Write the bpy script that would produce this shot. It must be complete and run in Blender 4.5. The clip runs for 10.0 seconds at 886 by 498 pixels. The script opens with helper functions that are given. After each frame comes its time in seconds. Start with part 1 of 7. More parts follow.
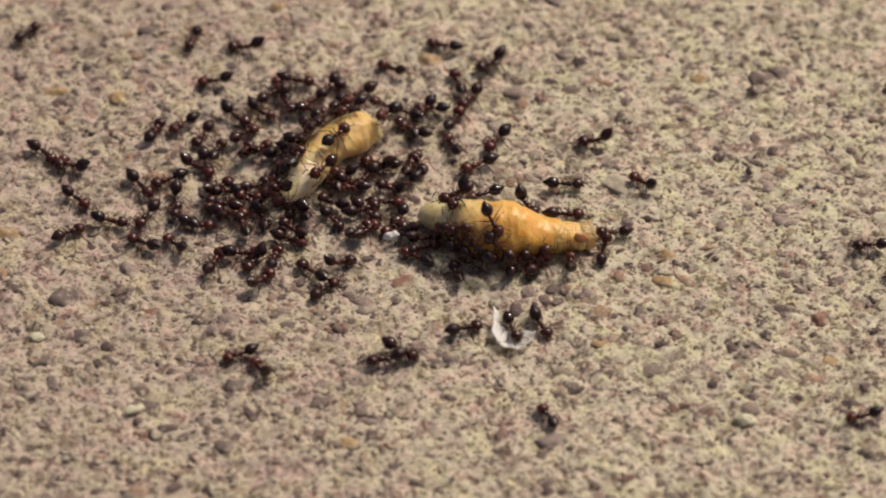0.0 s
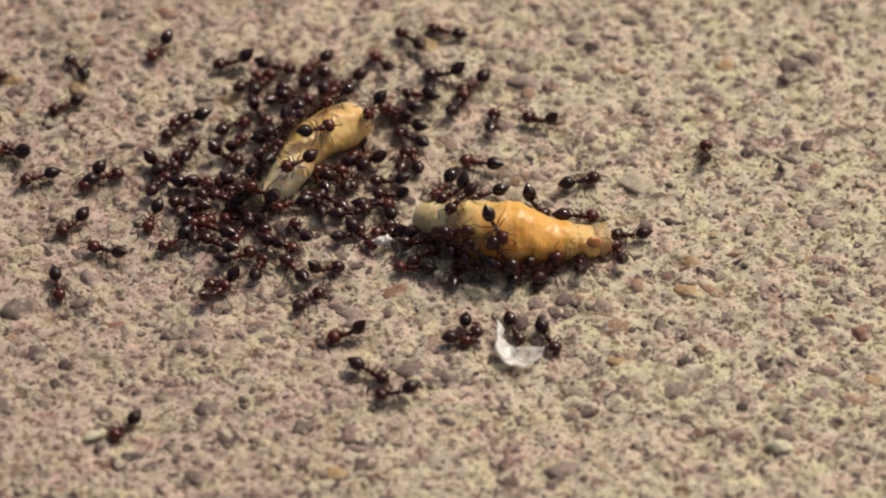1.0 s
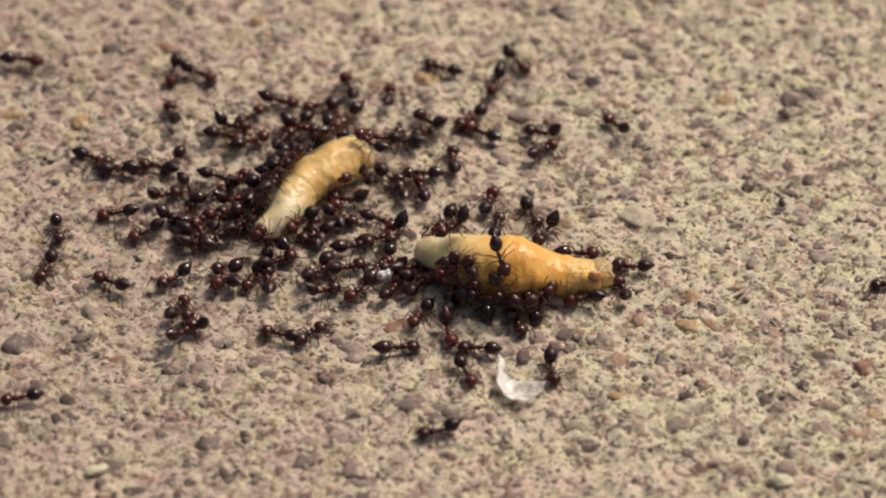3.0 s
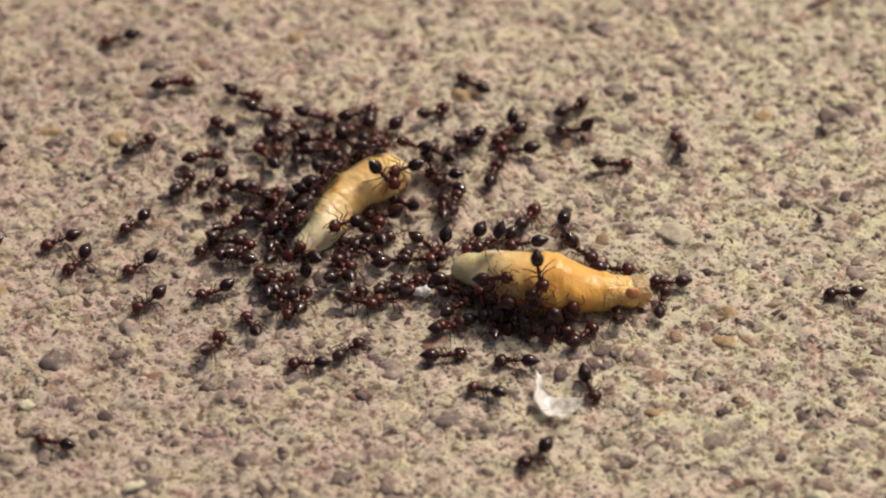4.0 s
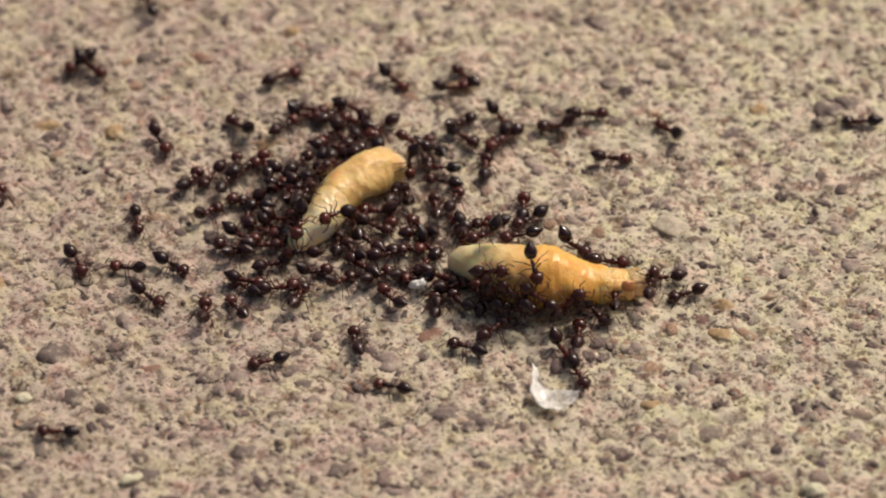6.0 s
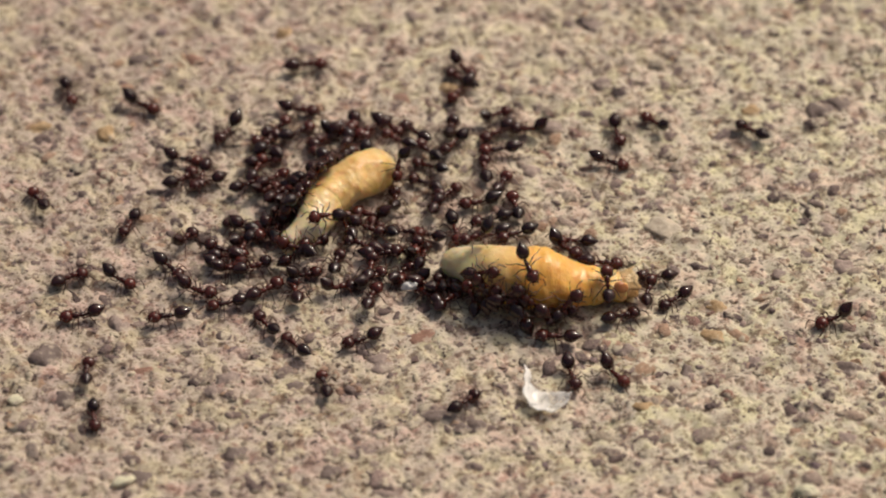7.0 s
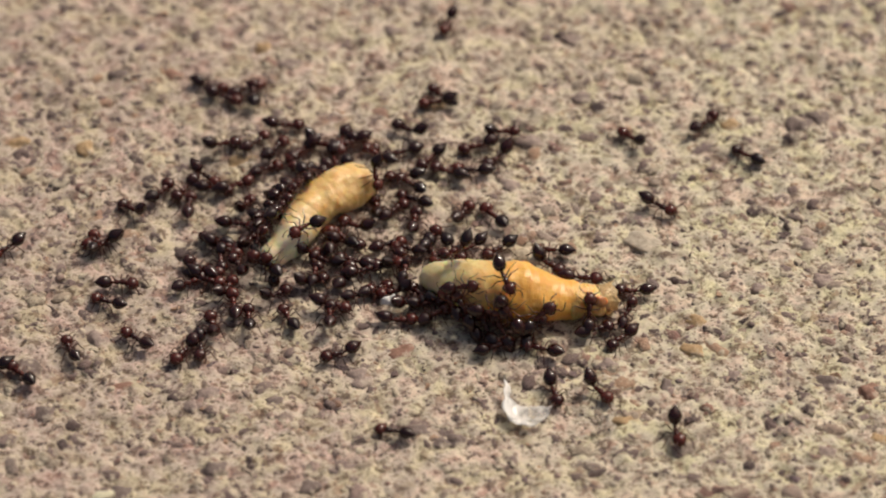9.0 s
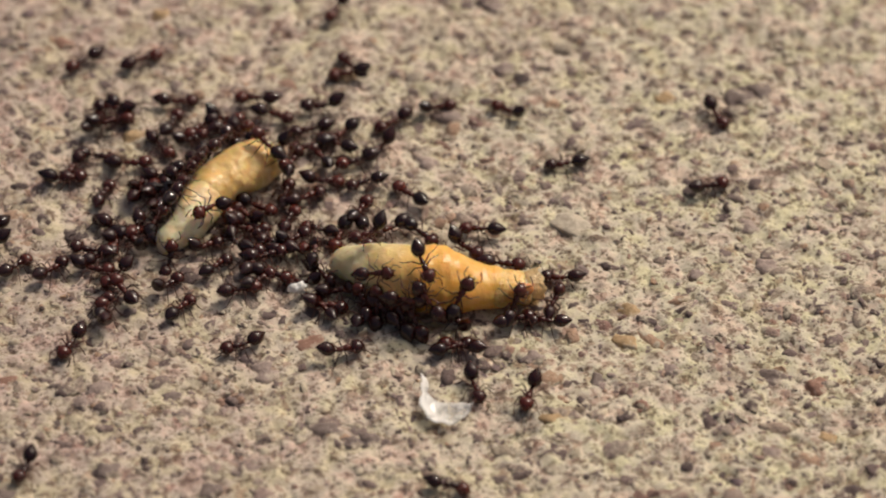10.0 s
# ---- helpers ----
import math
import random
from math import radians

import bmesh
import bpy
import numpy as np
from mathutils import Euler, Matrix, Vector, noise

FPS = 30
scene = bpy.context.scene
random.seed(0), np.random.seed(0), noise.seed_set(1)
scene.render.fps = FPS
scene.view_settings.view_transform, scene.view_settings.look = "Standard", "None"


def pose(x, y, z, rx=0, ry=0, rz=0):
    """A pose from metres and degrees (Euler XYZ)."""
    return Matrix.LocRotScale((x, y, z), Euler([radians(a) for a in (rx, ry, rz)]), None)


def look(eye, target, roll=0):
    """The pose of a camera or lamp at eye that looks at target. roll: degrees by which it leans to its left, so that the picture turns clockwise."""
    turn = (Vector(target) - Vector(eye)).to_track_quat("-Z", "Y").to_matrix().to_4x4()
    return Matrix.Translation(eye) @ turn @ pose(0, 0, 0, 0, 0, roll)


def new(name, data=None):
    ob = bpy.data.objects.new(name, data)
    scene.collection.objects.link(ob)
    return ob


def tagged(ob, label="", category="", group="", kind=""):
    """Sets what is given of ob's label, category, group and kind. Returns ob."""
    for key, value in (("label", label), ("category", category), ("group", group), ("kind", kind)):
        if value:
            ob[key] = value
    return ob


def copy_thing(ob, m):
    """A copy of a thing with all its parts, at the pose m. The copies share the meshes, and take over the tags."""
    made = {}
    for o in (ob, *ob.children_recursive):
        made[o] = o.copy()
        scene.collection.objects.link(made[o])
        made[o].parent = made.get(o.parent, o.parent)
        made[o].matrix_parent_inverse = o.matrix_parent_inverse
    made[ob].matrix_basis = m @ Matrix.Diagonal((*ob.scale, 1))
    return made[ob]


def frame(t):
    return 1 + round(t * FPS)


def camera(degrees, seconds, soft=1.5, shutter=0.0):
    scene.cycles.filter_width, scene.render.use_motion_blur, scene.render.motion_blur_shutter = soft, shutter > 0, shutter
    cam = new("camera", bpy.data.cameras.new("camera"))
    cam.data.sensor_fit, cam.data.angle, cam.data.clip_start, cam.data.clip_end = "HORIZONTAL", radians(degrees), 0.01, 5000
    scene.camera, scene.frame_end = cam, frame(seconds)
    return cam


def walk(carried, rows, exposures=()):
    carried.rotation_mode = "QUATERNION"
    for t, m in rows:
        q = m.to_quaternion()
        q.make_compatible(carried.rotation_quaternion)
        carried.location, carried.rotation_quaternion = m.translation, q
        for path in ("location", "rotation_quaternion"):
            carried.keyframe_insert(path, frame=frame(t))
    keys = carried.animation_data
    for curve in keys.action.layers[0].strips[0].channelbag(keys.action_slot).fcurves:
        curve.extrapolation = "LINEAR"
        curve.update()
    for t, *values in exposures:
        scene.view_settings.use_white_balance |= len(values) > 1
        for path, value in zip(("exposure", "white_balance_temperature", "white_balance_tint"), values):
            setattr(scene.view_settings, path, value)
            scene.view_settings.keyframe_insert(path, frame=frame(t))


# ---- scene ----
# A patch of weathered concrete seen from close by: ants swarm over two grubs.
MM = 0.001

cam = camera(10.0, 10.0, soft=2.1)
PATH = [
    (0.0, look((0.00000, -0.34505, 0.31069), (0.00472, -0.00672, 0), 0.582)),
    (0.5, look((0.00000, -0.31663, 0.28509), (0.00631, -0.00680, 0), 0.811)),
    (1.0, look((0.00000, -0.30983, 0.27897), (0.00492, -0.00597, 0), 0.623)),
    (1.5, look((0.00000, -0.30993, 0.27906), (0.00435, -0.00544, 0), 0.538)),
    (2.0, look((0.00000, -0.30980, 0.27894), (0.00528, -0.00500, 0), 0.637)),
    (3.5, look((0.00000, -0.30994, 0.27907), (0.00380, -0.00029, 0), 0.434)),
    (4.0, look((0.00000, -0.30993, 0.27906), (0.00179, 0.00022, 0), 0.203)),
    (4.5, look((0.00000, -0.31004, 0.27916), (0.00000, 0.00000, 0), 0.000)),
    (5.0, look((0.00000, -0.31007, 0.27919), (-0.00009, -0.00129, 0), -0.167)),
    (5.5, look((0.00000, -0.31057, 0.27964), (0.00102, -0.00147, 0), 0.028)),
    (6.8, look((0.00000, -0.31077, 0.27981), (0.00276, 0.00107, 0), 0.262)),
    (7.0, look((0.00000, -0.31035, 0.27944), (0.00273, -0.00045, 0), 0.240)),
    (7.5, look((0.00000, -0.31035, 0.27944), (0.00233, -0.00559, 0), 0.173)),
    (8.0, look((0.00000, -0.31120, 0.28021), (0.00275, -0.00594, 0), 0.247)),
    (8.5, look((0.00000, -0.31090, 0.27994), (0.00337, -0.00151, 0), 0.250)),
    (9.0, look((0.00000, -0.31026, 0.27936), (0.00445, 0.00133, 0), 0.357)),
    (9.5, look((0.00000, -0.29801, 0.26833), (0.00786, -0.00103, 0), 0.957)),
    (10.0, look((0.00000, -0.28666, 0.25811), (0.01113, -0.00063, 0), 1.361)),
]
walk(cam, PATH, [(0.0, -0.61, 6620, 7.5), (0.6, -0.56, 6620, 7.5), (2.2, -0.56, 6620, 7.5), (3.3, -0.47, 6620, 7.5), (9.0, -0.49, 6620, 7.5), (10.0, -0.54, 6620, 7.5)])

# ---- light ----
SUN_AZ, SUN_EL = radians(48), radians(54)   # azimuth from +y towards +x
world = bpy.data.worlds.new("sky")
scene.world = world
world.use_nodes = True
sky = world.node_tree.nodes.new("ShaderNodeTexSky")
sky.sky_type = "NISHITA"
sky.sun_disc = False
sky.sun_elevation = SUN_EL
sky.sun_rotation = SUN_AZ
sky.dust_density = 9.0
sky.ozone_density = 0.1
background = world.node_tree.nodes["Background"]
background.inputs["Strength"].default_value = 0.108
world.node_tree.links.new(sky.outputs["Color"], background.inputs["Color"])

sun_data = bpy.data.lights.new("sun", "SUN")
sun_data.energy = 2.65
sun_data.angle = radians(6.0)
sun_data.color = (1.0, 0.925, 0.82)
sun = new("sun", sun_data)
sun_from = Vector((math.sin(SUN_AZ) * math.cos(SUN_EL), math.cos(SUN_AZ) * math.cos(SUN_EL), math.sin(SUN_EL)))
sun.matrix_world = look(sun_from * 3, (0, 0, 0))


# ---- materials ----
def material(name):
    mat = bpy.data.materials.new(name)
    mat.use_nodes = True
    return mat, mat.node_tree, mat.node_tree.nodes["Principled BSDF"]


def node(tree, kind, **inputs):
    n = tree.nodes.new(kind)
    for key, value in inputs.items():
        n.inputs[key.replace("_", " ")].default_value = value
    return n


def ramp(tree, source, stops):
    n = tree.nodes.new("ShaderNodeValToRGB")
    while len(n.color_ramp.elements) < len(stops):
        n.color_ramp.elements.new(0.5)
    for e, (at, col) in zip(n.color_ramp.elements, stops):
        e.position, e.color = at, (*col, 1)
    tree.links.new(source, n.inputs["Fac"])
    return n


def mix(tree, fac, a, b, how="MIX"):
    n = tree.nodes.new("ShaderNodeMix")
    n.data_type, n.blend_type = "RGBA", how
    for slot, v in ((n.inputs[0], fac), (n.inputs[6], a), (n.inputs[7], b)):
        if hasattr(v, "links"):
            tree.links.new(v, slot)
        else:
            slot.default_value = v if isinstance(v, float) else (*v, 1)
    return n.outputs[2]


def coords(tree, scale=1.0):
    t = tree.nodes.new("ShaderNodeTexCoord")
    m = tree.nodes.new("ShaderNodeMapping")
    m.inputs["Scale"].default_value = (scale, scale, scale)
    tree.links.new(t.outputs["Object"], m.inputs["Vector"])
    return m.outputs["Vector"]


def noise_of(tree, vec, scale, detail=3.0, rough=0.55):
    n = node(tree, "ShaderNodeTexNoise", Scale=scale, Detail=detail, Roughness=rough)
    tree.links.new(vec, n.inputs["Vector"])
    return n.outputs["Fac"]


def bump(tree, bsdf, height, strength, distance):
    b = node(tree, "ShaderNodeBump", Strength=strength, Distance=distance)
    tree.links.new(height, b.inputs["Height"])
    tree.links.new(b.outputs["Normal"], bsdf.inputs["Normal"])
    tree.links.new(b.outputs["Normal"], bsdf.inputs["Coat Normal"])


def concrete_material():
    mat, tree, bsdf = material("weathered_concrete")
    v = coords(tree, 1000.0)                       # millimetres
    broad = noise_of(tree, v, 0.06, 2.0)
    middle = noise_of(tree, v, 0.45, 4.0, 0.6)
    fine = noise_of(tree, v, 2.6, 4.0, 0.65)
    # broad patches, drifting from darker pinkish at -x to lighter yellowish at +x
    place = tree.nodes.new("ShaderNodeSeparateXYZ")
    tree.links.new(v, place.inputs["Vector"])
    def sum_of(how, a, b):
        n = tree.nodes.new("ShaderNodeMath")
        n.operation = how
        for slot, value in zip(n.inputs, (a, b)):
            if isinstance(value, float):
                slot.default_value = value
            else:
                tree.links.new(value, slot)
        return n.outputs[0]
    def held(value, most):
        return sum_of("MAXIMUM", sum_of("MINIMUM", value, most), -most)
    wave_x = sum_of("SINE", sum_of("MULTIPLY", held(place.outputs["X"], 52.0), 0.030), 0.0)
    wave_y = sum_of("COSINE", sum_of("MULTIPLY", held(place.outputs["Y"], 65.0), 0.024), 0.0)
    across = sum_of("MULTIPLY", sum_of("MULTIPLY", wave_x, wave_y), 0.42)
    both = tree.nodes.new("ShaderNodeMath")
    tree.links.new(across, both.inputs[0])
    tree.links.new(broad, both.inputs[1])
    tint = ramp(tree, both.outputs[0], [(0.25, (0.500, 0.408, 0.345)), (0.5, (0.57, 0.482, 0.395)), (0.75, (0.59, 0.520, 0.415))]).outputs["Color"]
    pale = ramp(tree, middle, [(0.30, (0.55, 0.50, 0.48)), (0.47, (1, 1, 1)), (0.68, (1.16, 1.16, 1.10))]).outputs["Color"]
    grit = ramp(tree, fine, [(0.36, (0.36, 0.30, 0.28)), (0.43, (0.95, 0.94, 0.93)), (0.7, (1.10, 1.10, 1.09))]).outputs["Color"]
    col = mix(tree, 1.0, tint, pale, "MULTIPLY")
    col = mix(tree, 0.8, col, grit, "MULTIPLY")
    # reddish and purplish mineral patches
    patch = ramp(tree, noise_of(tree, v, 0.62, 4.0, 0.65), [(0.57, (1, 1, 1)), (0.61, (0.62, 0.47, 0.46))]).outputs["Color"]
    col = mix(tree, 0.75, col, patch, "MULTIPLY")
    dirt = ramp(tree, noise_of(tree, v, 0.95, 3.0, 0.65), [(0.40, (0.27, 0.20, 0.18)), (0.45, (1, 1, 1))]).outputs["Color"]
    col = mix(tree, 0.8, col, dirt, "MULTIPLY")
    # the paste turns pinkish here and yellowish there
    hue = ramp(tree, noise_of(tree, v, 0.33, 3.0, 0.6), [(0.36, (1.06, 0.95, 0.97)), (0.47, (1, 1, 1)), (0.62, (1.0, 1.03, 0.88))]).outputs["Color"]
    col = mix(tree, 1.0, col, hue, "MULTIPLY")
    # fine sand grains set in the paste
    cells = node(tree, "ShaderNodeTexVoronoi", Scale=1.9, Randomness=1.0)
    tree.links.new(v, cells.inputs["Vector"])
    core = ramp(tree, cells.outputs["Distance"], [(0.30, (1, 1, 1)), (0.42, (0, 0, 0))]).outputs["Color"]
    pick = tree.nodes.new("ShaderNodeSeparateColor")
    tree.links.new(cells.outputs["Color"], pick.inputs["Color"])
    some = ramp(tree, pick.outputs["Red"], [(0.70, (0, 0, 0)), (0.74, (1, 1, 1))]).outputs["Color"]
    mask = mix(tree, 1.0, core, some, "MULTIPLY")
    gritty = ramp(tree, noise_of(tree, v, 0.3, 3.0, 0.6), [(0.40, (0.15, 0.15, 0.15)), (0.56, (1, 1, 1))]).outputs["Color"]
    mask = mix(tree, 1.0, mask, gritty, "MULTIPLY")
    grain = ramp(tree, pick.outputs["Green"], [(0.0, (0.10, 0.070, 0.07)), (0.4, (0.25, 0.18, 0.17)), (0.7, (0.34, 0.23, 0.17)), (1.0, (0.16, 0.12, 0.12))]).outputs["Color"]
    col = mix(tree, mask, col, grain)
    # pinholes left by air bubbles, coloured dark brown inside
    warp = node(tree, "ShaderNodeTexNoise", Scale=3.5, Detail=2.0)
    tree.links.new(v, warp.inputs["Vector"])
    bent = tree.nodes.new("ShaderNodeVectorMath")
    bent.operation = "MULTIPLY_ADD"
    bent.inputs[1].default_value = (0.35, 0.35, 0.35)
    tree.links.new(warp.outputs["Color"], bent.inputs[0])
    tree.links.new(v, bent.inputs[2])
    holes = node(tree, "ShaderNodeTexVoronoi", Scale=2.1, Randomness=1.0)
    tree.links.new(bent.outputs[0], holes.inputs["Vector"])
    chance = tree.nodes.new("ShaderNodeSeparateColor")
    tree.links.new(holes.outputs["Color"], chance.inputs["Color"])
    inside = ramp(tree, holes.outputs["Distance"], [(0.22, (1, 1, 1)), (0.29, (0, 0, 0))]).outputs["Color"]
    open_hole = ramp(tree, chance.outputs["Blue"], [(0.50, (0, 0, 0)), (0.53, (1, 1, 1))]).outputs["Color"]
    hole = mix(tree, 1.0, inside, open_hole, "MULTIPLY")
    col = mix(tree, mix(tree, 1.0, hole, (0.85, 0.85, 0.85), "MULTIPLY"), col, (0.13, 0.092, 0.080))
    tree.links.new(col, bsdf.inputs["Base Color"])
    bsdf.inputs["Roughness"].default_value = 0.85
    bsdf.inputs["Specular IOR Level"].default_value = 0.35
    h = mix(tree, 0.5, fine, noise_of(tree, v, 7.0, 3.0, 0.6))
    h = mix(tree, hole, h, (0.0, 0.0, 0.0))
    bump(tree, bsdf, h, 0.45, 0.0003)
    return mat


def grain_material(name, joined, bare=0.0):
    """Sand grains in the colours of river gravel; bare: how much of the cement film has worn off them."""
    mat, tree, bsdf = material(name)
    if joined:
        chance = tree.nodes.new("ShaderNodeNewGeometry").outputs["Random Per Island"]
    else:
        chance = tree.nodes.new("ShaderNodeObjectInfo").outputs["Random"]
    tone = ramp(tree, chance, [
        (0.00, (0.110, 0.074, 0.070)), (0.22, (0.180, 0.122, 0.112)), (0.45, (0.27, 0.195, 0.172)),
        (0.58, (0.40, 0.32, 0.24)), (0.70, (0.30, 0.215, 0.198)), (0.79, (0.43, 0.27, 0.175)),
        (0.84, (0.23, 0.125, 0.11)), (0.92, (0.50, 0.42, 0.31)), (1.0, (0.19, 0.125, 0.135))]).outputs["Color"]
    v = coords(tree, 1000.0 if joined else 1.3)
    spots = ramp(tree, noise_of(tree, v, 2.2, 4.0, 0.65), [(0.3, (0.55, 0.52, 0.52)), (0.5, (1, 1, 1)), (0.75, (1.35, 1.3, 1.22))]).outputs["Color"]
    col = mix(tree, 0.9, tone, spots, "MULTIPLY")
    # cement film left on the stones
    film = ramp(tree, noise_of(tree, v, 0.9, 3.0, 0.6), [(0.51 + bare, (0, 0, 0)), (0.58 + bare, (1, 1, 1))]).outputs["Color"]
    tree.links.new(mix(tree, film, col, (0.57, 0.48, 0.36)), bsdf.inputs["Base Color"])
    bsdf.inputs["Roughness"].default_value = 0.75
    bump(tree, bsdf, noise_of(tree, v, 3.5, 4.0, 0.65), 0.8, 0.0003)
    return mat


def pebble_material(name, colour, rough=0.7):
    mat, tree, bsdf = material(name)
    v = coords(tree, 1000.0)
    r, g, b = colour
    tone = ramp(tree, noise_of(tree, v, 1.1, 4.0, 0.6), [
        (0.3, (r * 0.6, g * 0.58, b * 0.56)), (0.55, colour), (0.75, (min(1, r * 1.3), min(1, g * 1.28), min(1, b * 1.2)))]).outputs["Color"]
    film = ramp(tree, noise_of(tree, v, 0.9, 4.0, 0.65), [(0.52, (0, 0, 0)), (0.66, (1, 1, 1))]).outputs["Color"]
    tree.links.new(mix(tree, film, tone, (0.52, 0.43, 0.33)), bsdf.inputs["Base Color"])
    bsdf.inputs["Roughness"].default_value = rough
    bump(tree, bsdf, noise_of(tree, v, 4.0, 3.0), 0.5, 0.0002)
    return mat


def flesh_material(name, pale, amber, wet, turn=(0.16, 0.42), rings=0.5):
    """Waxy grub flesh, paler towards the tail; wet: how much of a shiny film lies on it; turn: where along the body it turns amber; rings: how much its skin folds in rings."""
    mat, tree, bsdf = material(name)
    v = coords(tree, 1000.0)
    t = tree.nodes.new("ShaderNodeTexCoord")
    s = tree.nodes.new("ShaderNodeSeparateXYZ")
    tree.links.new(t.outputs["UV"], s.inputs["Vector"])
    base = ramp(tree, s.outputs["X"], [(0.0, pale), (turn[0], pale), (turn[1], amber), (0.86, amber), (1.0, pale)]).outputs["Color"]
    mottle = ramp(tree, noise_of(tree, v, 0.7, 3.0), [(0.30, (0.86, 0.76, 0.58)), (0.55, (1, 1, 1)), (0.75, (1.06, 1.07, 1.12))]).outputs["Color"]
    streak = tree.nodes.new("ShaderNodeMapping")
    streak.inputs["Scale"].default_value = (9, 30, 1)
    tree.links.new(t.outputs["UV"], streak.inputs["Vector"])
    veins = ramp(tree, noise_of(tree, streak.outputs["Vector"], 1.0, 3.0), [(0.42, (0, 0, 0)), (0.72, (1, 1, 1))]).outputs["Color"]
    col = mix(tree, 0.8, base, mottle, "MULTIPLY")
    tree.links.new(mix(tree, 0.18, col, mix(tree, veins, col, (0.90, 0.76, 0.44))), bsdf.inputs["Base Color"])
    bsdf.inputs["Roughness"].default_value = 0.5
    bsdf.inputs["Subsurface Weight"].default_value = 0.9
    bsdf.inputs["Subsurface Radius"].default_value = (1.0, 0.60, 0.25)
    bsdf.inputs["Subsurface Scale"].default_value = 0.0005
    bsdf.inputs["Coat Weight"].default_value = wet
    bsdf.inputs["Coat Roughness"].default_value = 0.22
    # fine wrinkles, deeper towards the front
    lumps = noise_of(tree, v, 1.0 + 3.0 * wet * wet, 2.0, 0.45)
    wrinkle = tree.nodes.new("ShaderNodeMapping")
    wrinkle.inputs["Scale"].default_value = (60, 26, 1)
    tree.links.new(t.outputs["UV"], wrinkle.inputs["Vector"])
    front = ramp(tree, s.outputs["X"], [(0.30, (0.12, 0.12, 0.12)), (0.62, (0.55, 0.55, 0.55)), (0.80, (1, 1, 1))]).outputs["Color"]
    creases = mix(tree, 1.0, noise_of(tree, wrinkle.outputs["Vector"], 1.0, 3.0, 0.6), front, "MULTIPLY")
    bump(tree, bsdf, mix(tree, rings, lumps, creases), 0.35 + 0.5 * wet * wet, 0.0005)
    return mat


def chitin_material(name, dark, light, rough):
    mat, tree, bsdf = material(name)
    v = coords(tree, 1000.0)
    info = tree.nodes.new("ShaderNodeObjectInfo")
    tone = ramp(tree, info.outputs["Random"], [(0.0, dark), (1.0, light)]).outputs["Color"]
    grain = ramp(tree, noise_of(tree, v, 6.0, 3.0), [(0.3, (0.7, 0.7, 0.7)), (0.7, (1.25, 1.2, 1.2))]).outputs["Color"]
    tree.links.new(mix(tree, 1.0, tone, grain, "MULTIPLY"), bsdf.inputs["Base Color"])
    bsdf.inputs["Roughness"].default_value = rough
    bsdf.inputs["Specular IOR Level"].default_value = 0.5
    bump(tree, bsdf, noise_of(tree, v, 14.0, 2.0), 0.25, 0.00004)
    return mat


def flake_material(name):
    mat, tree, bsdf = material(name)
    v = coords(tree, 1000.0)
    tone = ramp(tree, noise_of(tree, v, 1.2, 3.0), [(0.3, (0.90, 0.86, 0.82)), (0.6, (0.97, 0.96, 0.94))]).outputs["Color"]
    tree.links.new(tone, bsdf.inputs["Base Color"])
    bsdf.inputs["Roughness"].default_value = 0.18
    bsdf.inputs["Transmission Weight"].default_value = 0.0
    bsdf.inputs["IOR"].default_value = 1.4
    bump(tree, bsdf, noise_of(tree, v, 2.0, 3.0), 0.3, 0.0002)
    # a thin skin: light passes through it
    through_light = tree.nodes.new("ShaderNodeBsdfTranslucent")
    through_light.inputs["Color"].default_value = (0.95, 0.88, 0.84, 1)
    blend = tree.nodes.new("ShaderNodeMixShader")
    blend.inputs["Fac"].default_value = 0.25
    tree.links.new(bsdf.outputs["BSDF"], blend.inputs[1])
    tree.links.new(through_light.outputs["BSDF"], blend.inputs[2])
    # worn so thin in places that the ground shows through
    clear = tree.nodes.new("ShaderNodeBsdfTransparent")
    thin = tree.nodes.new("ShaderNodeMixShader")
    worn = ramp(tree, noise_of(tree, v, 0.55, 3.0, 0.6), [(0.44, (0, 0, 0)), (0.62, (0.75, 0.75, 0.75))]).outputs["Color"]
    tree.links.new(worn, thin.inputs["Fac"])
    tree.links.new(blend.outputs["Shader"], thin.inputs[1])
    tree.links.new(clear.outputs["BSDF"], thin.inputs[2])
    tree.links.new(thin.outputs["Shader"], tree.nodes["Material Output"].inputs["Surface"])
    return mat


CONCRETE = concrete_material()
GRAIN = grain_material("sand_grain", True, 0.0)
PIECE = grain_material("coarse_grain", False, 0.02)
AMBER_STONE = pebble_material("amber_stone", (0.47, 0.31, 0.16))
RUST_STONE = pebble_material("rust_stone", (0.30, 0.155, 0.11))
GREY_STONE = pebble_material("grey_stone", (0.33, 0.245, 0.215))
BEIGE_STONE = pebble_material("beige_stone", (0.50, 0.42, 0.33))
DARK_STONE = pebble_material("dark_stone", (0.20, 0.145, 0.128))
PALE_STONE = pebble_material("pale_stone", (0.74, 0.69, 0.50))
FLESH = flesh_material("grub_flesh", (0.86, 0.73, 0.42), (0.84, 0.45, 0.085), 0.45)
WET_FLESH = flesh_material("wet_grub_flesh", (0.86, 0.60, 0.26), (0.85, 0.52, 0.15), 0.9)
PALE_FLESH = flesh_material("torn_grub_flesh", (0.80, 0.68, 0.46), (0.80, 0.53, 0.21), 0.3, (0.30, 0.52), 0.1)
WHITE_FLESH = flesh_material("shrunken_grub_flesh", (0.80, 0.68, 0.46), (0.80, 0.53, 0.21), 0.4, (0.30, 0.52), 0.1)
HEAD_FLESH = flesh_material("grub_head_skin", (0.80, 0.57, 0.27), (0.78, 0.54, 0.24), 0.9)
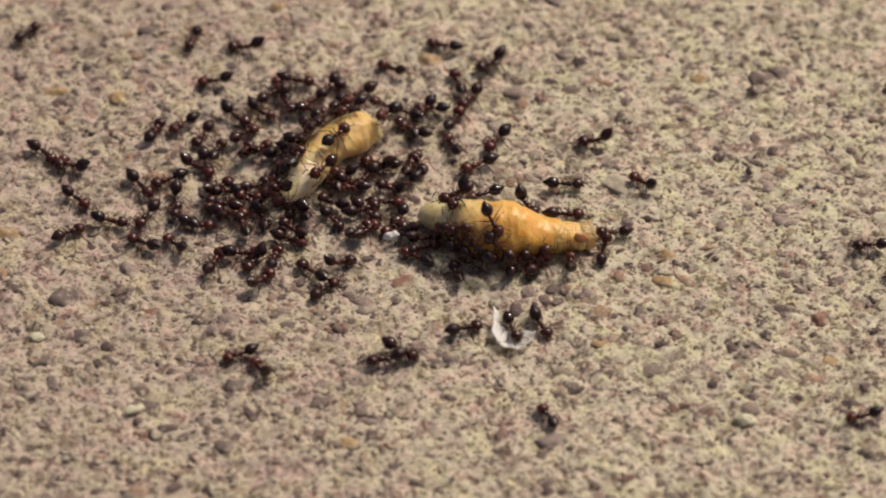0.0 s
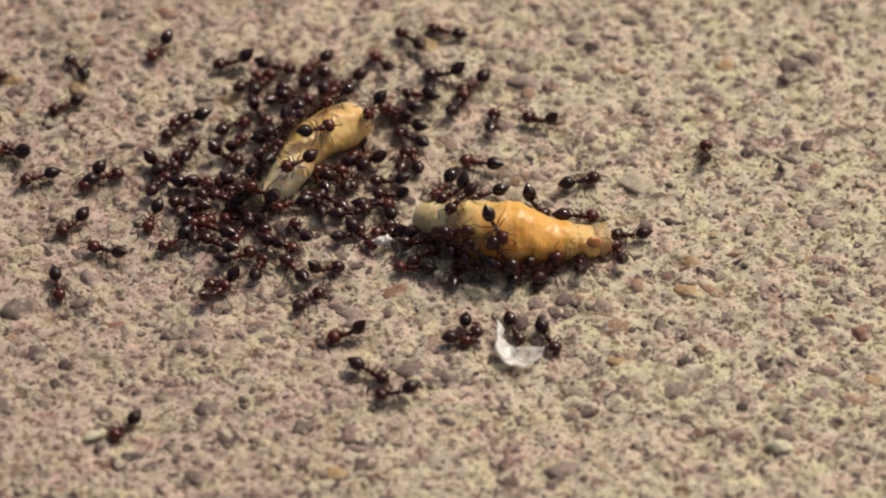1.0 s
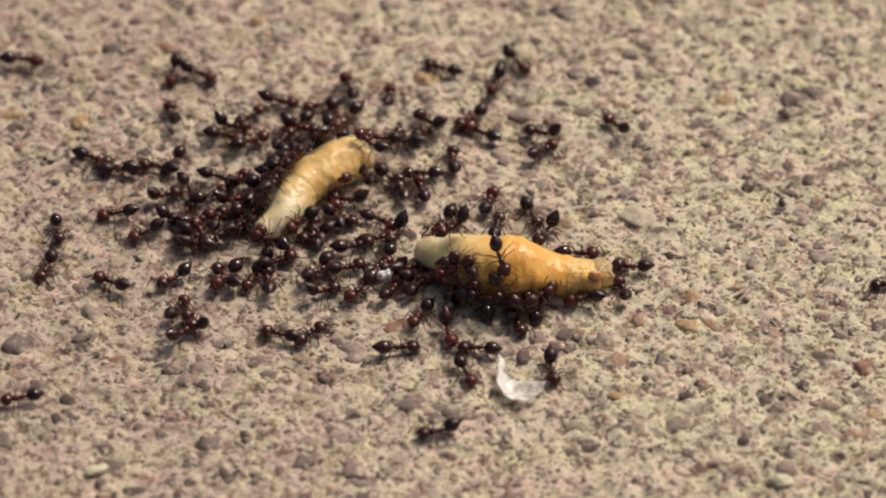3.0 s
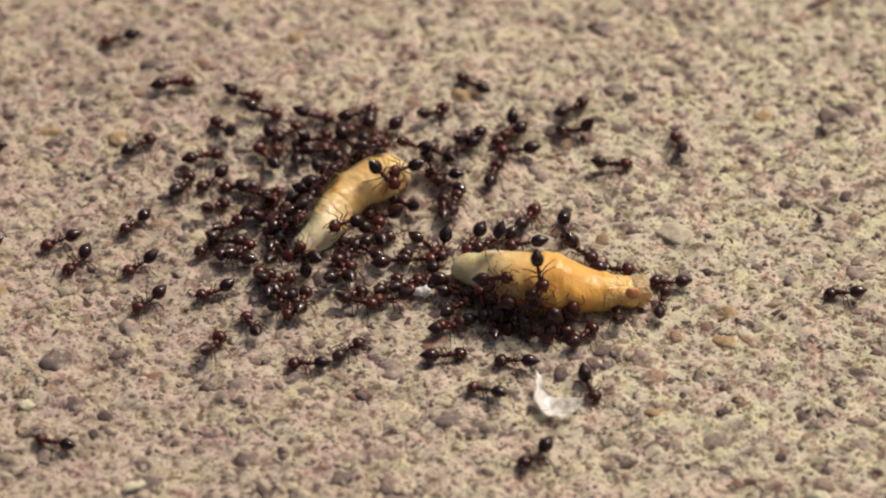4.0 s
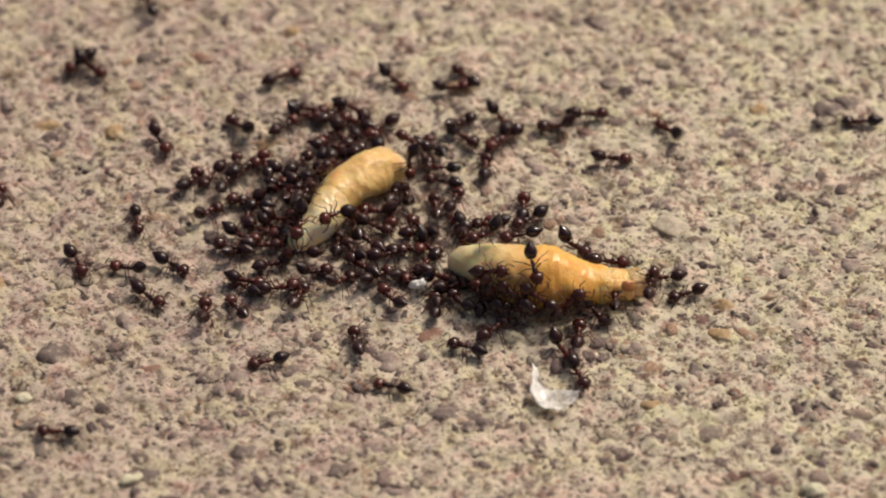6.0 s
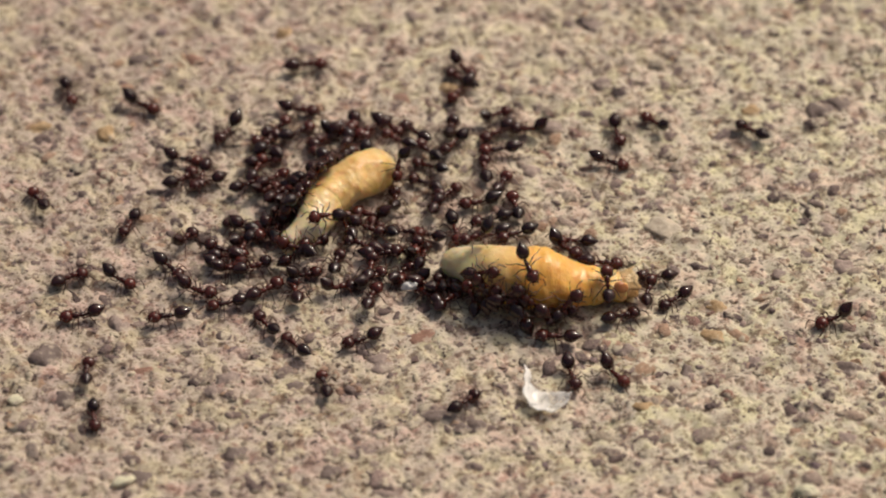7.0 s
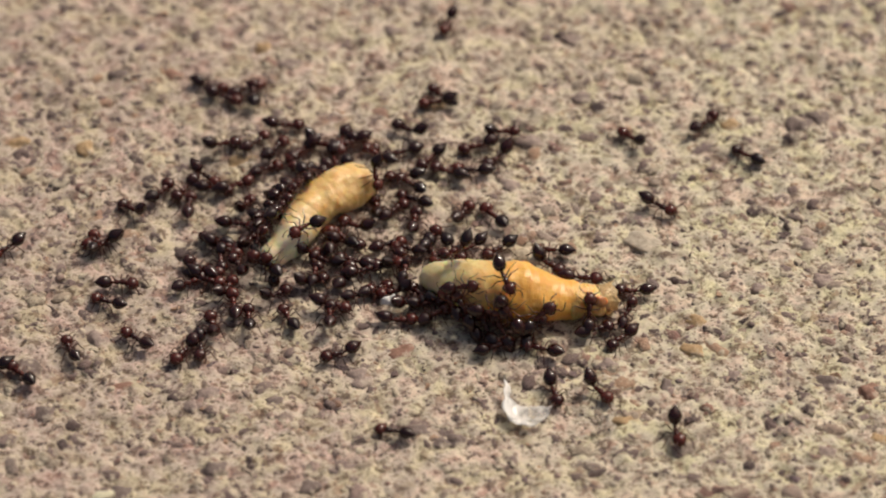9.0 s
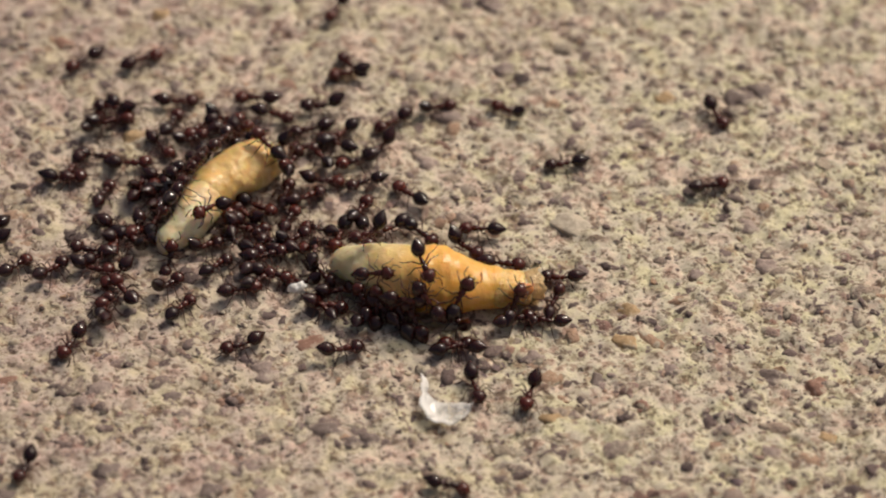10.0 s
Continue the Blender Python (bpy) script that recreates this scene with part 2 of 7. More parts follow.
CHITIN = chitin_material("red_brown_chitin", (0.029, 0.0054, 0.0040), (0.092, 0.0150, 0.0082), 0.22)
GASTER = chitin_material("black_brown_chitin", (0.013, 0.0030, 0.0031), (0.032, 0.0066, 0.0054), 0.12)
LEG = chitin_material("leg_chitin", (0.045, 0.013, 0.008), (0.105, 0.028, 0.015), 0.40)
FLAKE = flake_material("papery_skin")
COLLAR = flesh_material("see_through_skin", (0.86, 0.64, 0.34), (0.86, 0.64, 0.34), 0.9)
COLLAR.node_tree.nodes["Principled BSDF"].inputs["Subsurface Weight"].default_value = 0.0
COLLAR.node_tree.nodes["Principled BSDF"].inputs["Transmission Weight"].default_value = 0.5
COLLAR.node_tree.nodes["Principled BSDF"].inputs["IOR"].default_value = 1.15
MOUTH = flesh_material("mouth_spot", (0.50, 0.20, 0.06), (0.50, 0.17, 0.045), 0.4)


# ---- building ----
def part(name, bm, mat, parent=None, label="", smooth=True):
    me = bpy.data.meshes.new(name)
    bm.to_mesh(me)
    bm.free()
    me.materials.append(mat)
    if smooth:
        me.polygons.foreach_set("use_smooth", [True] * len(me.polygons))
    ob = new(name, me)
    ob.parent = parent
    if label:
        tagged(ob, label)
    return ob


def spline(points, n):
    """n points along a smooth curve through the given rows of numbers."""
    p = np.array([points[0], *points, points[-1]], float)
    p[0], p[-1] = 2 * p[1] - p[2], 2 * p[-2] - p[-3]
    out = []
    for u in np.linspace(0, len(points) - 1, n):
        i = min(int(u), len(points) - 2)
        f = u - i
        a, b, c, d = p[i:i + 4]
        out.append(0.5 * (2 * b + (c - a) * f + (2 * a - 5 * b + 4 * c - d) * f * f + (3 * b - a - 3 * c + d) * f ** 3))
    return np.array(out)


# Axes of the two grubs: x, y, radius in millimetres, tail first. They lie on the ground.
GRUB_AXIS = [(2.60, -2.50, 0.70), (3.55, -3.15, 1.30), (5.10, -4.30, 1.85), (6.70, -5.30, 2.24), (8.28, -6.05, 2.52), (9.84, -6.60, 2.66), (11.22, -6.72, 2.54), (12.37, -6.75, 2.32), (13.94, -6.72, 1.85), (14.86, -6.66, 1.66), (16.00, -6.52, 1.52), (17.10, -6.32, 1.36), (18.00, -6.05, 1.18)]
TORN_AXIS = [(-10.55, -1.09, 0.75), (-9.96, -0.80, 1.07), (-9.14, -0.15, 1.28), (-8.33, 0.84, 1.46), (-7.55, 2.11, 1.60), (-6.96, 3.59, 1.71), (-6.02, 4.86, 1.80), (-4.87, 5.97, 1.90), (-3.52, 7.20, 1.93), (-2.26, 8.30, 1.66), (-1.45, 9.07, 1.23)]
RESTS = [spline(GRUB_AXIS, 60), spline(TORN_AXIS, 70)]


def ground_height(x, y):
    """Relief of the bare concrete at x, y (mm, arrays)."""
    h = np.zeros_like(x)
    rng = np.random.default_rng(4)
    for wave, amp, n in ((14.0, 0.10, 10), (5.0, 0.07, 14), (2.2, 0.060, 18), (1.1, 0.026, 22), (0.6, 0.013, 22)):
        for _ in range(n):
            a, ph = rng.uniform(0, 2 * math.pi), rng.uniform(0, 2 * math.pi)
            k = 2 * math.pi / (wave * rng.uniform(0.7, 1.4))
            h += amp * math.sqrt(2.0 / n) * np.sin(k * (x * math.cos(a) + y * math.sin(a)) + ph)
    return h


def build_ground():
    def axis(lo, hi, step):
        inner = np.arange(lo, hi + step / 2, step)
        out = [step]
        while sum(out) < 60000:
            out.append(out[-1] * 1.35)
        tail = np.cumsum(out)
        return np.concatenate([lo - tail[::-1], inner, hi + tail])
    xs, ys = axis(-47, 47, 0.17), axis(-41, 42, 0.17)
    X, Y = np.meshgrid(xs, ys)
    near = np.clip((60 - np.maximum(np.abs(X), np.abs(Y))) / 10, 0, 1)
    Z = ground_height(np.clip(X, -80, 80), np.clip(Y, -80, 80)) * near
    # weathered pits and hollows
    rng = np.random.default_rng(11)
    for n, r0, r1, deep in ((6500, 0.10, 0.22, 0.30), (1500, 0.35, 0.8, 0.16)):
        for px, py, r in zip(rng.uniform(-46, 46, n), rng.uniform(-40, 41, n), rng.uniform(r0, r1, n)):
            i0, i1 = np.searchsorted(xs, (px - 2 * r, px + 2 * r))
            j0, j1 = np.searchsorted(ys, (py - 2 * r, py + 2 * r))
            d2 = ((X[j0:j1, i0:i1] - px) ** 2 + (Y[j0:j1, i0:i1] - py) ** 2) / (r * r)
            Z[j0:j1, i0:i1] -= deep * np.exp(-d2 * 1.3)
    ny, nx = X.shape
    co = np.stack([X, Y, Z], -1).reshape(-1, 3) * MM
    i = np.arange(nx * ny).reshape(ny, nx)
    quads = np.stack([i[:-1, :-1], i[:-1, 1:], i[1:, 1:], i[1:, :-1]], -1).reshape(-1)
    me = bpy.data.meshes.new("ground")
    me.vertices.add(len(co))
    me.vertices.foreach_set("co", co.ravel())
    me.loops.add(len(quads))
    me.loops.foreach_set("vertex_index", quads)
    me.polygons.add(len(quads) // 4)
    me.polygons.foreach_set("loop_start", np.arange(0, len(quads), 4))
    me.polygons.foreach_set("use_smooth", np.ones(len(quads) // 4, bool))
    me.update(calc_edges=True)
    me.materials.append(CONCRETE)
    return tagged(new("ground", me), "weathered tan concrete with pits and exposed sand", "ground", kind="structure")


GROUND = build_ground()


def rock(seed, sx, sy, sz, level=2, rough=0.16):
    """An irregular worn stone, sizes are half axes in mm."""
    bm = bmesh.new()
    bmesh.ops.create_icosphere(bm, subdivisions=level, radius=1)
    shift = Vector((seed * 7.3, seed * 3.1, seed * 1.7))
    for v in bm.verts:
        k = 1 + rough * (noise.noise(v.co * 1.3 + shift) * 1.6 + noise.noise(v.co * 3.1 + shift) * 0.6)
        v.co = Vector((v.co.x * sx, v.co.y * sy, v.co.z * sz)) * (k * MM)
    return bm


def chip_shape(seed):
    """An angular stone chip of unit size: the hull of a few points."""
    rng = random.Random(seed)
    bm = bmesh.new()
    for _ in range(13):
        d = Vector((rng.gauss(0, 1), rng.gauss(0, 1), rng.gauss(0, 1))).normalized()
        bm.verts.new(d * rng.uniform(0.78, 1.12))
    made = bmesh.ops.convex_hull(bm, input=bm.verts)
    bmesh.ops.delete(bm, geom=[v for v in made["geom_interior"] if isinstance(v, bmesh.types.BMVert)], context="VERTS")
    bmesh.ops.recalc_face_normals(bm, faces=bm.faces)
    return bm


def round_shape(seed):
    return rock(seed, 1 / MM, 1 / MM, 1 / MM, 2, 0.34)


def build_grains():
    """Sand grains set in the paste: the larger ones in the middle are pieces of the ground, the rest one joined mesh."""
    meshes, shapes = [], []
    for k in range(16):
        bm = round_shape(k + 1.5) if k % 2 else chip_shape(k + 40)
        bm.verts.ensure_lookup_table()
        bm.verts.index_update()
        shapes.append((np.array([v.co for v in bm.verts]), np.array([[v.index for v in f.verts] for f in bm.faces])))
        me = bpy.data.meshes.new("grain")
        bm.to_mesh(me)
        bm.free()
        me.materials.append(PIECE)
        me.polygons.foreach_set("use_smooth", [bool(k % 2)] * len(me.polygons))
        meshes.append(me)
    rng = np.random.default_rng(3)
    co, tri, soft, base, pieces = [], [], [], 0, 0
    n = 11500
    pick = rng.random(n)
    size = np.where(pick < 0.15, rng.uniform(0.52, 0.92, n), np.where(pick < 0.47, rng.uniform(0.30, 0.52, n), rng.uniform(0.10, 0.24, n)))
    gx, gy = rng.uniform(-46, 46, n), rng.uniform(-40, 41, n)
    gz = ground_height(gx, gy)
    for x, y, z, s in zip(gx, gy, gz, size):
        k = int(rng.integers(16))
        v, f = shapes[k]
        turn = rng.uniform(0, 2 * math.pi)
        sc = np.array([s * rng.uniform(0.8, 1.45), s * rng.uniform(0.65, 1.05), s * rng.uniform(0.40, 0.65)])
        z = z - sc[2] * rng.uniform(0.45, 0.95)
        if s > 0.55 and pieces < 300 and abs(x) < 30 and -26 < y < 24:
            ob = new("grain", meshes[k])
            ob.parent = GROUND
            ob.matrix_basis = pose(x * MM, y * MM, z * MM, 0, 0, math.degrees(turn)) @ Matrix.Diagonal((*(sc * MM), 1))
            pieces += 1
            continue
        p = v * sc
        p = np.stack([p[:, 0] * math.cos(turn) - p[:, 1] * math.sin(turn), p[:, 0] * math.sin(turn) + p[:, 1] * math.cos(turn), p[:, 2]], 1)
        co.append(p + (x, y, z))
        tri.append(f + base)
        soft.append(np.full(len(f), bool(k % 2)))
        base += len(v)
    co, tri = np.concatenate(co) * MM, np.concatenate(tri)
    me = bpy.data.meshes.new("sand_grains")
    me.vertices.add(len(co))
    me.vertices.foreach_set("co", co.ravel())
    me.loops.add(tri.size)
    me.loops.foreach_set("vertex_index", tri.ravel())
    me.polygons.add(len(tri))
    me.polygons.foreach_set("loop_start", np.arange(0, tri.size, 3))
    me.polygons.foreach_set("use_smooth", np.concatenate(soft))
    me.update(calc_edges=True)
    me.materials.append(GRAIN)
    return tagged(new("sand_grains", me), "grey and brown sand grains set in the concrete", "sand", kind="stuff")


build_grains()


# ---- grubs ----
def grub_body(axis, u0, u1, rings, folds, fold_depth, seed, lumpy=1.0, squash=0.94, slim=1.0, blunt=(6, 6)):
    """A ringed, tapering body along a stretch u0..u1 of the axis, lying on the ground."""
    path = spline(axis, 240)
    cut = np.stack([np.interp(np.linspace(u0 * 239, u1 * 239, rings), np.arange(240), path[:, c]) for c in range(3)], 1)
    bm = bmesh.new()
    uv = bm.loops.layers.uv.new("UVMap")
    around, grid = 40, []
    for i, (x, y, r) in enumerate(cut):
        ahead = cut[min(i + 1, rings - 1)][:2] - cut[max(i - 1, 0)][:2]
        ahead = ahead / max(1e-6, np.linalg.norm(ahead))
        side = np.array([-ahead[1], ahead[0]])
        u = u0 + (u1 - u0) * i / (rings - 1)
        crease = 1 - fold_depth * (0.5 + 0.5 * math.cos(2 * math.pi * u * folds)) ** 2
        close = 1.0
        for end, n in ((i, blunt[0]), (rings - 1 - i, blunt[1])):
            if end < n:
                close = math.sqrt(max(0.0, 1 - (1 - end / n) ** 2)) * 0.98 + 0.02
        row = []
        for j in range(around):
            a = 2 * math.pi * j / around
            at = Vector((x + side[0] * r * math.cos(a) + seed, y + side[1] * r * math.cos(a), r * math.sin(a)))
            wob = 1 + 0.08 * lumpy * noise.noise(at * 0.5) + 0.022 * lumpy * noise.noise(at * 1.7) + 0.018 * max(0.0, lumpy - 2) * noise.noise(at * 4.0)
            rr = r * crease * close * wob * slim
            z = 0.92 * r + rr * math.sin(a) * squash
            row.append(bm.verts.new(((x + side[0] * rr * math.cos(a)) * MM, (y + side[1] * rr * math.cos(a)) * MM, z * MM)))
        grid.append((row, u))
    for (ra, ua), (rb, ub) in zip(grid, grid[1:]):
        for j in range(around):
            k = (j + 1) % around
            f = bm.faces.new((ra[j], ra[k], rb[k], rb[j]))
            for loop, u in zip(f.loops, (ua, ua, ub, ub)):
                loop[uv].uv = (u, j / around)
    for (row, u), flip in ((grid[0], True), (grid[-1], False)):
        f = bm.faces.new(row[::-1] if flip else row)
        for loop in f.loops:
            loop[uv].uv = (u, 0)
    bmesh.ops.recalc_face_normals(bm, faces=bm.faces)
    return bm


def lump(x, y, z, sx, sy, sz, seed, turn=0.0, level=3, rough=0.1):
    bm = rock(seed, sx, sy, sz, level, rough)
    bm.transform(pose(x * MM, y * MM, z * MM, 0, 0, turn))
    return bm


def collar(axis, start, flare, seed):
    """The torn, see-through skin that stands round the blunt front end: a short frill with a thickness and a ragged edge."""
    tip, back = np.array(axis[-1]), np.array(axis[-2])
    ahead = (tip - back)[:2] / np.linalg.norm((tip - back)[:2])
    side = np.array([-ahead[1], ahead[0]])
    foot, r0 = tip[:2] - ahead * start, back[2]
    bm, n, rows = bmesh.new(), 36, 6
    skins = []
    for thick in (0.0, 0.10):
        skin = []
        for i in range(rows):
            f = i / (rows - 1)
            row = []
            for j in range(n):
                a = 2 * math.pi * j / n
                rag = noise.noise(Vector((math.cos(a) * 1.9 + seed, math.sin(a) * 1.9, seed)))
                r = r0 * (0.90 + flare * f * f) * (1 + 0.12 * rag * f) - thick
                along = (start + 0.35 + 0.55 * rag) * f
                p = foot + ahead * along + side * r * math.cos(a)
                row.append(bm.verts.new((p[0] * MM, p[1] * MM, (0.92 * r0 + r * math.sin(a) * 0.9) * MM)))
            skin.append(row)
        skins.append(skin)
    outer, inner = skins
    for j in range(n):
        k = (j + 1) % n
        for i in range(rows - 1):
            bm.faces.new((outer[i][j], outer[i][k], outer[i + 1][k], outer[i + 1][j]))
            bm.faces.new((inner[i][j], inner[i + 1][j], inner[i + 1][k], inner[i][k]))
        bm.faces.new((outer[0][j], inner[0][j], inner[0][k], outer[0][k]))
        bm.faces.new((outer[-1][j], outer[-1][k], inner[-1][k], inner[-1][j]))
    bmesh.ops.recalc_face_normals(bm, faces=bm.faces)
    return bm


def build_grubs():
    grub = tagged(new("grub"), "plump amber-yellow grub lying on concrete under ants", "grub")
    part("body", grub_body(GRUB_AXIS, 0.0, 0.87, 140, 11, 0.022, 2.0, 1.5, 0.94, 1.0, (6, 20)), FLESH, grub)
    part("front_segment", grub_body(GRUB_AXIS, 0.70, 0.95, 70, 16, 0.035, 5.0, 3.4, 0.94, 0.99, (14, 8)), WET_FLESH, grub, "wet pale yellow front rings")
    part("head", grub_body(GRUB_AXIS, 0.84, 0.985, 40, 14, 0.025, 8.0, 3.6, 0.94, 0.86, (6, 8)), HEAD_FLESH, grub, "translucent orange-brown head end")
    part("collar", collar(GRUB_AXIS, 0.9, 0.06, 3.1), COLLAR, grub, "see-through ragged skin collar")
    part("mouth_spot", lump(17.05, -7.36, 1.95, 0.66, 0.40, 0.60, 3.3), MOUTH, grub, "rusty brown mouth spot")
    torn = tagged(new("grub"), "pale torn grub lying on concrete, ringed by ants", "grub")
    part("body", grub_body(TORN_AXIS, 0.40, 1.0, 110, 6, 0.0, 12.0, 2.4, 0.94, 1.0, (26, 12)), PALE_FLESH, torn, "amber crumpled body")
    part("tail", grub_body(TORN_AXIS, 0.0, 0.60, 80, 12, 0.0, 12.0, 2.4, 0.94, 0.985, (8, 18)), WHITE_FLESH, torn, "whitish shrunken tail end")
    return grub, torn


build_grubs()


# ---- stones that stand out in the concrete ----
def build_pebble(x, y, sx, sy, sz, sunk, mat, label, seed, turn=0.0):
    """A single stone, half axes in mm; sunk: how much of its half height lies below the paste."""
    z = float(ground_height(np.array([x]), np.array([y]))[0]) - sz * sunk * 1.2
    ob = part("pebble", rock(seed, sx, sy, sz, 3, 0.32), mat)
    ob.matrix_world = pose(x * MM, y * MM, z * MM, 0, 0, turn)
    return tagged(ob, label, "pebble", "stones set in the concrete")


AMBER, RUST, GREY, DARK, PALE = ("amber-coloured rounded stone set in concrete", "rusty red-brown stone chip set in concrete",
                                 "grey rounded stone set in concrete", "dark blackish stone set in concrete", "pale cream stone chip lying on concrete")
build_pebble(-31.29, 15.44, 1.40, 0.97, 0.58, 0.5, AMBER_STONE, AMBER, 0.7, 0)
build_pebble(-10.70, 27.67, 1.02, 0.90, 0.54, 0.5, AMBER_STONE, AMBER, 2.0, 20)
build_pebble(-12.57, 12.74, 1.44, 1.23, 0.74, 0.5, AMBER_STONE, AMBER, 3.3, 0)
build_pebble(3.52, 19.66, 1.26, 1.23, 0.74, 0.5, AMBER_STONE, AMBER, 4.6, -15)
build_pebble(-35.04, -4.76, 1.30, 1.10, 0.66, 0.5, AMBER_STONE, AMBER, 5.9, 0)
build_pebble(-21.48, -15.03, 1.21, 0.52, 0.31, 0.5, RUST_STONE, RUST, 7.2, 20)
build_pebble(24.47, -10.85, 1.21, 0.78, 0.47, 0.5, AMBER_STONE, AMBER, 8.5, -12)
build_pebble(38.40, -15.61, 0.93, 0.97, 0.56, 0.5, RUST_STONE, RUST, 9.8, 30)
build_pebble(38.75, -21.13, 0.79, 0.78, 0.47, 0.5, AMBER_STONE, AMBER, 11.1, 0)
build_pebble(21.20, 2.05, 1.75, 1.30, 0.70, 0.45, BEIGE_STONE, "pale beige stone standing proud of the concrete", 12.4, -25)
build_pebble(-30.94, 18.02, 1.53, 1.10, 0.66, 0.5, DARK_STONE, DARK, 13.7, 15)
build_pebble(36.70, 17.88, 1.16, 1.42, 0.70, 0.5, DARK_STONE, DARK, 15.0, 0)
build_pebble(-29.26, -13.51, 1.49, 1.42, 0.85, 0.5, DARK_STONE, DARK, 16.3, 0)
build_pebble(-9.22, -16.68, 0.84, 0.84, 0.50, 0.5, DARK_STONE, DARK, 17.6, 0)
build_pebble(30.36, -3.39, 0.79, 0.71, 0.43, 0.5, GREY_STONE, GREY, 18.9, 0)
build_pebble(25.42, -17.85, 0.60, 0.71, 0.36, 0.5, RUST_STONE, RUST, 20.2, 0)
build_pebble(5.19, -21.48, 0.93, 0.78, 0.47, 0.5, DARK_STONE, DARK, 21.5, 0)
build_pebble(-31.48, -18.37, 0.65, 0.52, 0.31, -0.4, PALE_STONE, PALE, 22.8, 0)
build_pebble(31.04, -29.09, 0.93, 0.65, 0.39, -0.4, PALE_STONE, PALE, 24.1, -20)
build_pebble(-22.52, -27.90, 1.02, 0.52, 0.31, -0.4, PALE_STONE, PALE, 25.4, 25)
build_pebble(14.41, -31.38, 2.23, 1.10, 0.66, 0.5, GREY_STONE, GREY, 26.7, 8)
build_pebble(12.00, 14.93, 1.40, 0.97, 0.58, 0.5, GREY_STONE, GREY, 28.0, 0)
build_pebble(10.22, 9.12, 1.21, 1.16, 0.70, 0.5, GREY_STONE, GREY, 29.3, 0)
build_pebble(25.17, -7.30, 1.21, 0.84, 0.50, 0.5, AMBER_STONE, AMBER, 30.6, -20)
build_pebble(29.80, -6.97, 0.79, 0.71, 0.43, 0.5, GREY_STONE, GREY, 31.9, 0)
build_pebble(27.60, -14.03, 0.88, 0.78, 0.47, 0.5, GREY_STONE, GREY, 33.2, 0)
build_pebble(22.31, -15.01, 0.74, 0.97, 0.45, 0.5, DARK_STONE, DARK, 34.5, 0)
build_pebble(35.31, -14.72, 1.30, 0.97, 0.58, 0.5, DARK_STONE, DARK, 35.8, 0)
build_pebble(18.75, -19.27, 1.07, 0.71, 0.43, 0.5, AMBER_STONE, AMBER, 38.4, 0)
build_pebble(34.33, -22.88, 1.07, 0.84, 0.50, 0.5, GREY_STONE, GREY, 39.7, 0)
build_pebble(34.96, 16.97, 1.16, 1.10, 0.66, 0.5, DARK_STONE, DARK, 41.0, 0)
build_pebble(29.19, 17.21, 0.98, 0.90, 0.54, 0.5, AMBER_STONE, AMBER, 42.3, 0)
build_pebble(35.63, -2.52, 1.07, 0.97, 0.58, 0.5, GREY_STONE, GREY, 43.6, 0)
build_pebble(34.52, 2.02, 1.07, 1.10, 0.64, 0.5, GREY_STONE, GREY, 44.9, 0)
build_pebble(-14.52, -15.90, 1.07, 0.97, 0.58, 0.5, GREY_STONE, GREY, 47.5, 0)
build_pebble(-15.80, -17.35, 0.79, 0.78, 0.47, 0.5, GREY_STONE, GREY, 48.8, 0)
build_pebble(-3.35, -24.38, 1.40, 0.65, 0.39, 0.5, GREY_STONE, GREY, 50.1, 8)
build_pebble(-6.24, -26.60, 1.02, 0.90, 0.54, 0.5, DARK_STONE, DARK, 51.4, 0)
build_pebble(-3.76, -31.63, 1.07, 0.78, 0.47, 0.5, AMBER_STONE, AMBER, 52.7, 10)
build_pebble(-1.56, -29.14, 1.40, 0.78, 0.47, 0.5, GREY_STONE, GREY, 54.0, 0)
build_pebble(-13.85, -24.67, 1.16, 0.84, 0.50, 0.5, DARK_STONE, DARK, 55.3, 0)
build_pebble(2.03, -20.53, 1.30, 0.84, 0.50, 0.5, DARK_STONE, DARK, 56.6, 0)
build_pebble(17.61, -12.67, 0.93, 0.78, 0.47, 0.5, GREY_STONE, GREY, 57.9, 0)
build_pebble(-14.55, -32.22, 0.84, 0.97, 0.50, 0.5, DARK_STONE, DARK, 59.2, 0)
build_pebble(-27.66, -18.13, 1.07, 1.10, 0.64, 0.5, DARK_STONE, DARK, 60.5, 0)
build_pebble(-2.38, -13.77, 1.16, 1.10, 0.66, 0.5, GREY_STONE, GREY, 63.1, 0)
build_pebble(-22.90, 24.06, 1.40, 0.84, 0.50, 0.5, DARK_STONE, DARK, 65.7, 0)
build_pebble(-25.63, 14.01, 0.79, 0.84, 0.47, 0.5, AMBER_STONE, AMBER, 67.0, 20)
build_pebble(0.41, 9.18, 0.70, 0.65, 0.39, 0.5, GREY_STONE, GREY, 68.3, 0)
build_pebble(-8.32, 25.52, 1.02, 0.78, 0.47, 0.5, GREY_STONE, GREY, 69.6, 0)
build_pebble(-18.52, 24.04, 0.88, 0.71, 0.43, 0.5, RUST_STONE, RUST, 70.9, 0)
build_pebble(0.47, 29.71, 0.93, 0.78, 0.47, 0.5, GREY_STONE, GREY, 72.2, 0)
build_pebble(16.41, 20.51, 1.07, 0.78, 0.47, 0.5, GREY_STONE, GREY, 73.5, 0)
build_pebble(3.93, -21.52, 1.16, 0.84, 0.50, 0.5, DARK_STONE, DARK, 77.4, 0)
build_pebble(-21.00, -27.16, 1.40, 0.97, 0.58, 0.5, DARK_STONE, DARK, 78.7, 0)
build_pebble(16.16, 28.49, 1.07, 0.71, 0.43, 0.5, GREY_STONE, GREY, 80.0, 0)
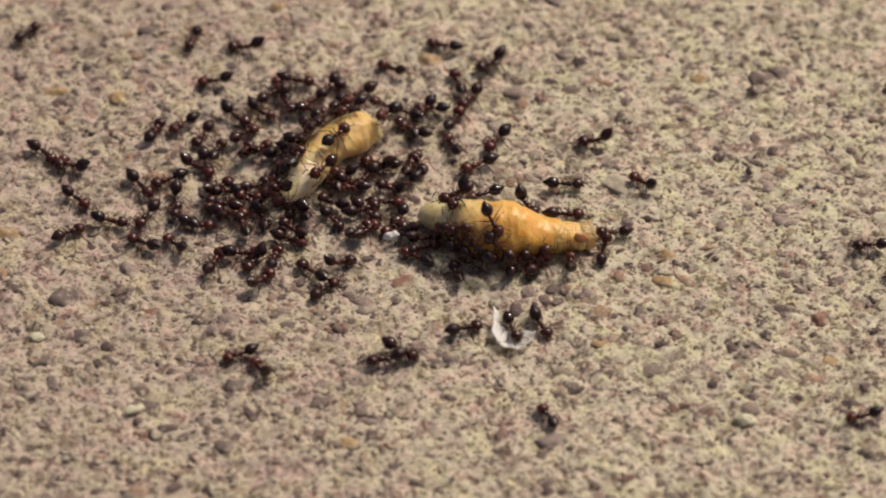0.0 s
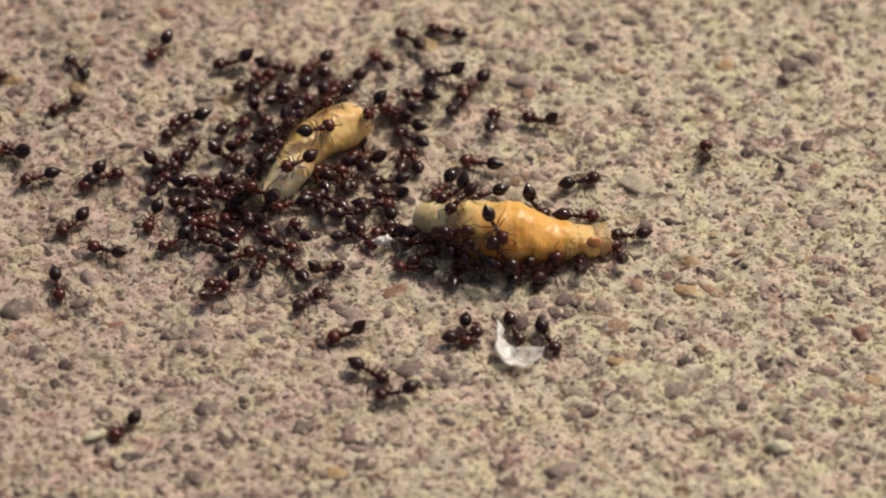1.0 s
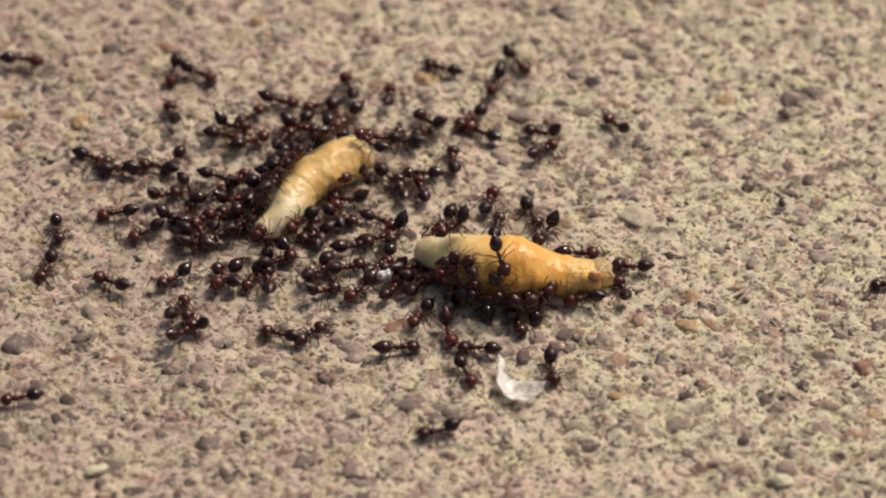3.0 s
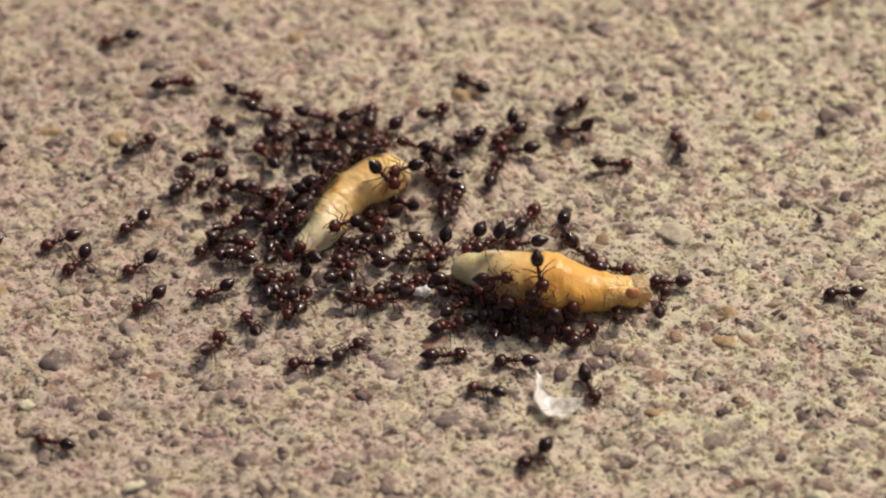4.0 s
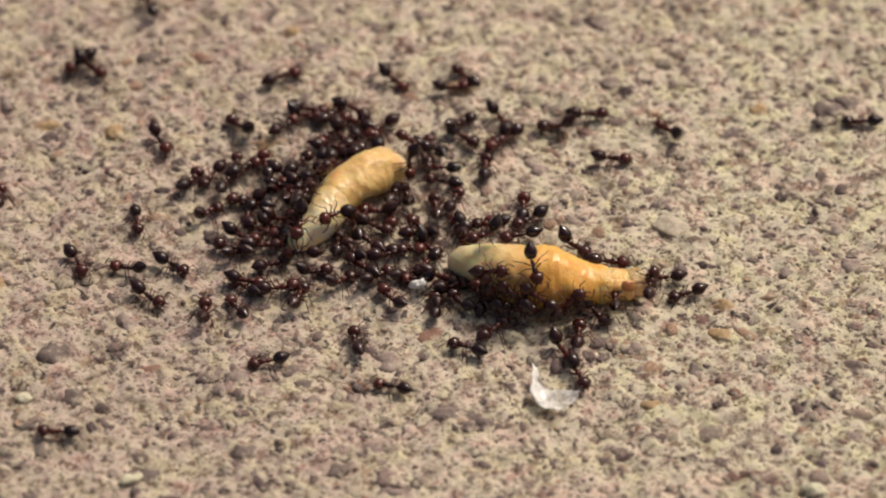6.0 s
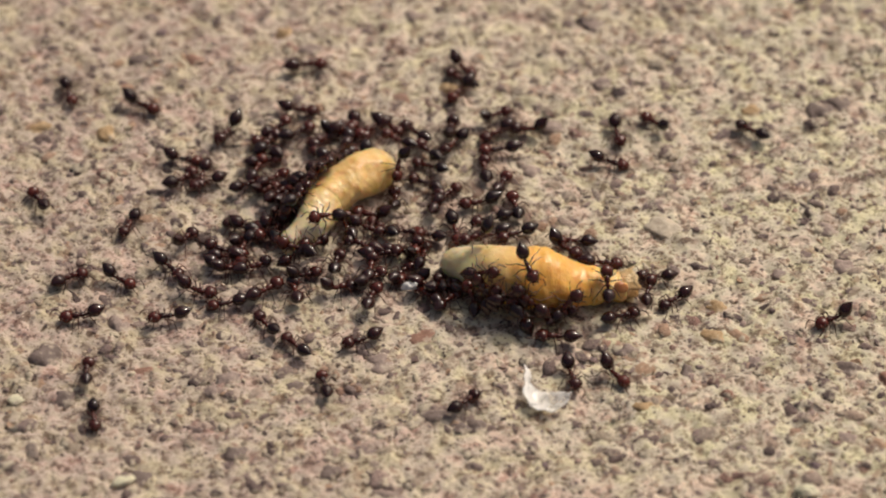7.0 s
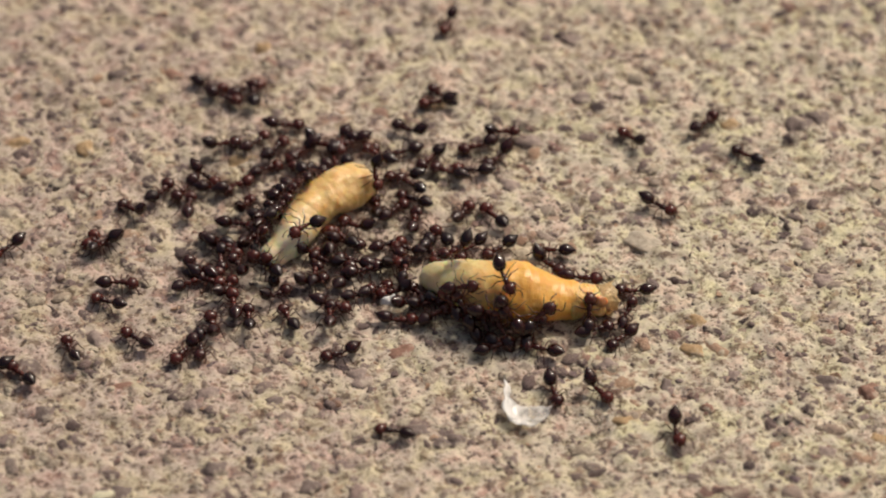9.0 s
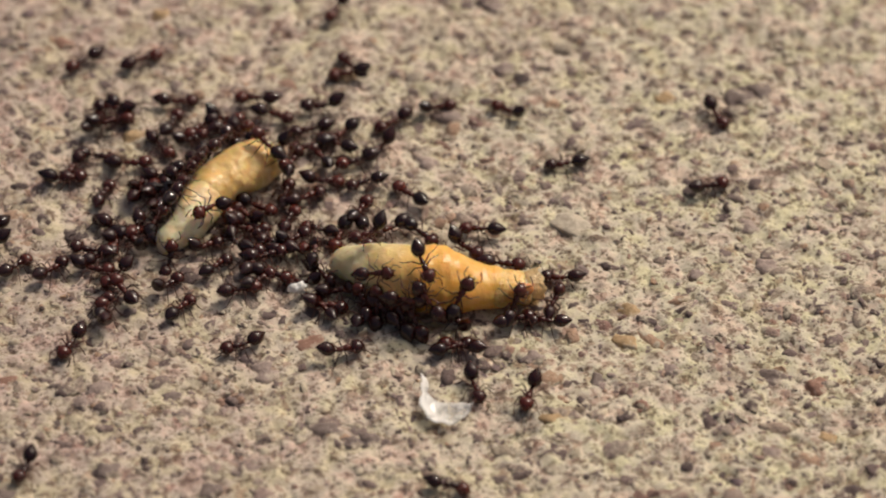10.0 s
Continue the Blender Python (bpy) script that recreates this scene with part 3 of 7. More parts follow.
build_pebble(28.86, 27.28, 0.93, 0.78, 0.47, 0.5, DARK_STONE, DARK, 81.3, 0)
build_pebble(-23.49, -9.53, 0.93, 1.29, 0.56, 0.5, GREY_STONE, GREY, 82.6, 0)
build_pebble(0.82, -10.98, 1.40, 0.84, 0.50, 0.5, RUST_STONE, RUST, 83.9, 25)


# ---- shed skin flakes ----
def flake_mesh(size, arc, seed, bowl, inner, arm=None, tall=0.86):
    """A thin, torn, bowl-shaped flake with a thickness and a ragged rim; size in mm.
    inner: where the sheet begins, as a share of the size; arm: the angles over which a narrow strip widens to the full sheet."""
    bm = bmesh.new()
    n_r, n_a = 9, 34
    layers = []
    for lift in (0.0, 0.05):
        rows = []
        for i in range(n_r):
            row = []
            for j in range(n_a):
                a = radians(arc[0] + (arc[1] - arc[0]) * j / (n_a - 1))
                edge = 1 + 0.16 * noise.noise(Vector((math.cos(a) * 2.4 + seed, math.sin(a) * 2.4, seed)))
                start = inner
                if arm:
                    k = min(1.0, max(0.0, (math.degrees(a) - arm[0]) / (arm[1] - arm[0])))
                    start = 0.74 + (inner - 0.74) * k * k * (3 - 2 * k)
                f = start + (1 - start) * i / (n_r - 1)
                r = size * f * (1 + (edge - 1) * f)
                z = bowl * size * (f ** 2.2) + 0.26 * noise.noise(Vector((math.cos(a) * f * 2.6, math.sin(a) * f * 2.6, seed * 2)))
                if arm and a < math.pi:                 # the narrow arm stands straight
                    row.append(bm.verts.new((-r * MM, r * tall * 0.8 * (math.pi - a) * MM, (z + lift) * MM)))
                    continue
                row.append(bm.verts.new((r * math.cos(a) * MM, r * tall * math.sin(a) * MM, (z + lift) * MM)))
            rows.append(row)
        layers.append(rows)
    low, top = layers
    for i in range(n_r - 1):
        for j in range(n_a - 1):
            bm.faces.new((top[i][j], top[i + 1][j], top[i + 1][j + 1], top[i][j + 1]))
            bm.faces.new((low[i][j], low[i][j + 1], low[i + 1][j + 1], low[i + 1][j]))
    for i in range(n_r - 1):
        for j in (0, n_a - 1):
            bm.faces.new((low[i][j], low[i + 1][j], top[i + 1][j], top[i][j]))
    for j in range(n_a - 1):
        for i in (0, n_r - 1):
            bm.faces.new((low[i][j], top[i][j], top[i][j + 1], low[i][j + 1]))
    bmesh.ops.recalc_face_normals(bm, faces=bm.faces)
    return bm


flake = tagged(part("skin_flake", flake_mesh(1.95, (112, 352), 2.2, 0.30, 0.05, (150, 195), 1.2), FLAKE), "glossy white curled skin flake lying on concrete", "flake")
FLAKE_AT = (11.1, -18.0, 0.42)
flake.matrix_world = pose(FLAKE_AT[0] * MM, FLAKE_AT[1] * MM, FLAKE_AT[2] * MM, 12, -4, -4)
chip = tagged(part("skin_flake", rock(5.7, 0.66, 0.42, 0.46, 3, 0.55), FLAKE), "small white crumpled skin flake beside the grub", "flake")
chip.matrix_world = pose(0.2 * MM, -6.0 * MM, 0.95 * MM, 30, 14, 30)
# the lens is focused on the middle of the patch, where this flake lies
cam.data.dof.use_dof = True
cam.data.dof.focus_object = chip
cam.data.dof.aperture_fstop = 28.0


# ---- ants ----
def ellipsoid(cx, cy, cz, sx, sy, sz, bm=None, seg=16, rings=10, shape=None):
    bm = bm or bmesh.new()
    made = bmesh.ops.create_uvsphere(bm, u_segments=seg, v_segments=rings, radius=1)["verts"]
    for v in made:
        x, y, z = v.co.z, v.co.y, -v.co.x
        if shape:
            x, y, z = shape(x, y, z)
        v.co = Vector(((cx + x * sx) * MM, (cy + y * sy) * MM, (cz + z * sz) * MM))
    bmesh.ops.recalc_face_normals(bm, faces=bm.faces)
    return bm


def limb(points, radii, sides=6):
    """A jointed limb: a tube through the points (mm)."""
    bm = bmesh.new()
    rows = []
    pts = [Vector(p) for p in points]
    for i, (p, r) in enumerate(zip(pts, radii)):
        ahead = (pts[min(i + 1, len(pts) - 1)] - pts[max(i - 1, 0)]).normalized()
        side = ahead.orthogonal().normalized()
        up = ahead.cross(side)
        rows.append([bm.verts.new((p + (side * math.cos(2 * math.pi * k / sides) + up * math.sin(2 * math.pi * k / sides)) * r) * MM) for k in range(sides)])
    for a, b in zip(rows, rows[1:]):
        for k in range(sides):
            bm.faces.new((a[k], a[(k + 1) % sides], b[(k + 1) % sides], b[k]))
    bm.faces.new(rows[0][::-1])
    bm.faces.new(rows[-1])
    bmesh.ops.recalc_face_normals(bm, faces=bm.faces)
    return bm


def heart_head(x, y, z):
    wide = 1.0 + 0.16 * (-x) - 0.10 * max(0, x)
    dent = 0.13 * math.exp(-(y / 0.35) ** 2) * max(0, -x)
    return x + dent, y * wide, z * (1 - 0.1 * max(0, x))


def drop_gaster(x, y, z):
    """Round in front, drawn out to a sharp tip behind."""
    p = max(0.0, -x)
    k = (1 - p ** 1.7) / max(1e-3, math.sqrt(1 - p * p)) if p < 0.999 else 0.0
    dent = 0.10 * math.exp(-(y / 0.3) ** 2) * max(0.0, x) ** 2
    return x - 0.22 * p ** 2 - dent, y * k, z * k * (1.0 if z > 0 else 0.92) + 0.10 * p * p


LEG_ROOTS = (("front", 0.34, 38), ("middle", 0.08, -4), ("hind", -0.16, -42))


def build_ant():
    ant = tagged(new("ant"), "small glossy dark red-brown ant", "ant", "ants swarming round the grubs")
    bm = ellipsoid(0.26, 0, 0, 0.38, 0.25, 0.25)
    ellipsoid(-0.20, 0, -0.02, 0.34, 0.18, 0.20, bm)
    for s in (-1, 1):
        ellipsoid(-0.42, 0.12 * s, 0.13, 0.12, 0.035, 0.05, bm, 6, 5)
    thorax = part("thorax", bm, CHITIN, ant)
    thorax.location = (0, 0, 0.68 * MM)
    bm = ellipsoid(-0.02, 0, 0, 0.12, 0.12, 0.12, None, 10, 7)
    ellipsoid(-0.17, 0, 0.04, 0.11, 0.13, 0.13, bm, 10, 7)
    petiole = part("petiole", bm, CHITIN, ant)
    petiole.location = (-0.50 * MM, 0, 0.66 * MM)
    gaster = part("gaster", ellipsoid(-0.66, 0, 0.04, 0.72, 0.56, 0.52, None, 20, 16, drop_gaster), GASTER, ant, "glossy black pointed abdomen")
    gaster.location = (-0.64 * MM, 0, 0.70 * MM)
    head = part("head", ellipsoid(0.42, 0, 0, 0.55, 0.55, 0.46, None, 18, 12, heart_head), CHITIN, ant)
    head.location = (0.58 * MM, 0, 0.68 * MM)
    for s in (-1, 1):
        eye = part("eye", ellipsoid(0, 0, 0, 0.10, 0.05, 0.09, None, 8, 6), GASTER, head)
        eye.location = (0.46 * MM, 0.50 * s * MM, 0.14 * MM)
        jaw = part("jaw", limb([(0, 0, 0), (0.14, 0.02 * s, -0.04), (0.22, -0.12 * s, -0.06)], (0.08, 0.06, 0.02)), LEG, head)
        jaw.location = (0.84 * MM, 0.20 * s * MM, -0.16 * MM)
        feeler = part("antenna", limb([(0, 0, 0), (0.18, 0.28 * s, 0.12), (0.28, 0.50 * s, 0.15), (0.48, 0.54 * s, 0.02), (0.72, 0.46 * s, -0.20), (0.84, 0.40 * s, -0.30)],
                                      (0.042, 0.038, 0.044, 0.038, 0.050, 0.028)), LEG, head)
        feeler.location = (0.70 * MM, 0.20 * s * MM, 0.18 * MM)
    for name, x, way in LEG_ROOTS:
        long = {"front": 0.80, "middle": 0.82, "hind": 1.0}[name]
        for s in (-1, 1):
            a = radians(90 - way) * s
            c, d = math.cos(a), math.sin(a)
            pts = [(0, 0, 0), (0.16 * c, 0.16 * d, -0.06), (0.62 * long * c, 0.62 * long * d, 0.26), (0.74 * long * c, 0.74 * long * d, 0.22),
                   (1.18 * long * c, 1.18 * long * d, -0.32), (1.36 * long * c, 1.36 * long * d, -0.47), (1.62 * long * c, 1.62 * long * d, -0.54)]
            leg = part("leg", limb(pts, (0.062, 0.060, 0.056, 0.042, 0.036, 0.026, 0.018)), LEG, ant)
            leg.location = (x * MM, 0.16 * s * MM, 0.56 * MM)
    return ant


def vary_ant(ant, raised, seed):
    """Sets how an ant holds its abdomen, head, feelers and legs."""
    rng = random.Random(seed)
    for p in ant.children:
        kind = p.name.split(".")[0]
        if kind == "gaster":
            p.rotation_euler = (0, radians(raised), radians(rng.uniform(-16, 16)))
        elif kind == "head":
            p.rotation_euler = (radians(rng.uniform(-8, 8)), radians(rng.uniform(-6, 22)), radians(rng.uniform(-22, 22)))
            for q in p.children:
                if q.name.startswith("antenna"):
                    q.rotation_euler = (radians(rng.uniform(-15, 15)), radians(rng.uniform(-25, 15)), radians(rng.uniform(-25, 25)))
        elif kind == "leg":
            p.rotation_euler = (radians(rng.uniform(-6, 6)), radians(rng.uniform(-6, 6)), radians(rng.uniform(-18, 18)))
    ant.scale = (rng.uniform(0.96, 1.10),) * 3


def stand(x, y, heading):
    """The pose of an ant at x, y (mm) with that heading (degrees), on the ground or on a grub's back."""
    z, up = 0.0, Vector((0, 0, 1))
    for axis in RESTS:
        d2 = (axis[:, 0] - x) ** 2 + (axis[:, 1] - y) ** 2
        r = axis[:, 2]
        top = np.where(d2 < r * r, 0.92 * r + np.sqrt(np.clip(r * r - d2, 0, None)), 0.0)
        i = int(top.argmax())
        if top[i] > z:
            z = float(top[i])
            up = Vector((x - axis[i, 0], y - axis[i, 1], max(0.25 * r[i], z - 0.92 * r[i]))).normalized()
    if z == 0.0:
        for axis in RESTS:                      # against a grub's flank: cling to it
            d = np.hypot(axis[:, 0] - x, axis[:, 1] - y) - axis[:, 2]
            i = int(d.argmin())
            if d[i] < 0.42:
                out = Vector((x - axis[i, 0], y - axis[i, 1], 0)).normalized()
                up = (out * 0.86 + Vector((0, 0, 0.5))).normalized()
                x, y = axis[i, 0] + out.x * axis[i, 2] * 0.98, axis[i, 1] + out.y * axis[i, 2] * 0.98
                z = 0.36 * axis[i, 2]
    if z == 0.0:
        z = float(ground_height(np.array([x]), np.array([y]))[0]) + 0.03
    else:
        x, y, z = Vector((x, y, z)) + up * 0.14
    ahead = Vector((math.cos(radians(heading)), math.sin(radians(heading)), 0))
    side = up.cross(ahead).normalized()
    ahead = side.cross(up)
    m = Matrix((ahead, side, up)).transposed().to_4x4()
    m.translation = Vector((x, y, z)) * MM
    return m


ants = [build_ant()]
ants += [copy_thing(ants[0], Matrix()) for _ in range(169 - 1)]
for i, ant in enumerate(ants):
    vary_ant(ant, (2, 10, 22, 6, 38, 12, 4, 30, 16, 52)[i * 7 % 10], i)


# ---- what moves ----
def crawl(number, rows):
    walk(ants[number], [(t, stand(x, y, h)) for t, x, y, h in rows])


def gait(walkers):
    """The legs of the walking ants swing in two tripods."""
    first = [p for p in ants[walkers[0]].children if p.name.startswith("leg")]
    for k, leg in enumerate(first):
        at, tripod = leg.location.copy(), (1 if k in (0, 3, 4) else -1)
        walk(leg, [(0.1 * s, Matrix.LocRotScale(at, Euler((radians(5 * math.cos(s * 1.6)), 0, radians(17 * tripod * math.sin(s * 1.6)))), None)) for s in range(101)])
    for number in walkers[1:]:
        for leg, like in zip([p for p in ants[number].children if p.name.startswith("leg")], first):
            leg.rotation_mode = "QUATERNION"
            leg.animation_data_create()
            leg.animation_data.action = like.animation_data.action
            leg.animation_data.action_slot = like.animation_data.action_slot


def motions():
    crawl(0, [(0, -45.45, 22.79, -5), (1.611, -42.46, 22.52, -5), (3.778, -23.04, 20.77, -5), (4.139, -19.80, 20.48, 29), (4.5, -16.57, 20.19, 64), (5, -12.94, 21.35, 33), (5.5, -12.55, 20.48, 33), (7, -8.66, 22.43, 7), (7.5, -7.97, 22.83, 7), (8, -6.00, 21.46, -68), (8.5, -12.81, 16.24, -41), (8.75, -12.42, 18.79, -6), (9, -12.03, 21.35, 28), (10, -12.09, 21.27, 28)])
    crawl(1, [(0, -39.75, 35.29, -34), (2.625, -19.86, 21.85, -34), (2.917, -18.29, 20.25, -83), (3.208, -16.71, 18.66, -131), (3.5, -15.14, 17.06, -180), (3.667, -14.51, 16.93, -122), (3.833, -13.87, 16.80, -65), (4, -13.24, 16.67, -8), (4.5, -13.90, 15.87, -8), (5, -17.99, 13.58, -8), (5.25, -20.80, 13.33, -70), (5.5, -23.60, 13.08, -132), (5.875, -22.21, 12.20, -80), (6.25, -20.82, 11.32, -28), (7, -18.84, 10.31, -6), (7.5, -17.10, 11.05, 7), (8, -15.94, 11.49, 7), (8.5, -15.49, 10.08, 7), (9, -15.31, 10.10, -38), (9.25, -15.41, 12.05, 15), (9.5, -15.51, 13.99, 68), (10, -15.76, 13.78, 68)])
    crawl(2, [(0, 16.27, 41.16, -108), (0.6333, 15.34, 38.30, -108), (3.5, 8.39, 15.94, -109), (4, 7.46, 14.66, -109), (4.5, 7.09, 14.21, -109), (5, 6.66, 14.28, -109), (5.25, 7.06, 15.24, -55), (5.5, 7.47, 16.19, -0), (6, 7.05, 15.26, -57), (6.4, 7.48, 16.06, -5), (7, 7.31, 15.97, 30), (7.5, 7.50, 16.60, 47), (8, 7.72, 16.52, 47), (8.5, 7.75, 16.61, 47), (9, 9.66, 15.63, 7), (9.5, 11.91, 14.80, 2), (10, 11.09, 15.61, 20)])
    crawl(3, [(0, 3.91, 41.51, -70), (0.9444, 4.95, 38.70, -70), (2.861, 10.96, 22.53, -70), (3.181, 11.96, 19.84, -14), (3.5, 12.84, 17.23, 43), (4, 12.94, 17.35, 42), (4.5, 13.08, 17.35, 42), (5, 13.08, 16.72, 42), (5.5, 12.88, 16.92, 63), (5.875, 14.14, 16.01, 22), (6.25, 15.41, 15.11, -18), (7, 17.48, 13.30, -79), (7.25, 17.48, 12.69, -45), (7.5, 17.47, 12.08, -10), (8, 18.37, 12.00, -10), (9, 26.96, 16.81, 51), (9.5, 32.50, 16.81, 34), (9.75, 32.70, 15.53, -16), (10, 32.90, 14.25, -67)])
    crawl(4, [(0, -1.00, 9.74, 144), (2, 1.56, 8.97, 153), (3.5, -1.37, 8.84, 208), (4, -1.03, 9.79, 144), (5, -0.76, 9.69, 144), (5.5, -0.75, 9.45, 204), (7, -1.48, 9.08, 146), (8.5, -1.45, 8.90, 146), (9, -1.38, 9.12, 146), (9.5, -1.27, 8.82, 146), (10, -2.65, 7.01, 142)])
    crawl(5, [(0, 43.30, -7.05, 173), (3.278, 40.33, -6.67, 173), (4.194, 32.14, -5.63, 173), (4.5, 29.41, -5.28, 184), (5, 25.32, -4.18, 172), (5.5, 22.14, -5.99, 180), (7, 21.41, -6.98, 212), (7.5, 20.77, -8.31, 212), (8, 20.75, -8.55, 212), (8.5, 20.17, -8.78, 212), (9, 18.65, -10.14, 217), (9.5, 19.15, -10.11, 217), (10, 18.58, -9.21, 164)])
    crawl(6, [(0, 5.79, -10.62, 100), (3.5, 5.98, -8.55, 55), (4.3, 5.79, -10.62, 100), (4.5, 5.51, -10.30, 100), (5, 3.87, -8.74, 120), (5.5, 3.56, -8.71, 120), (6.8, 2.94, -5.42, 133), (7.5, 2.89, -5.34, 133), (8, 2.50, -4.79, 133), (8.5, 2.40, -4.62, 133), (9, 2.47, -4.75, 133), (9.333, 2.35, -4.56, 188), (9.667, 2.38, -4.39, 243), (10, 2.29, -4.10, 298)])
    crawl(7, [(0, 11.38, -9.53, 70), (3.5, 10.87, -9.56, 68), (4.5, 11.30, -9.51, 70), (5, 11.49, -9.26, 70), (5.5, 11.69, -9.22, 70), (6.8, 12.28, -9.52, 43), (7, 12.18, -9.44, 43), (7.5, 12.38, -9.42, 43), (8, 12.40, -9.56, 43), (8.5, 12.48, -9.36, 43), (9, 11.60, -9.47, 74), (9.5, 12.45, -9.20, 43), (9.75, 12.29, -9.50, 78), (10, 12.13, -9.81, 113)])
    crawl(8, [(0, 2.22, -8.26, 148), (1.75, 2.54, -9.41, 197), (3.5, 2.86, -10.56, 246), (4, 2.54, -9.41, 197), (4.5, 2.22, -8.26, 148), (5.2, 0.80, -5.60, 109), (5.7, 2.20, -0.60, 57), (6.2, 7.60, 2.20, 6), (6.5, 11.00, 1.20, -23), (6.6, 11.80, 0.74, -76), (6.7, 12.60, 0.28, -129), (6.8, 13.40, -0.18, -183), (8, 13.45, -0.32, -183), (8.5, 13.39, -0.22, -183), (9, 13.29, 0.27, -183), (9.5, 13.89, 0.71, -183), (10, 13.89, 0.79, -184)])
    crawl(9, [(0, -24.33, 42.65, -97), (2.556, -24.69, 39.67, -97), (3.639, -25.85, 29.99, -97), (3.819, -26.04, 28.38, -130), (4, -26.24, 26.77, -163), (4.5, -28.71, 25.95, -147), (5, -28.17, 23.39, -100), (5.5, -29.10, 24.21, -157), (6.25, -29.08, 21.58, -116), (7, -29.05, 18.96, -76), (7.5, -26.61, 17.29, -34), (8, -20.87, 18.88, -14), (8.5, -14.74, 21.86, -24), (9, -15.15, 21.78, -24), (9.5, -15.18, 21.59, -24), (10, -13.72, 14.39, -61)])
    crawl(10, [(0, -18.76, 22.14, -107), (0.5, -20.28, 16.85, -139), (1, -26.67, 11.01, -148), (1.5, -28.32, 6.63, -123), (2, -25.89, 2.43, -99), (3.5, -27.04, -0.29, -78), (4, -23.73, 2.52, -132), (5.5, -23.19, 2.16, -75), (7, -23.19, 1.85, -112), (8, -23.68, 1.37, -136), (8.5, -23.70, 1.42, -136), (9, -23.48, 1.44, -142), (9.5, -23.47, 0.51, -136), (10, -23.25, 0.86, -136)])
    crawl(11, [(0, -16.71, 16.03, -176), (0.5, -15.35, 18.77, -176), (1, -18.98, 18.23, -122), (1.1, -19.17, 18.00, -122), (2.3, -17.14, 18.92, -64), (3.5, -15.11, 19.84, -7), (4, -14.97, 19.14, -7), (4.5, -12.27, 18.73, -15), (4.75, -12.03, 21.17, 20), (5, -11.79, 23.60, 54), (5.25, -9.33, 23.75, 102), (5.5, -6.87, 23.89, 150), (5.644, -5.44, 22.82, 206), (5.789, -4.02, 21.74, 262), (5.933, -2.59, 20.67, 318), (6.367, 0.83, 19.78, 274), (6.8, 4.25, 18.88, 231), (8, 4.22, 18.65, 231), (8.5, 2.55, 17.04, 185), (9, 3.97, 19.35, 185), (9.5, 4.01, 19.47, 185), (10, 3.97, 19.30, 185)])
    crawl(12, [(0, -13.88, 20.81, -179), (0.5, -12.72, 16.52, -165), (1, -12.74, 16.34, -165), (1.5, -12.99, 16.47, -165), (2, -17.36, 13.32, -171), (2.75, -17.76, 14.12, -228), (3.5, -18.16, 14.93, -285), (4, -16.80, 14.81, -233), (4.5, -15.45, 14.68, -181), (5.75, -15.07, 14.36, -245), (6.375, -15.22, 14.09, -184), (7, -15.37, 13.83, -122), (7.167, -14.86, 13.91, -64), (7.333, -14.34, 13.99, -7), (7.5, -13.82, 14.07, 51), (8, -13.64, 13.75, 51), (8.5, -13.53, 13.88, 51), (9, -13.97, 13.80, 22), (9.5, -15.21, 13.47, 51), (10, -14.62, 13.59, 26)])
    crawl(13, [(0, -8.73, 15.77, -9), (0.5, -8.89, 15.96, -13), (1.5, -8.90, 15.80, -13), (2, -8.81, 16.06, -21), (3.5, -8.70, 15.95, -13), (4, -8.90, 16.10, -15), (4.5, -8.98, 15.98, -15), (5.5, -8.94, 16.05, -12), (7, -9.21, 16.38, -10), (7.5, -8.90, 16.26, -1), (9, -8.64, 16.27, -1), (9.5, -9.10, 16.41, -1), (10, -9.16, 15.89, 3)])
    crawl(14, [(0, -14.45, 10.84, -43), (0.25, -15.20, 10.34, -100), (0.5, -15.95, 9.85, -156), (1, -16.40, 9.36, -156), (1.5, -17.04, 8.49, -156), (2, -16.86, 8.37, -155), (2.8, -18.44, 8.22, -202), (3.5, -19.64, 7.37, -185), (3.75, -19.68, 7.50, -239), (4, -19.72, 7.62, -294), (5, -19.38, 7.57, -294), (5.5, -18.80, 7.43, -293), (7, -18.88, 7.86, -314), (7.5, -19.14, 8.27, -302), (8, -19.13, 8.37, -302), (8.5, -19.09, 8.18, -302), (9, -18.92, 8.14, -302), (9.5, -19.53, 8.32, -302), (10, -17.67, 7.05, -352)])
    crawl(15, [(0, -13.61, 8.65, 41), (0.5, -12.46, 9.00, 36), (1, -12.44, 8.66, 36), (1.5, -12.68, 8.78, 36), (2, -12.60, 9.23, 37), (2.85, -13.15, 10.69, -19), (3.5, -12.60, 13.65, 29), (3.75, -12.45, 13.26, -23), (4, -12.30, 12.88, -74), (4.5, -11.67, 13.55, -74), (5, -10.88, 10.79, -74), (5.25, -11.25, 10.14, -109), (5.5, -11.62, 9.49, -145), (5.825, -11.28, 8.33, -88), (6.15, -10.94, 7.18, -31), (6.575, -10.88, 6.44, 7), (7, -10.82, 5.70, 45), (7.5, -11.64, 4.35, 15), (8.5, -12.08, 4.69, 15), (9, -12.35, 3.92, -7), (9.5, -11.55, 4.74, 15), (10, -11.70, 5.36, 46)])
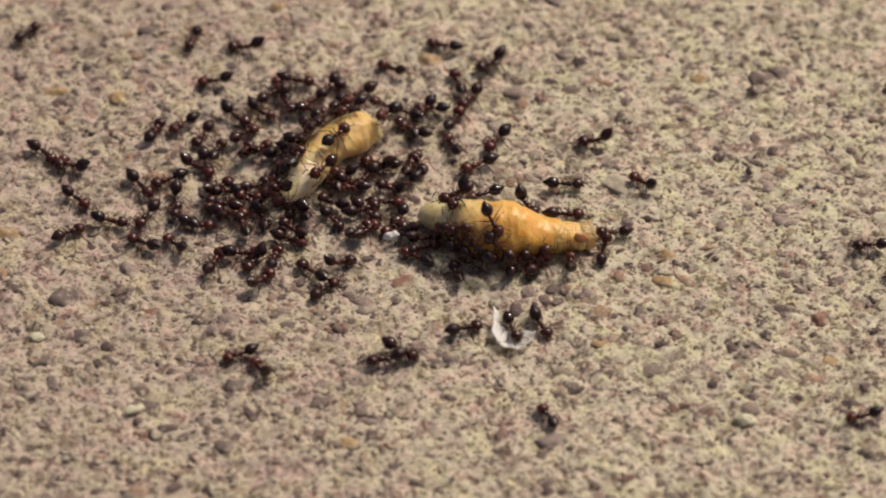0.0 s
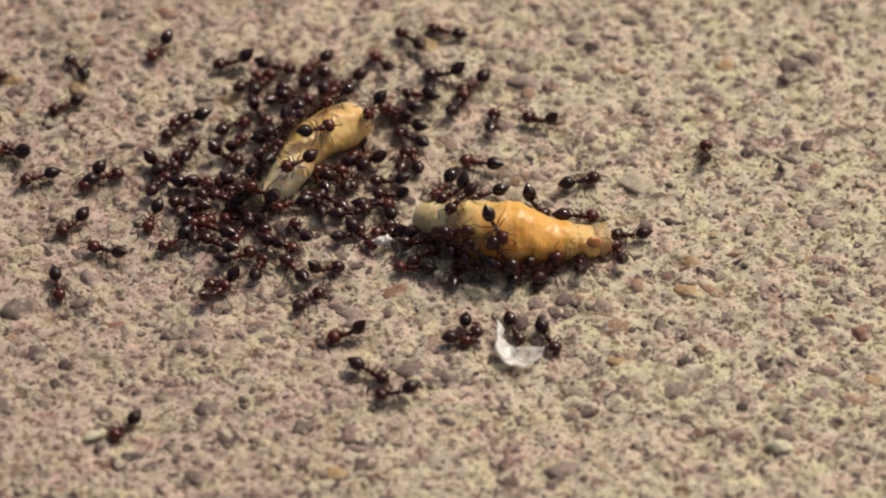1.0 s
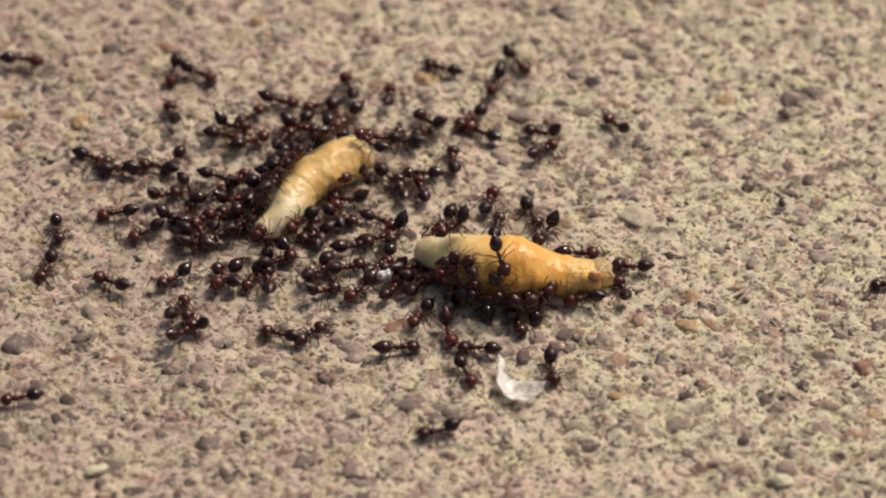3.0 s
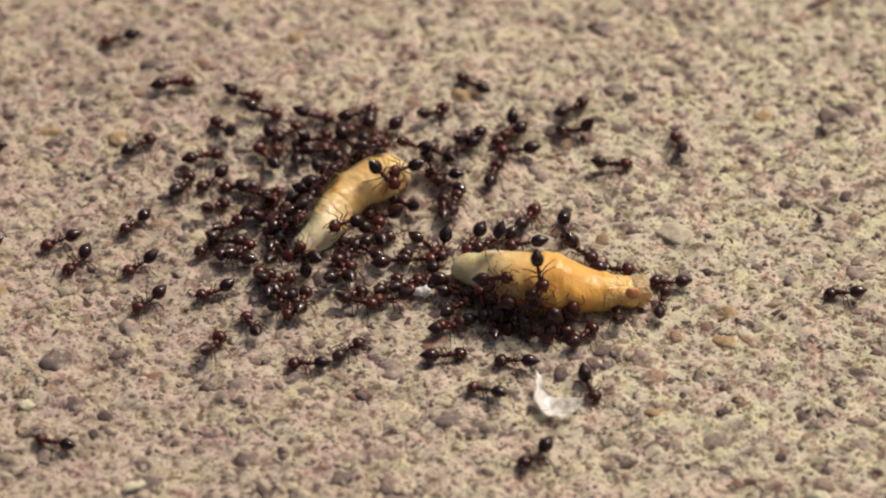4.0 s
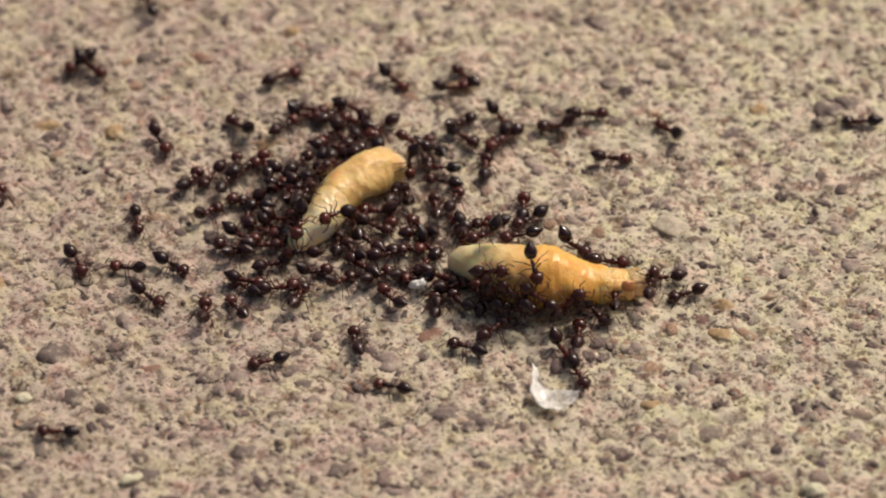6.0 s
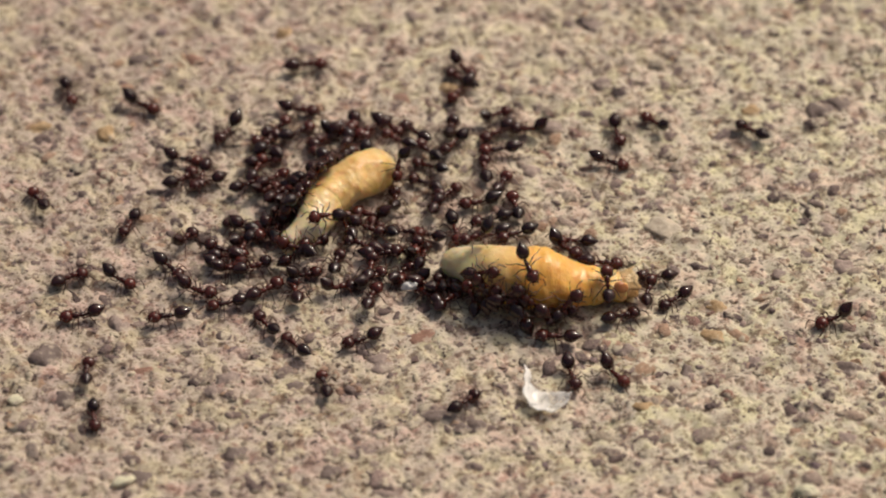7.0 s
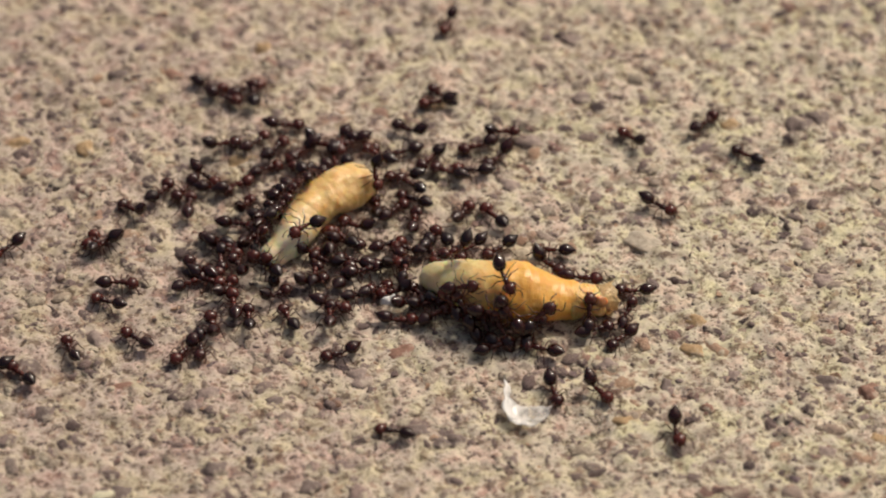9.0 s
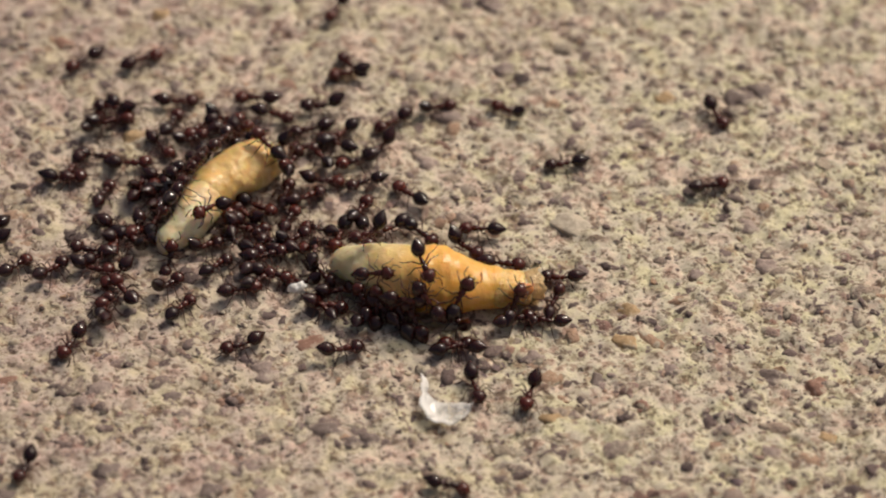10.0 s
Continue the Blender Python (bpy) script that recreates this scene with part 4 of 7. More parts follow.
    crawl(16, [(0, -29.41, 4.04, 145), (0.5, -31.00, 5.00, 163), (1, -31.00, 5.19, 163), (1.5, -32.07, 4.67, 163), (2, -32.00, 3.95, 163), (2.2, -32.23, 4.38, 163), (4.5, -36.71, -1.23, 205), (4.75, -36.75, 0.10, 170), (5, -36.80, 1.42, 136), (5.5, -35.07, 5.43, 87), (5.7, -35.09, 5.28, 87), (7.05, -30.56, 5.11, 121), (8.4, -26.03, 4.95, 155), (8.5, -26.43, 4.81, 224), (9, -31.57, 0.76, 220), (9.1, -30.73, 0.12, 254), (9.2, -29.90, -0.52, 289), (9.367, -30.90, -1.63, 228), (9.867, -33.93, -4.96, 228), (10, -35.94, -7.19, 228)])
    crawl(17, [(0, -17.87, 4.26, -13), (0.5, -17.85, 4.18, -9), (1, -18.22, 4.04, -9), (1.5, -18.69, 4.59, -9), (2, -19.59, 3.37, -40), (2.75, -18.58, 4.07, 7), (3.5, -17.56, 4.78, 53), (4.5, -16.91, 4.97, 47), (5, -17.33, 4.60, 47), (5.5, -17.31, 4.29, 47), (5.7, -17.19, 4.04, 47), (7, -18.52, 0.27, 58), (7.5, -18.15, -0.83, 20), (8, -18.23, -0.12, 20), (8.5, -16.01, 1.19, 57), (8.6, -17.02, 1.87, 91), (8.95, -20.76, 5.03, 140), (10, -31.98, 14.52, 140)])
    crawl(18, [(0, -19.42, 9.75, -133), (0.5, -22.94, 5.97, -145), (1, -28.46, 1.89, -156), (1.5, -30.66, -8.76, -115), (2, -28.58, -15.54, -85), (2.75, -29.06, -19.48, -139), (3.125, -28.83, -20.41, -179), (3.5, -28.60, -21.35, -219), (4, -29.09, -23.16, -194), (4.5, -29.32, -24.32, -194), (5, -25.58, -26.35, -220), (5.5, -29.11, -22.95, -194), (5.7, -29.12, -23.08, -194), (6.6, -26.42, -21.78, -117), (7.5, -23.73, -20.48, -40), (8, -22.96, -19.95, -21), (8.133, -23.62, -19.44, -80), (8.267, -24.28, -18.92, -139), (8.4, -24.94, -18.40, -198), (8.5, -25.51, -17.79, -230), (9, -29.66, -14.32, -223), (9.3, -28.91, -14.97, -223), (9.411, -29.91, -14.98, -180), (9.744, -32.91, -15.00, -180), (10, -35.91, -15.03, -180)])
    crawl(19, [(0, -20.60, 1.98, -157), (0.1667, -21.42, 1.89, -97), (0.3333, -22.24, 1.80, -37), (0.5, -23.06, 1.70, 23), (1, -22.83, 2.06, 23), (1.5, -22.78, 1.97, 23), (2, -22.56, 1.72, 31), (2.75, -23.53, 6.38, -6), (3.5, -24.50, 11.04, -43), (3.75, -24.05, 11.65, -1), (4, -23.60, 12.26, 41), (4.5, -18.75, 16.10, 69), (5.167, -20.50, 21.84, 107), (7.167, -25.78, 39.05, 107), (10, -26.65, 41.91, 107)])
    crawl(20, [(0, -29.10, -5.30, 26), (0.525, -22.49, -2.07, 26), (0.7, -20.29, -0.99, 51), (1, -18.37, 1.40, 53), (1.5, -17.06, 1.60, 2), (2, -15.74, 1.79, -50), (3.5, -16.26, 6.91, -92), (3.633, -15.72, 7.21, -142), (3.767, -15.18, 7.52, -191), (3.9, -14.64, 7.82, -241), (4, -15.37, 7.63, -190), (4.5, -15.74, 7.73, -190), (4.833, -15.23, 8.68, -238), (5.167, -14.72, 9.63, -286), (5.5, -14.20, 10.58, -333), (6, -15.17, 9.50, -276), (6.5, -16.13, 8.41, -219), (7, -17.09, 7.32, -163), (8.1, -16.21, 7.91, -146), (8.5, -16.07, 7.45, -146), (8.667, -16.25, 7.14, -191), (8.833, -16.44, 6.83, -236), (9, -16.63, 6.53, -281), (9.167, -16.47, 6.73, -236), (9.333, -16.30, 6.94, -191), (9.5, -16.13, 7.14, -146), (9.667, -15.67, 6.63, -197), (9.833, -15.20, 6.11, -247), (10, -14.74, 5.60, -298)])
    crawl(21, [(0, -19.60, -6.70, -228), (0.25, -19.45, -6.62, -168), (0.5, -19.30, -6.54, -107), (1, -18.86, -3.01, -107), (1.5, -18.67, -2.47, -169), (2, -18.48, -1.92, -230), (2.75, -19.53, -0.68, -176), (3.5, -20.57, 0.57, -122), (4, -23.18, -2.43, -143), (4.5, -23.90, -2.66, -143), (5.5, -23.84, -2.99, -115), (5.75, -23.85, -3.24, -156), (6, -23.85, -3.48, -196), (6.5, -23.31, -3.75, -249), (6.667, -23.43, -4.08, -296), (6.833, -23.55, -4.40, -344), (7, -23.66, -4.73, -391), (7.25, -23.23, -4.46, -347), (7.5, -22.79, -4.20, -302), (8, -21.52, -4.03, -302), (8.5, -19.93, -1.83, -334), (8.75, -22.14, -0.12, -300), (9, -24.35, 1.59, -266), (9.5, -25.39, 1.88, -266), (9.7, -24.91, 2.67, -281), (9.775, -25.64, 3.42, -226), (10, -27.84, 5.67, -226)])
    crawl(22, [(0, -15.77, 0.79, 30), (0.5, -14.80, 1.29, 1), (1, -14.38, 1.32, 1), (1.5, -13.61, 1.12, 1), (2, -12.76, 0.85, -15), (3.5, -16.06, 1.44, 43), (4.2, -15.53, 3.17, 35), (4.5, -13.91, 4.70, 62), (5, -13.72, 5.29, 62), (5.25, -14.44, 5.78, 96), (5.5, -15.16, 6.28, 130), (7, -11.45, 2.00, 191), (7.25, -11.03, 3.21, 127), (7.5, -10.61, 4.41, 62), (8, -10.71, 4.07, 62), (8.5, -10.82, 4.21, 62), (9, -11.38, 2.08, 52), (9.5, -10.63, 3.59, 62), (10, -10.38, 4.04, 57)])
    crawl(23, [(0, -31.96, 5.78, -44), (0.6, -25.95, -0.09, -44), (0.7, -24.94, -1.06, -87), (0.8, -23.94, -2.04, -130), (1, -25.36, -3.69, -136), (1.5, -25.99, -4.31, -136), (2, -26.47, -7.05, -88), (3.7, -28.04, -2.47, -125), (4, -28.21, -2.07, -125), (5, -28.31, -2.10, -125), (5.5, -27.91, -2.81, -112), (5.933, -27.89, -2.77, -72), (6.367, -27.61, -3.34, -18), (6.8, -27.33, -3.91, 35), (7.5, -29.14, -6.53, 28), (8, -26.44, -7.79, 64), (8.5, -24.53, -2.41, 40), (9, -22.02, -3.32, 3), (9.333, -25.11, -6.84, -42), (9.667, -28.20, -10.37, -87), (10, -31.29, -13.90, -132)])
    crawl(24, [(0, -22.55, -6.32, 143), (0.5, -22.61, -6.64, 150), (2, -22.27, -6.71, 148), (3.5, -22.28, -6.14, 142), (3.95, -22.30, -6.70, 205), (4.4, -22.33, -7.26, 268), (4.5, -22.27, -7.09, 268), (5, -22.08, -7.23, 268), (5.25, -22.12, -6.79, 332), (5.5, -22.16, -6.35, 396), (5.856, -21.96, -6.80, 338), (6.211, -21.75, -7.24, 280), (6.567, -21.55, -7.68, 222), (7.5, -17.97, -10.82, 158), (8, -19.22, -10.51, 139), (8.5, -20.53, -9.86, 131), (9, -20.52, -10.05, 132), (9.5, -21.04, -9.77, 131), (9.8, -21.47, -8.13, 119), (10, -24.22, -7.61, 169)])
    crawl(25, [(0, -28.68, -0.59, -39), (0.225, -26.22, -2.56, -39), (0.3, -25.40, -3.21, -112), (0.5, -26.14, -5.29, -89), (1, -26.17, -11.12, -76), (1.4, -23.08, -10.66, -17), (2, -19.38, -9.52, 11), (2.8, -17.05, -9.90, 71), (3.5, -15.43, -8.69, 37), (3.75, -14.64, -9.12, 76), (4, -13.84, -9.56, 115), (4.5, -14.71, -8.86, 115), (5, -14.68, -8.50, 115), (5.5, -14.67, -8.58, 98), (6.25, -14.86, -8.20, 145), (7, -15.05, -7.81, 193), (7.5, -17.25, -8.35, 163), (8, -19.35, -7.59, 156), (8.5, -21.39, -6.30, 133), (9, -23.09, -5.54, 156), (9.5, -23.09, -4.43, 136), (9.75, -22.10, -3.68, 93), (10, -21.11, -2.94, 49)])
    crawl(26, [(0, -25.43, -3.60, -15), (0.45, -19.33, -5.19, -15), (0.525, -18.32, -5.45, -79), (0.6, -17.30, -5.71, -143), (1, -17.03, -5.92, -143), (2, -17.19, -6.55, -134), (3.5, -17.18, -5.98, -155), (4, -16.96, -5.82, -160), (5, -17.00, -6.01, -160), (5.1, -17.21, -5.83, -160), (5.5, -16.21, -4.45, -217), (7, -11.68, -10.01, -240), (7.25, -11.76, -9.07, -187), (7.5, -11.83, -8.13, -134), (8, -11.73, -8.18, -134), (8.333, -11.63, -8.03, -179), (8.667, -11.53, -7.88, -224), (9, -11.43, -7.74, -269), (9.133, -11.61, -8.02, -224), (9.267, -11.78, -8.30, -179), (9.4, -11.96, -8.58, -134), (9.6, -12.77, -8.30, -185), (9.8, -13.58, -8.02, -236), (10, -14.38, -7.74, -287)])
    crawl(27, [(0, -13.42, 5.87, 79), (0.25, -13.16, 5.48, 29), (0.5, -12.89, 5.08, -21), (1, -12.93, 4.59, -21), (2, -12.87, 5.41, 37), (3.5, -12.25, 3.01, 14), (4, -12.38, 3.19, 19), (4.5, -12.17, 3.07, 19), (5, -11.99, 3.97, 19), (5.5, -12.29, 4.14, 29), (6.25, -10.83, 1.88, -9), (6.8, -10.78, 3.27, 33), (7, -10.17, 3.30, 33), (7.5, -8.25, 1.84, 33), (8, -8.14, 0.95, 33), (8.5, -6.65, 0.45, 33), (9, -6.20, 0.29, 13), (10, -3.87, 0.94, -14)])
    crawl(28, [(0, -10.17, 6.27, 50), (0.5, -8.42, 6.61, 19), (1, -8.85, 6.75, 19), (1.5, -9.08, 6.77, 19), (2, -9.49, 6.58, 19), (3.5, -9.74, 6.19, 46), (4.5, -9.79, 7.61, 58), (5, -9.52, 8.40, 58), (5.5, -8.83, 7.87, 57), (6.8, -11.87, 12.28, 67), (7, -11.86, 12.25, 67), (7.5, -11.96, 12.61, 67), (8, -10.71, 13.50, 67), (8.5, -10.54, 14.75, 67), (8.6, -10.46, 14.56, 67), (8.95, -11.31, 19.39, 100), (10, -13.83, 33.87, 100)])
    crawl(29, [(0, -5.94, 15.17, -120), (0.5, -5.67, 16.20, -137), (1, -5.70, 16.46, -137), (1.5, -5.70, 15.12, -137), (1.75, -5.77, 16.10, -175), (2, -5.83, 17.09, -214), (2.75, -5.53, 16.15, -181), (3.5, -5.23, 15.22, -148), (5, -5.32, 15.18, -134), (5.5, -5.23, 15.30, -162), (6, -5.31, 14.92, -214), (6.5, -5.40, 14.55, -265), (7, -5.48, 14.17, -316), (7.833, -5.56, 14.12, -271), (8.667, -5.64, 14.08, -225), (9.5, -5.72, 14.03, -179), (9.667, -5.57, 13.86, -227), (9.833, -5.42, 13.68, -274), (10, -5.27, 13.50, -322)])
    crawl(30, [(0, -10.33, 14.72, 111), (0.5, -10.23, 14.77, 111), (1, -10.01, 14.10, 57), (1.5, -9.80, 13.43, 3), (2, -9.59, 12.77, -51), (2.75, -10.70, 11.45, 6), (3.5, -11.81, 10.13, 62), (4, -13.04, 11.03, 122), (4.5, -12.95, 9.59, 122), (4.6, -12.74, 9.66, 122), (7.3, -12.75, 9.16, 61), (10, -12.75, 8.66, 0)])
    crawl(31, [(0, -9.74, 12.66, -72), (0.1667, -9.42, 12.47, -25), (0.3333, -9.09, 12.29, 22), (0.5, -8.76, 12.11, 69), (1.5, -8.72, 12.17, 69), (2, -7.69, 12.77, 62), (2.75, -7.45, 12.65, 13), (3.5, -5.80, 12.48, -49), (4.5, -6.02, 12.51, -43), (5, -5.87, 12.52, -43), (5.5, -6.04, 12.67, -34), (6.25, -6.65, 12.53, -90), (7, -7.30, 12.71, -136), (8, -7.27, 12.75, -136), (8.5, -7.38, 12.65, -136), (9, -7.37, 13.04, -136), (9.5, -7.56, 13.11, -136), (9.625, -9.25, 13.58, -195), (10, -14.31, 14.96, -195)])
    crawl(32, [(0, -12.10, 11.45, -35), (0.5, -11.24, 10.58, -56), (1, -10.32, 10.06, -56), (1.5, -9.67, 9.30, -56), (2, -9.67, 10.42, -22), (2.325, -9.05, 10.03, -63), (2.65, -8.44, 9.65, -104), (3.3, -7.30, 9.75, -153), (3.5, -6.86, 9.74, -153), (4, -6.81, 9.83, -153), (4.5, -7.12, 9.71, -153), (5, -7.33, 9.83, -153), (5.5, -7.09, 9.77, -153), (6.8, -7.27, 10.67, -214), (7, -7.13, 10.63, -214), (7.5, -7.22, 10.66, -214), (8, -7.32, 10.44, -214), (9, -7.13, 10.62, -214), (9.5, -7.18, 10.30, -214), (9.75, -7.64, 10.81, -273), (10, -8.10, 11.32, -332)])
    crawl(33, [(0, -7.23, 11.53, -7), (0.5, -7.05, 11.85, -7), (1, -7.09, 11.98, -7), (1.5, -7.03, 11.89, -7), (1.667, -6.72, 11.23, 43), (1.833, -6.42, 10.57, 93), (2, -6.12, 9.91, 143), (2.75, -7.62, 10.83, 87), (3.5, -9.12, 11.75, 30), (4.2, -7.72, 11.72, 3), (5.5, -6.03, 11.58, -9), (7, -12.08, 10.08, 17), (7.7, -12.79, 8.66, 32), (8, -11.69, 9.21, 23), (8.5, -10.04, 10.04, 34), (9, -10.18, 11.00, 34), (9.5, -10.68, 10.75, 34), (9.75, -10.44, 8.52, -0), (10, -10.21, 6.29, -35)])
    crawl(34, [(0, -5.06, 4.71, 45), (0.5, -5.21, 4.93, 22), (1, -5.42, 4.49, 22), (1.5, -4.45, 4.82, 22), (2, -4.65, 5.49, 22), (2.2, -5.07, 6.01, 22), (3.5, -3.38, 3.71, 0), (4, -3.32, 5.50, -34), (4.5, -3.17, 5.08, -34), (5, -2.31, 5.17, -34), (5.5, -1.62, 5.61, -19), (5.717, -1.97, 4.32, -54), (5.933, -2.09, 3.19, -89), (6.367, -2.46, 2.30, -144), (6.683, -2.41, 1.96, -188), (7, -2.35, 1.63, -231), (7.5, -3.08, 1.73, -199), (8, -3.03, 1.82, -199), (8.5, -3.14, 1.72, -199), (9, -3.91, 2.05, -231), (9.5, -2.74, 1.63, -199), (9.6, -2.88, 1.90, -199), (9.733, -2.89, 2.37, -142), (9.867, -2.90, 2.85, -84), (10, -2.91, 3.33, -27)])
    crawl(35, [(0, -3.12, 13.99, -151), (0.5, -3.20, 13.74, -151), (1, -3.06, 14.05, -151), (1.5, -3.37, 13.95, -151), (2, -3.54, 13.86, -159), (3.5, -3.20, 14.12, -134), (4, -3.16, 14.10, -139), (5, -3.23, 13.87, -139), (5.5, -3.19, 13.83, -142), (7, -3.34, 13.98, -152), (7.5, -3.33, 13.86, -168), (8, -3.20, 13.77, -168), (9, -3.37, 14.04, -156), (9.5, -2.40, 13.79, -168), (10, -3.30, 16.32, -192)])
    crawl(36, [(0, -3.75, 7.71, -148), (2, -3.91, 7.64, -148), (2.433, -3.98, 7.77, -207), (2.867, -4.04, 7.92, -265), (3.3, -4.06, 8.55, -324), (3.5, -3.59, 7.89, -324), (4, -3.66, 8.06, -324), (4.5, -3.89, 7.91, -324), (5, -3.45, 7.95, -324), (5.5, -3.64, 7.64, -324), (6.15, -1.14, 4.15, -267), (6.8, 1.37, 0.91, -209), (9.5, 1.45, 0.94, -209), (10, 1.58, 1.17, -209)])
    crawl(37, [(0, -1.04, 8.38, -141), (1, -1.37, 7.84, -116), (2, -0.97, 9.01, -132), (2.75, -1.45, 8.00, -184), (3.5, -1.95, 7.07, -236), (3.9, -2.01, 6.77, -177), (4.3, -2.08, 6.45, -117), (4.5, -2.03, 6.74, -117), (5, -1.58, 7.07, -83), (5.5, -1.17, 7.41, -49), (7, -1.51, 7.00, -67), (7.5, -1.28, 7.09, -55), (8, -1.51, 7.11, -55), (8.5, -1.55, 6.98, -55), (9, -1.64, 7.17, -55), (9.5, -1.94, 6.97, -55), (10, -1.63, 7.09, -55)])
    crawl(38, [(0, -0.89, 3.73, -164), (0.25, -1.09, 3.95, -120), (0.5, -1.29, 4.16, -77), (1, -1.48, 5.69, -77), (1.5, -0.89, 5.04, -77), (2, -1.96, 2.24, -123), (2.5, -1.07, 1.67, -75), (3, -0.18, 1.11, -26), (3.5, 0.71, 0.55, 23), (4, 0.55, 0.10, -42), (4.5, 0.69, 0.20, -42), (5, 0.18, 0.07, -42), (5.5, 0.49, 0.52, 16), (7, -0.13, 1.10, -1), (7.5, 0.18, 1.01, 3), (8, 0.24, 1.21, 3), (8.5, 0.12, 0.90, 3), (9, 0.06, 1.50, 26), (9.5, 0.34, 1.13, 3), (9.6, -0.55, 2.41, 71), (10, -0.55, 2.41, 71)])
    crawl(39, [(0, 6.25, 15.92, -252), (0.5, 2.37, 19.19, -225), (1, 2.25, 19.64, -225), (1.5, 2.09, 19.43, -225), (2, 1.41, 20.32, -227), (2.75, -1.89, 18.81, -278), (3.125, -3.63, 17.90, -226), (3.5, -5.37, 16.98, -174), (3.667, -5.30, 16.96, -226), (3.833, -5.24, 16.93, -279), (4, -5.17, 16.91, -331), (4.5, -5.33, 17.13, -331), (5, -4.88, 17.03, -331), (5.5, -5.12, 17.33, -333), (6.25, -8.62, 14.49, -276), (7, -12.12, 11.65, -220), (7.25, -14.71, 13.42, -276), (7.5, -17.29, 15.20, -331), (8, -13.75, 17.15, -394), (8.5, -12.29, 19.52, -332), (9, -13.93, 19.98, -383), (9.5, -15.56, 20.44, -434), (10, -16.93, 20.83, -497)])
    crawl(40, [(0, 4.83, 21.05, 169), (0.5, 5.25, 20.85, 161), (1, 5.28, 20.80, 161), (1.5, 5.20, 21.04, 161), (2, 5.21, 20.61, 167), (3.5, 4.48, 20.58, 150), (5.5, 3.91, 20.66, 127), (7, 4.23, 20.55, 143), (9, 4.44, 20.29, 134), (10, 4.27, 20.35, 129)])
    crawl(41, [(0, 0.02, 17.75, 140), (0.5, 0.32, 16.47, 119), (1, -0.05, 16.53, 119), (2, 0.03, 16.98, 115), (2.75, 0.65, 16.61, 76), (3.5, 0.26, 17.05, 101), (3.75, 0.72, 16.79, 67), (4, 1.18, 16.52, 33), (4.5, 1.61, 17.20, 33), (5, 2.44, 18.31, 33), (5.5, 2.46, 18.27, 33), (6.333, 3.65, 20.21, -16), (7.167, 4.84, 22.14, -64), (8, 6.03, 24.08, -113), (8.5, 5.27, 25.58, -113), (9, 5.09, 29.73, -113), (9.5, 3.04, 27.01, -122), (10, 3.15, 27.10, -122)])
    crawl(42, [(0, 9.34, 18.66, -140), (0.5, 7.21, 15.23, -173), (1, 5.14, 14.99, -175), (1.5, 2.66, 16.22, -193), (1.75, 2.98, 14.56, -158), (2, 3.30, 12.90, -124), (2.5, 3.52, 13.00, -173), (3, 3.73, 13.10, -222), (3.5, 3.94, 13.20, -270), (4, 4.09, 13.31, -320), (4.5, 4.23, 13.43, -370), (5.5, 4.09, 13.74, -378), (6, 3.63, 14.27, -317), (6.5, 3.21, 14.74, -264), (7, 3.46, 13.60, -277), (7.25, 2.75, 14.30, -244), (7.5, 2.04, 15.01, -211), (8, 1.75, 14.81, -211), (8.5, 1.70, 15.13, -211), (9, 1.65, 15.49, -209), (9.5, 1.83, 15.05, -211), (10, 1.90, 15.12, -176)])
    crawl(43, [(0, 3.58, 11.87, 182), (0.5, 3.27, 12.67, 171), (1, 3.04, 12.22, 171), (2, 2.88, 12.84, 125), (3.5, 1.67, 9.76, 157), (4, 1.67, 8.66, 180), (5, 1.53, 8.74, 180), (5.5, 1.80, 8.56, 180), (7, 1.54, 9.25, 162), (7.5, 1.28, 8.98, 181), (8, 1.20, 8.55, 181), (9, 1.73, 8.76, 143), (9.5, 1.36, 8.71, 181), (10, 1.87, 9.45, 123)])
    crawl(44, [(0, 1.27, 11.21, 147), (2, 1.38, 10.05, 196), (3.5, 1.49, 11.02, 149), (5.5, 1.34, 11.34, 120), (7, 1.42, 10.87, 128), (7.5, 1.05, 9.97, 183), (8.5, 1.15, 9.65, 183), (9, 1.07, 9.69, 183), (9.5, 1.00, 9.75, 183), (10, 0.89, 10.40, 194)])
    crawl(45, [(0, 5.94, 10.65, 68), (0.5, 5.94, 10.65, 68), (1, 6.36, 11.49, 68), (1.5, 6.42, 11.61, 68), (2, 6.74, 11.78, 54), (2.567, 8.18, 12.58, 94), (2.933, 8.12, 12.35, 140), (3.217, 8.40, 12.04, 175), (3.5, 8.68, 11.74, 210), (4, 7.90, 11.97, 186), (4.5, 7.97, 11.97, 186), (5, 7.75, 11.81, 186), (5.25, 7.14, 12.26, 218), (5.5, 6.54, 12.71, 251), (7, 7.36, 11.22, 191), (7.5, 7.22, 11.63, 175), (8, 7.23, 11.31, 175), (8.5, 7.04, 11.30, 175), (9, 6.79, 10.68, 175), (9.5, 6.73, 10.82, 175), (10, 4.51, 8.80, 204)])
    crawl(46, [(0, 5.65, 6.89, 105), (0.5, 8.62, 7.44, 56), (1, 9.20, 9.13, 76), (1.5, 9.48, 9.25, 76), (2, 10.48, 8.54, 46), (2.95, 13.08, 9.73, 38), (3.5, 15.80, 11.52, 24), (4, 16.16, 10.20, 0), (5.5, 16.28, 10.25, 4), (6.8, 16.86, 9.58, -25), (7, 16.91, 9.75, -25), (7.5, 16.58, 9.33, -25), (8, 16.46, 9.01, -25), (8.5, 17.28, 9.21, -25), (8.9, 20.83, 5.85, -38), (9.5, 30.81, 4.96, -7), (10, 31.94, 6.01, 17)])
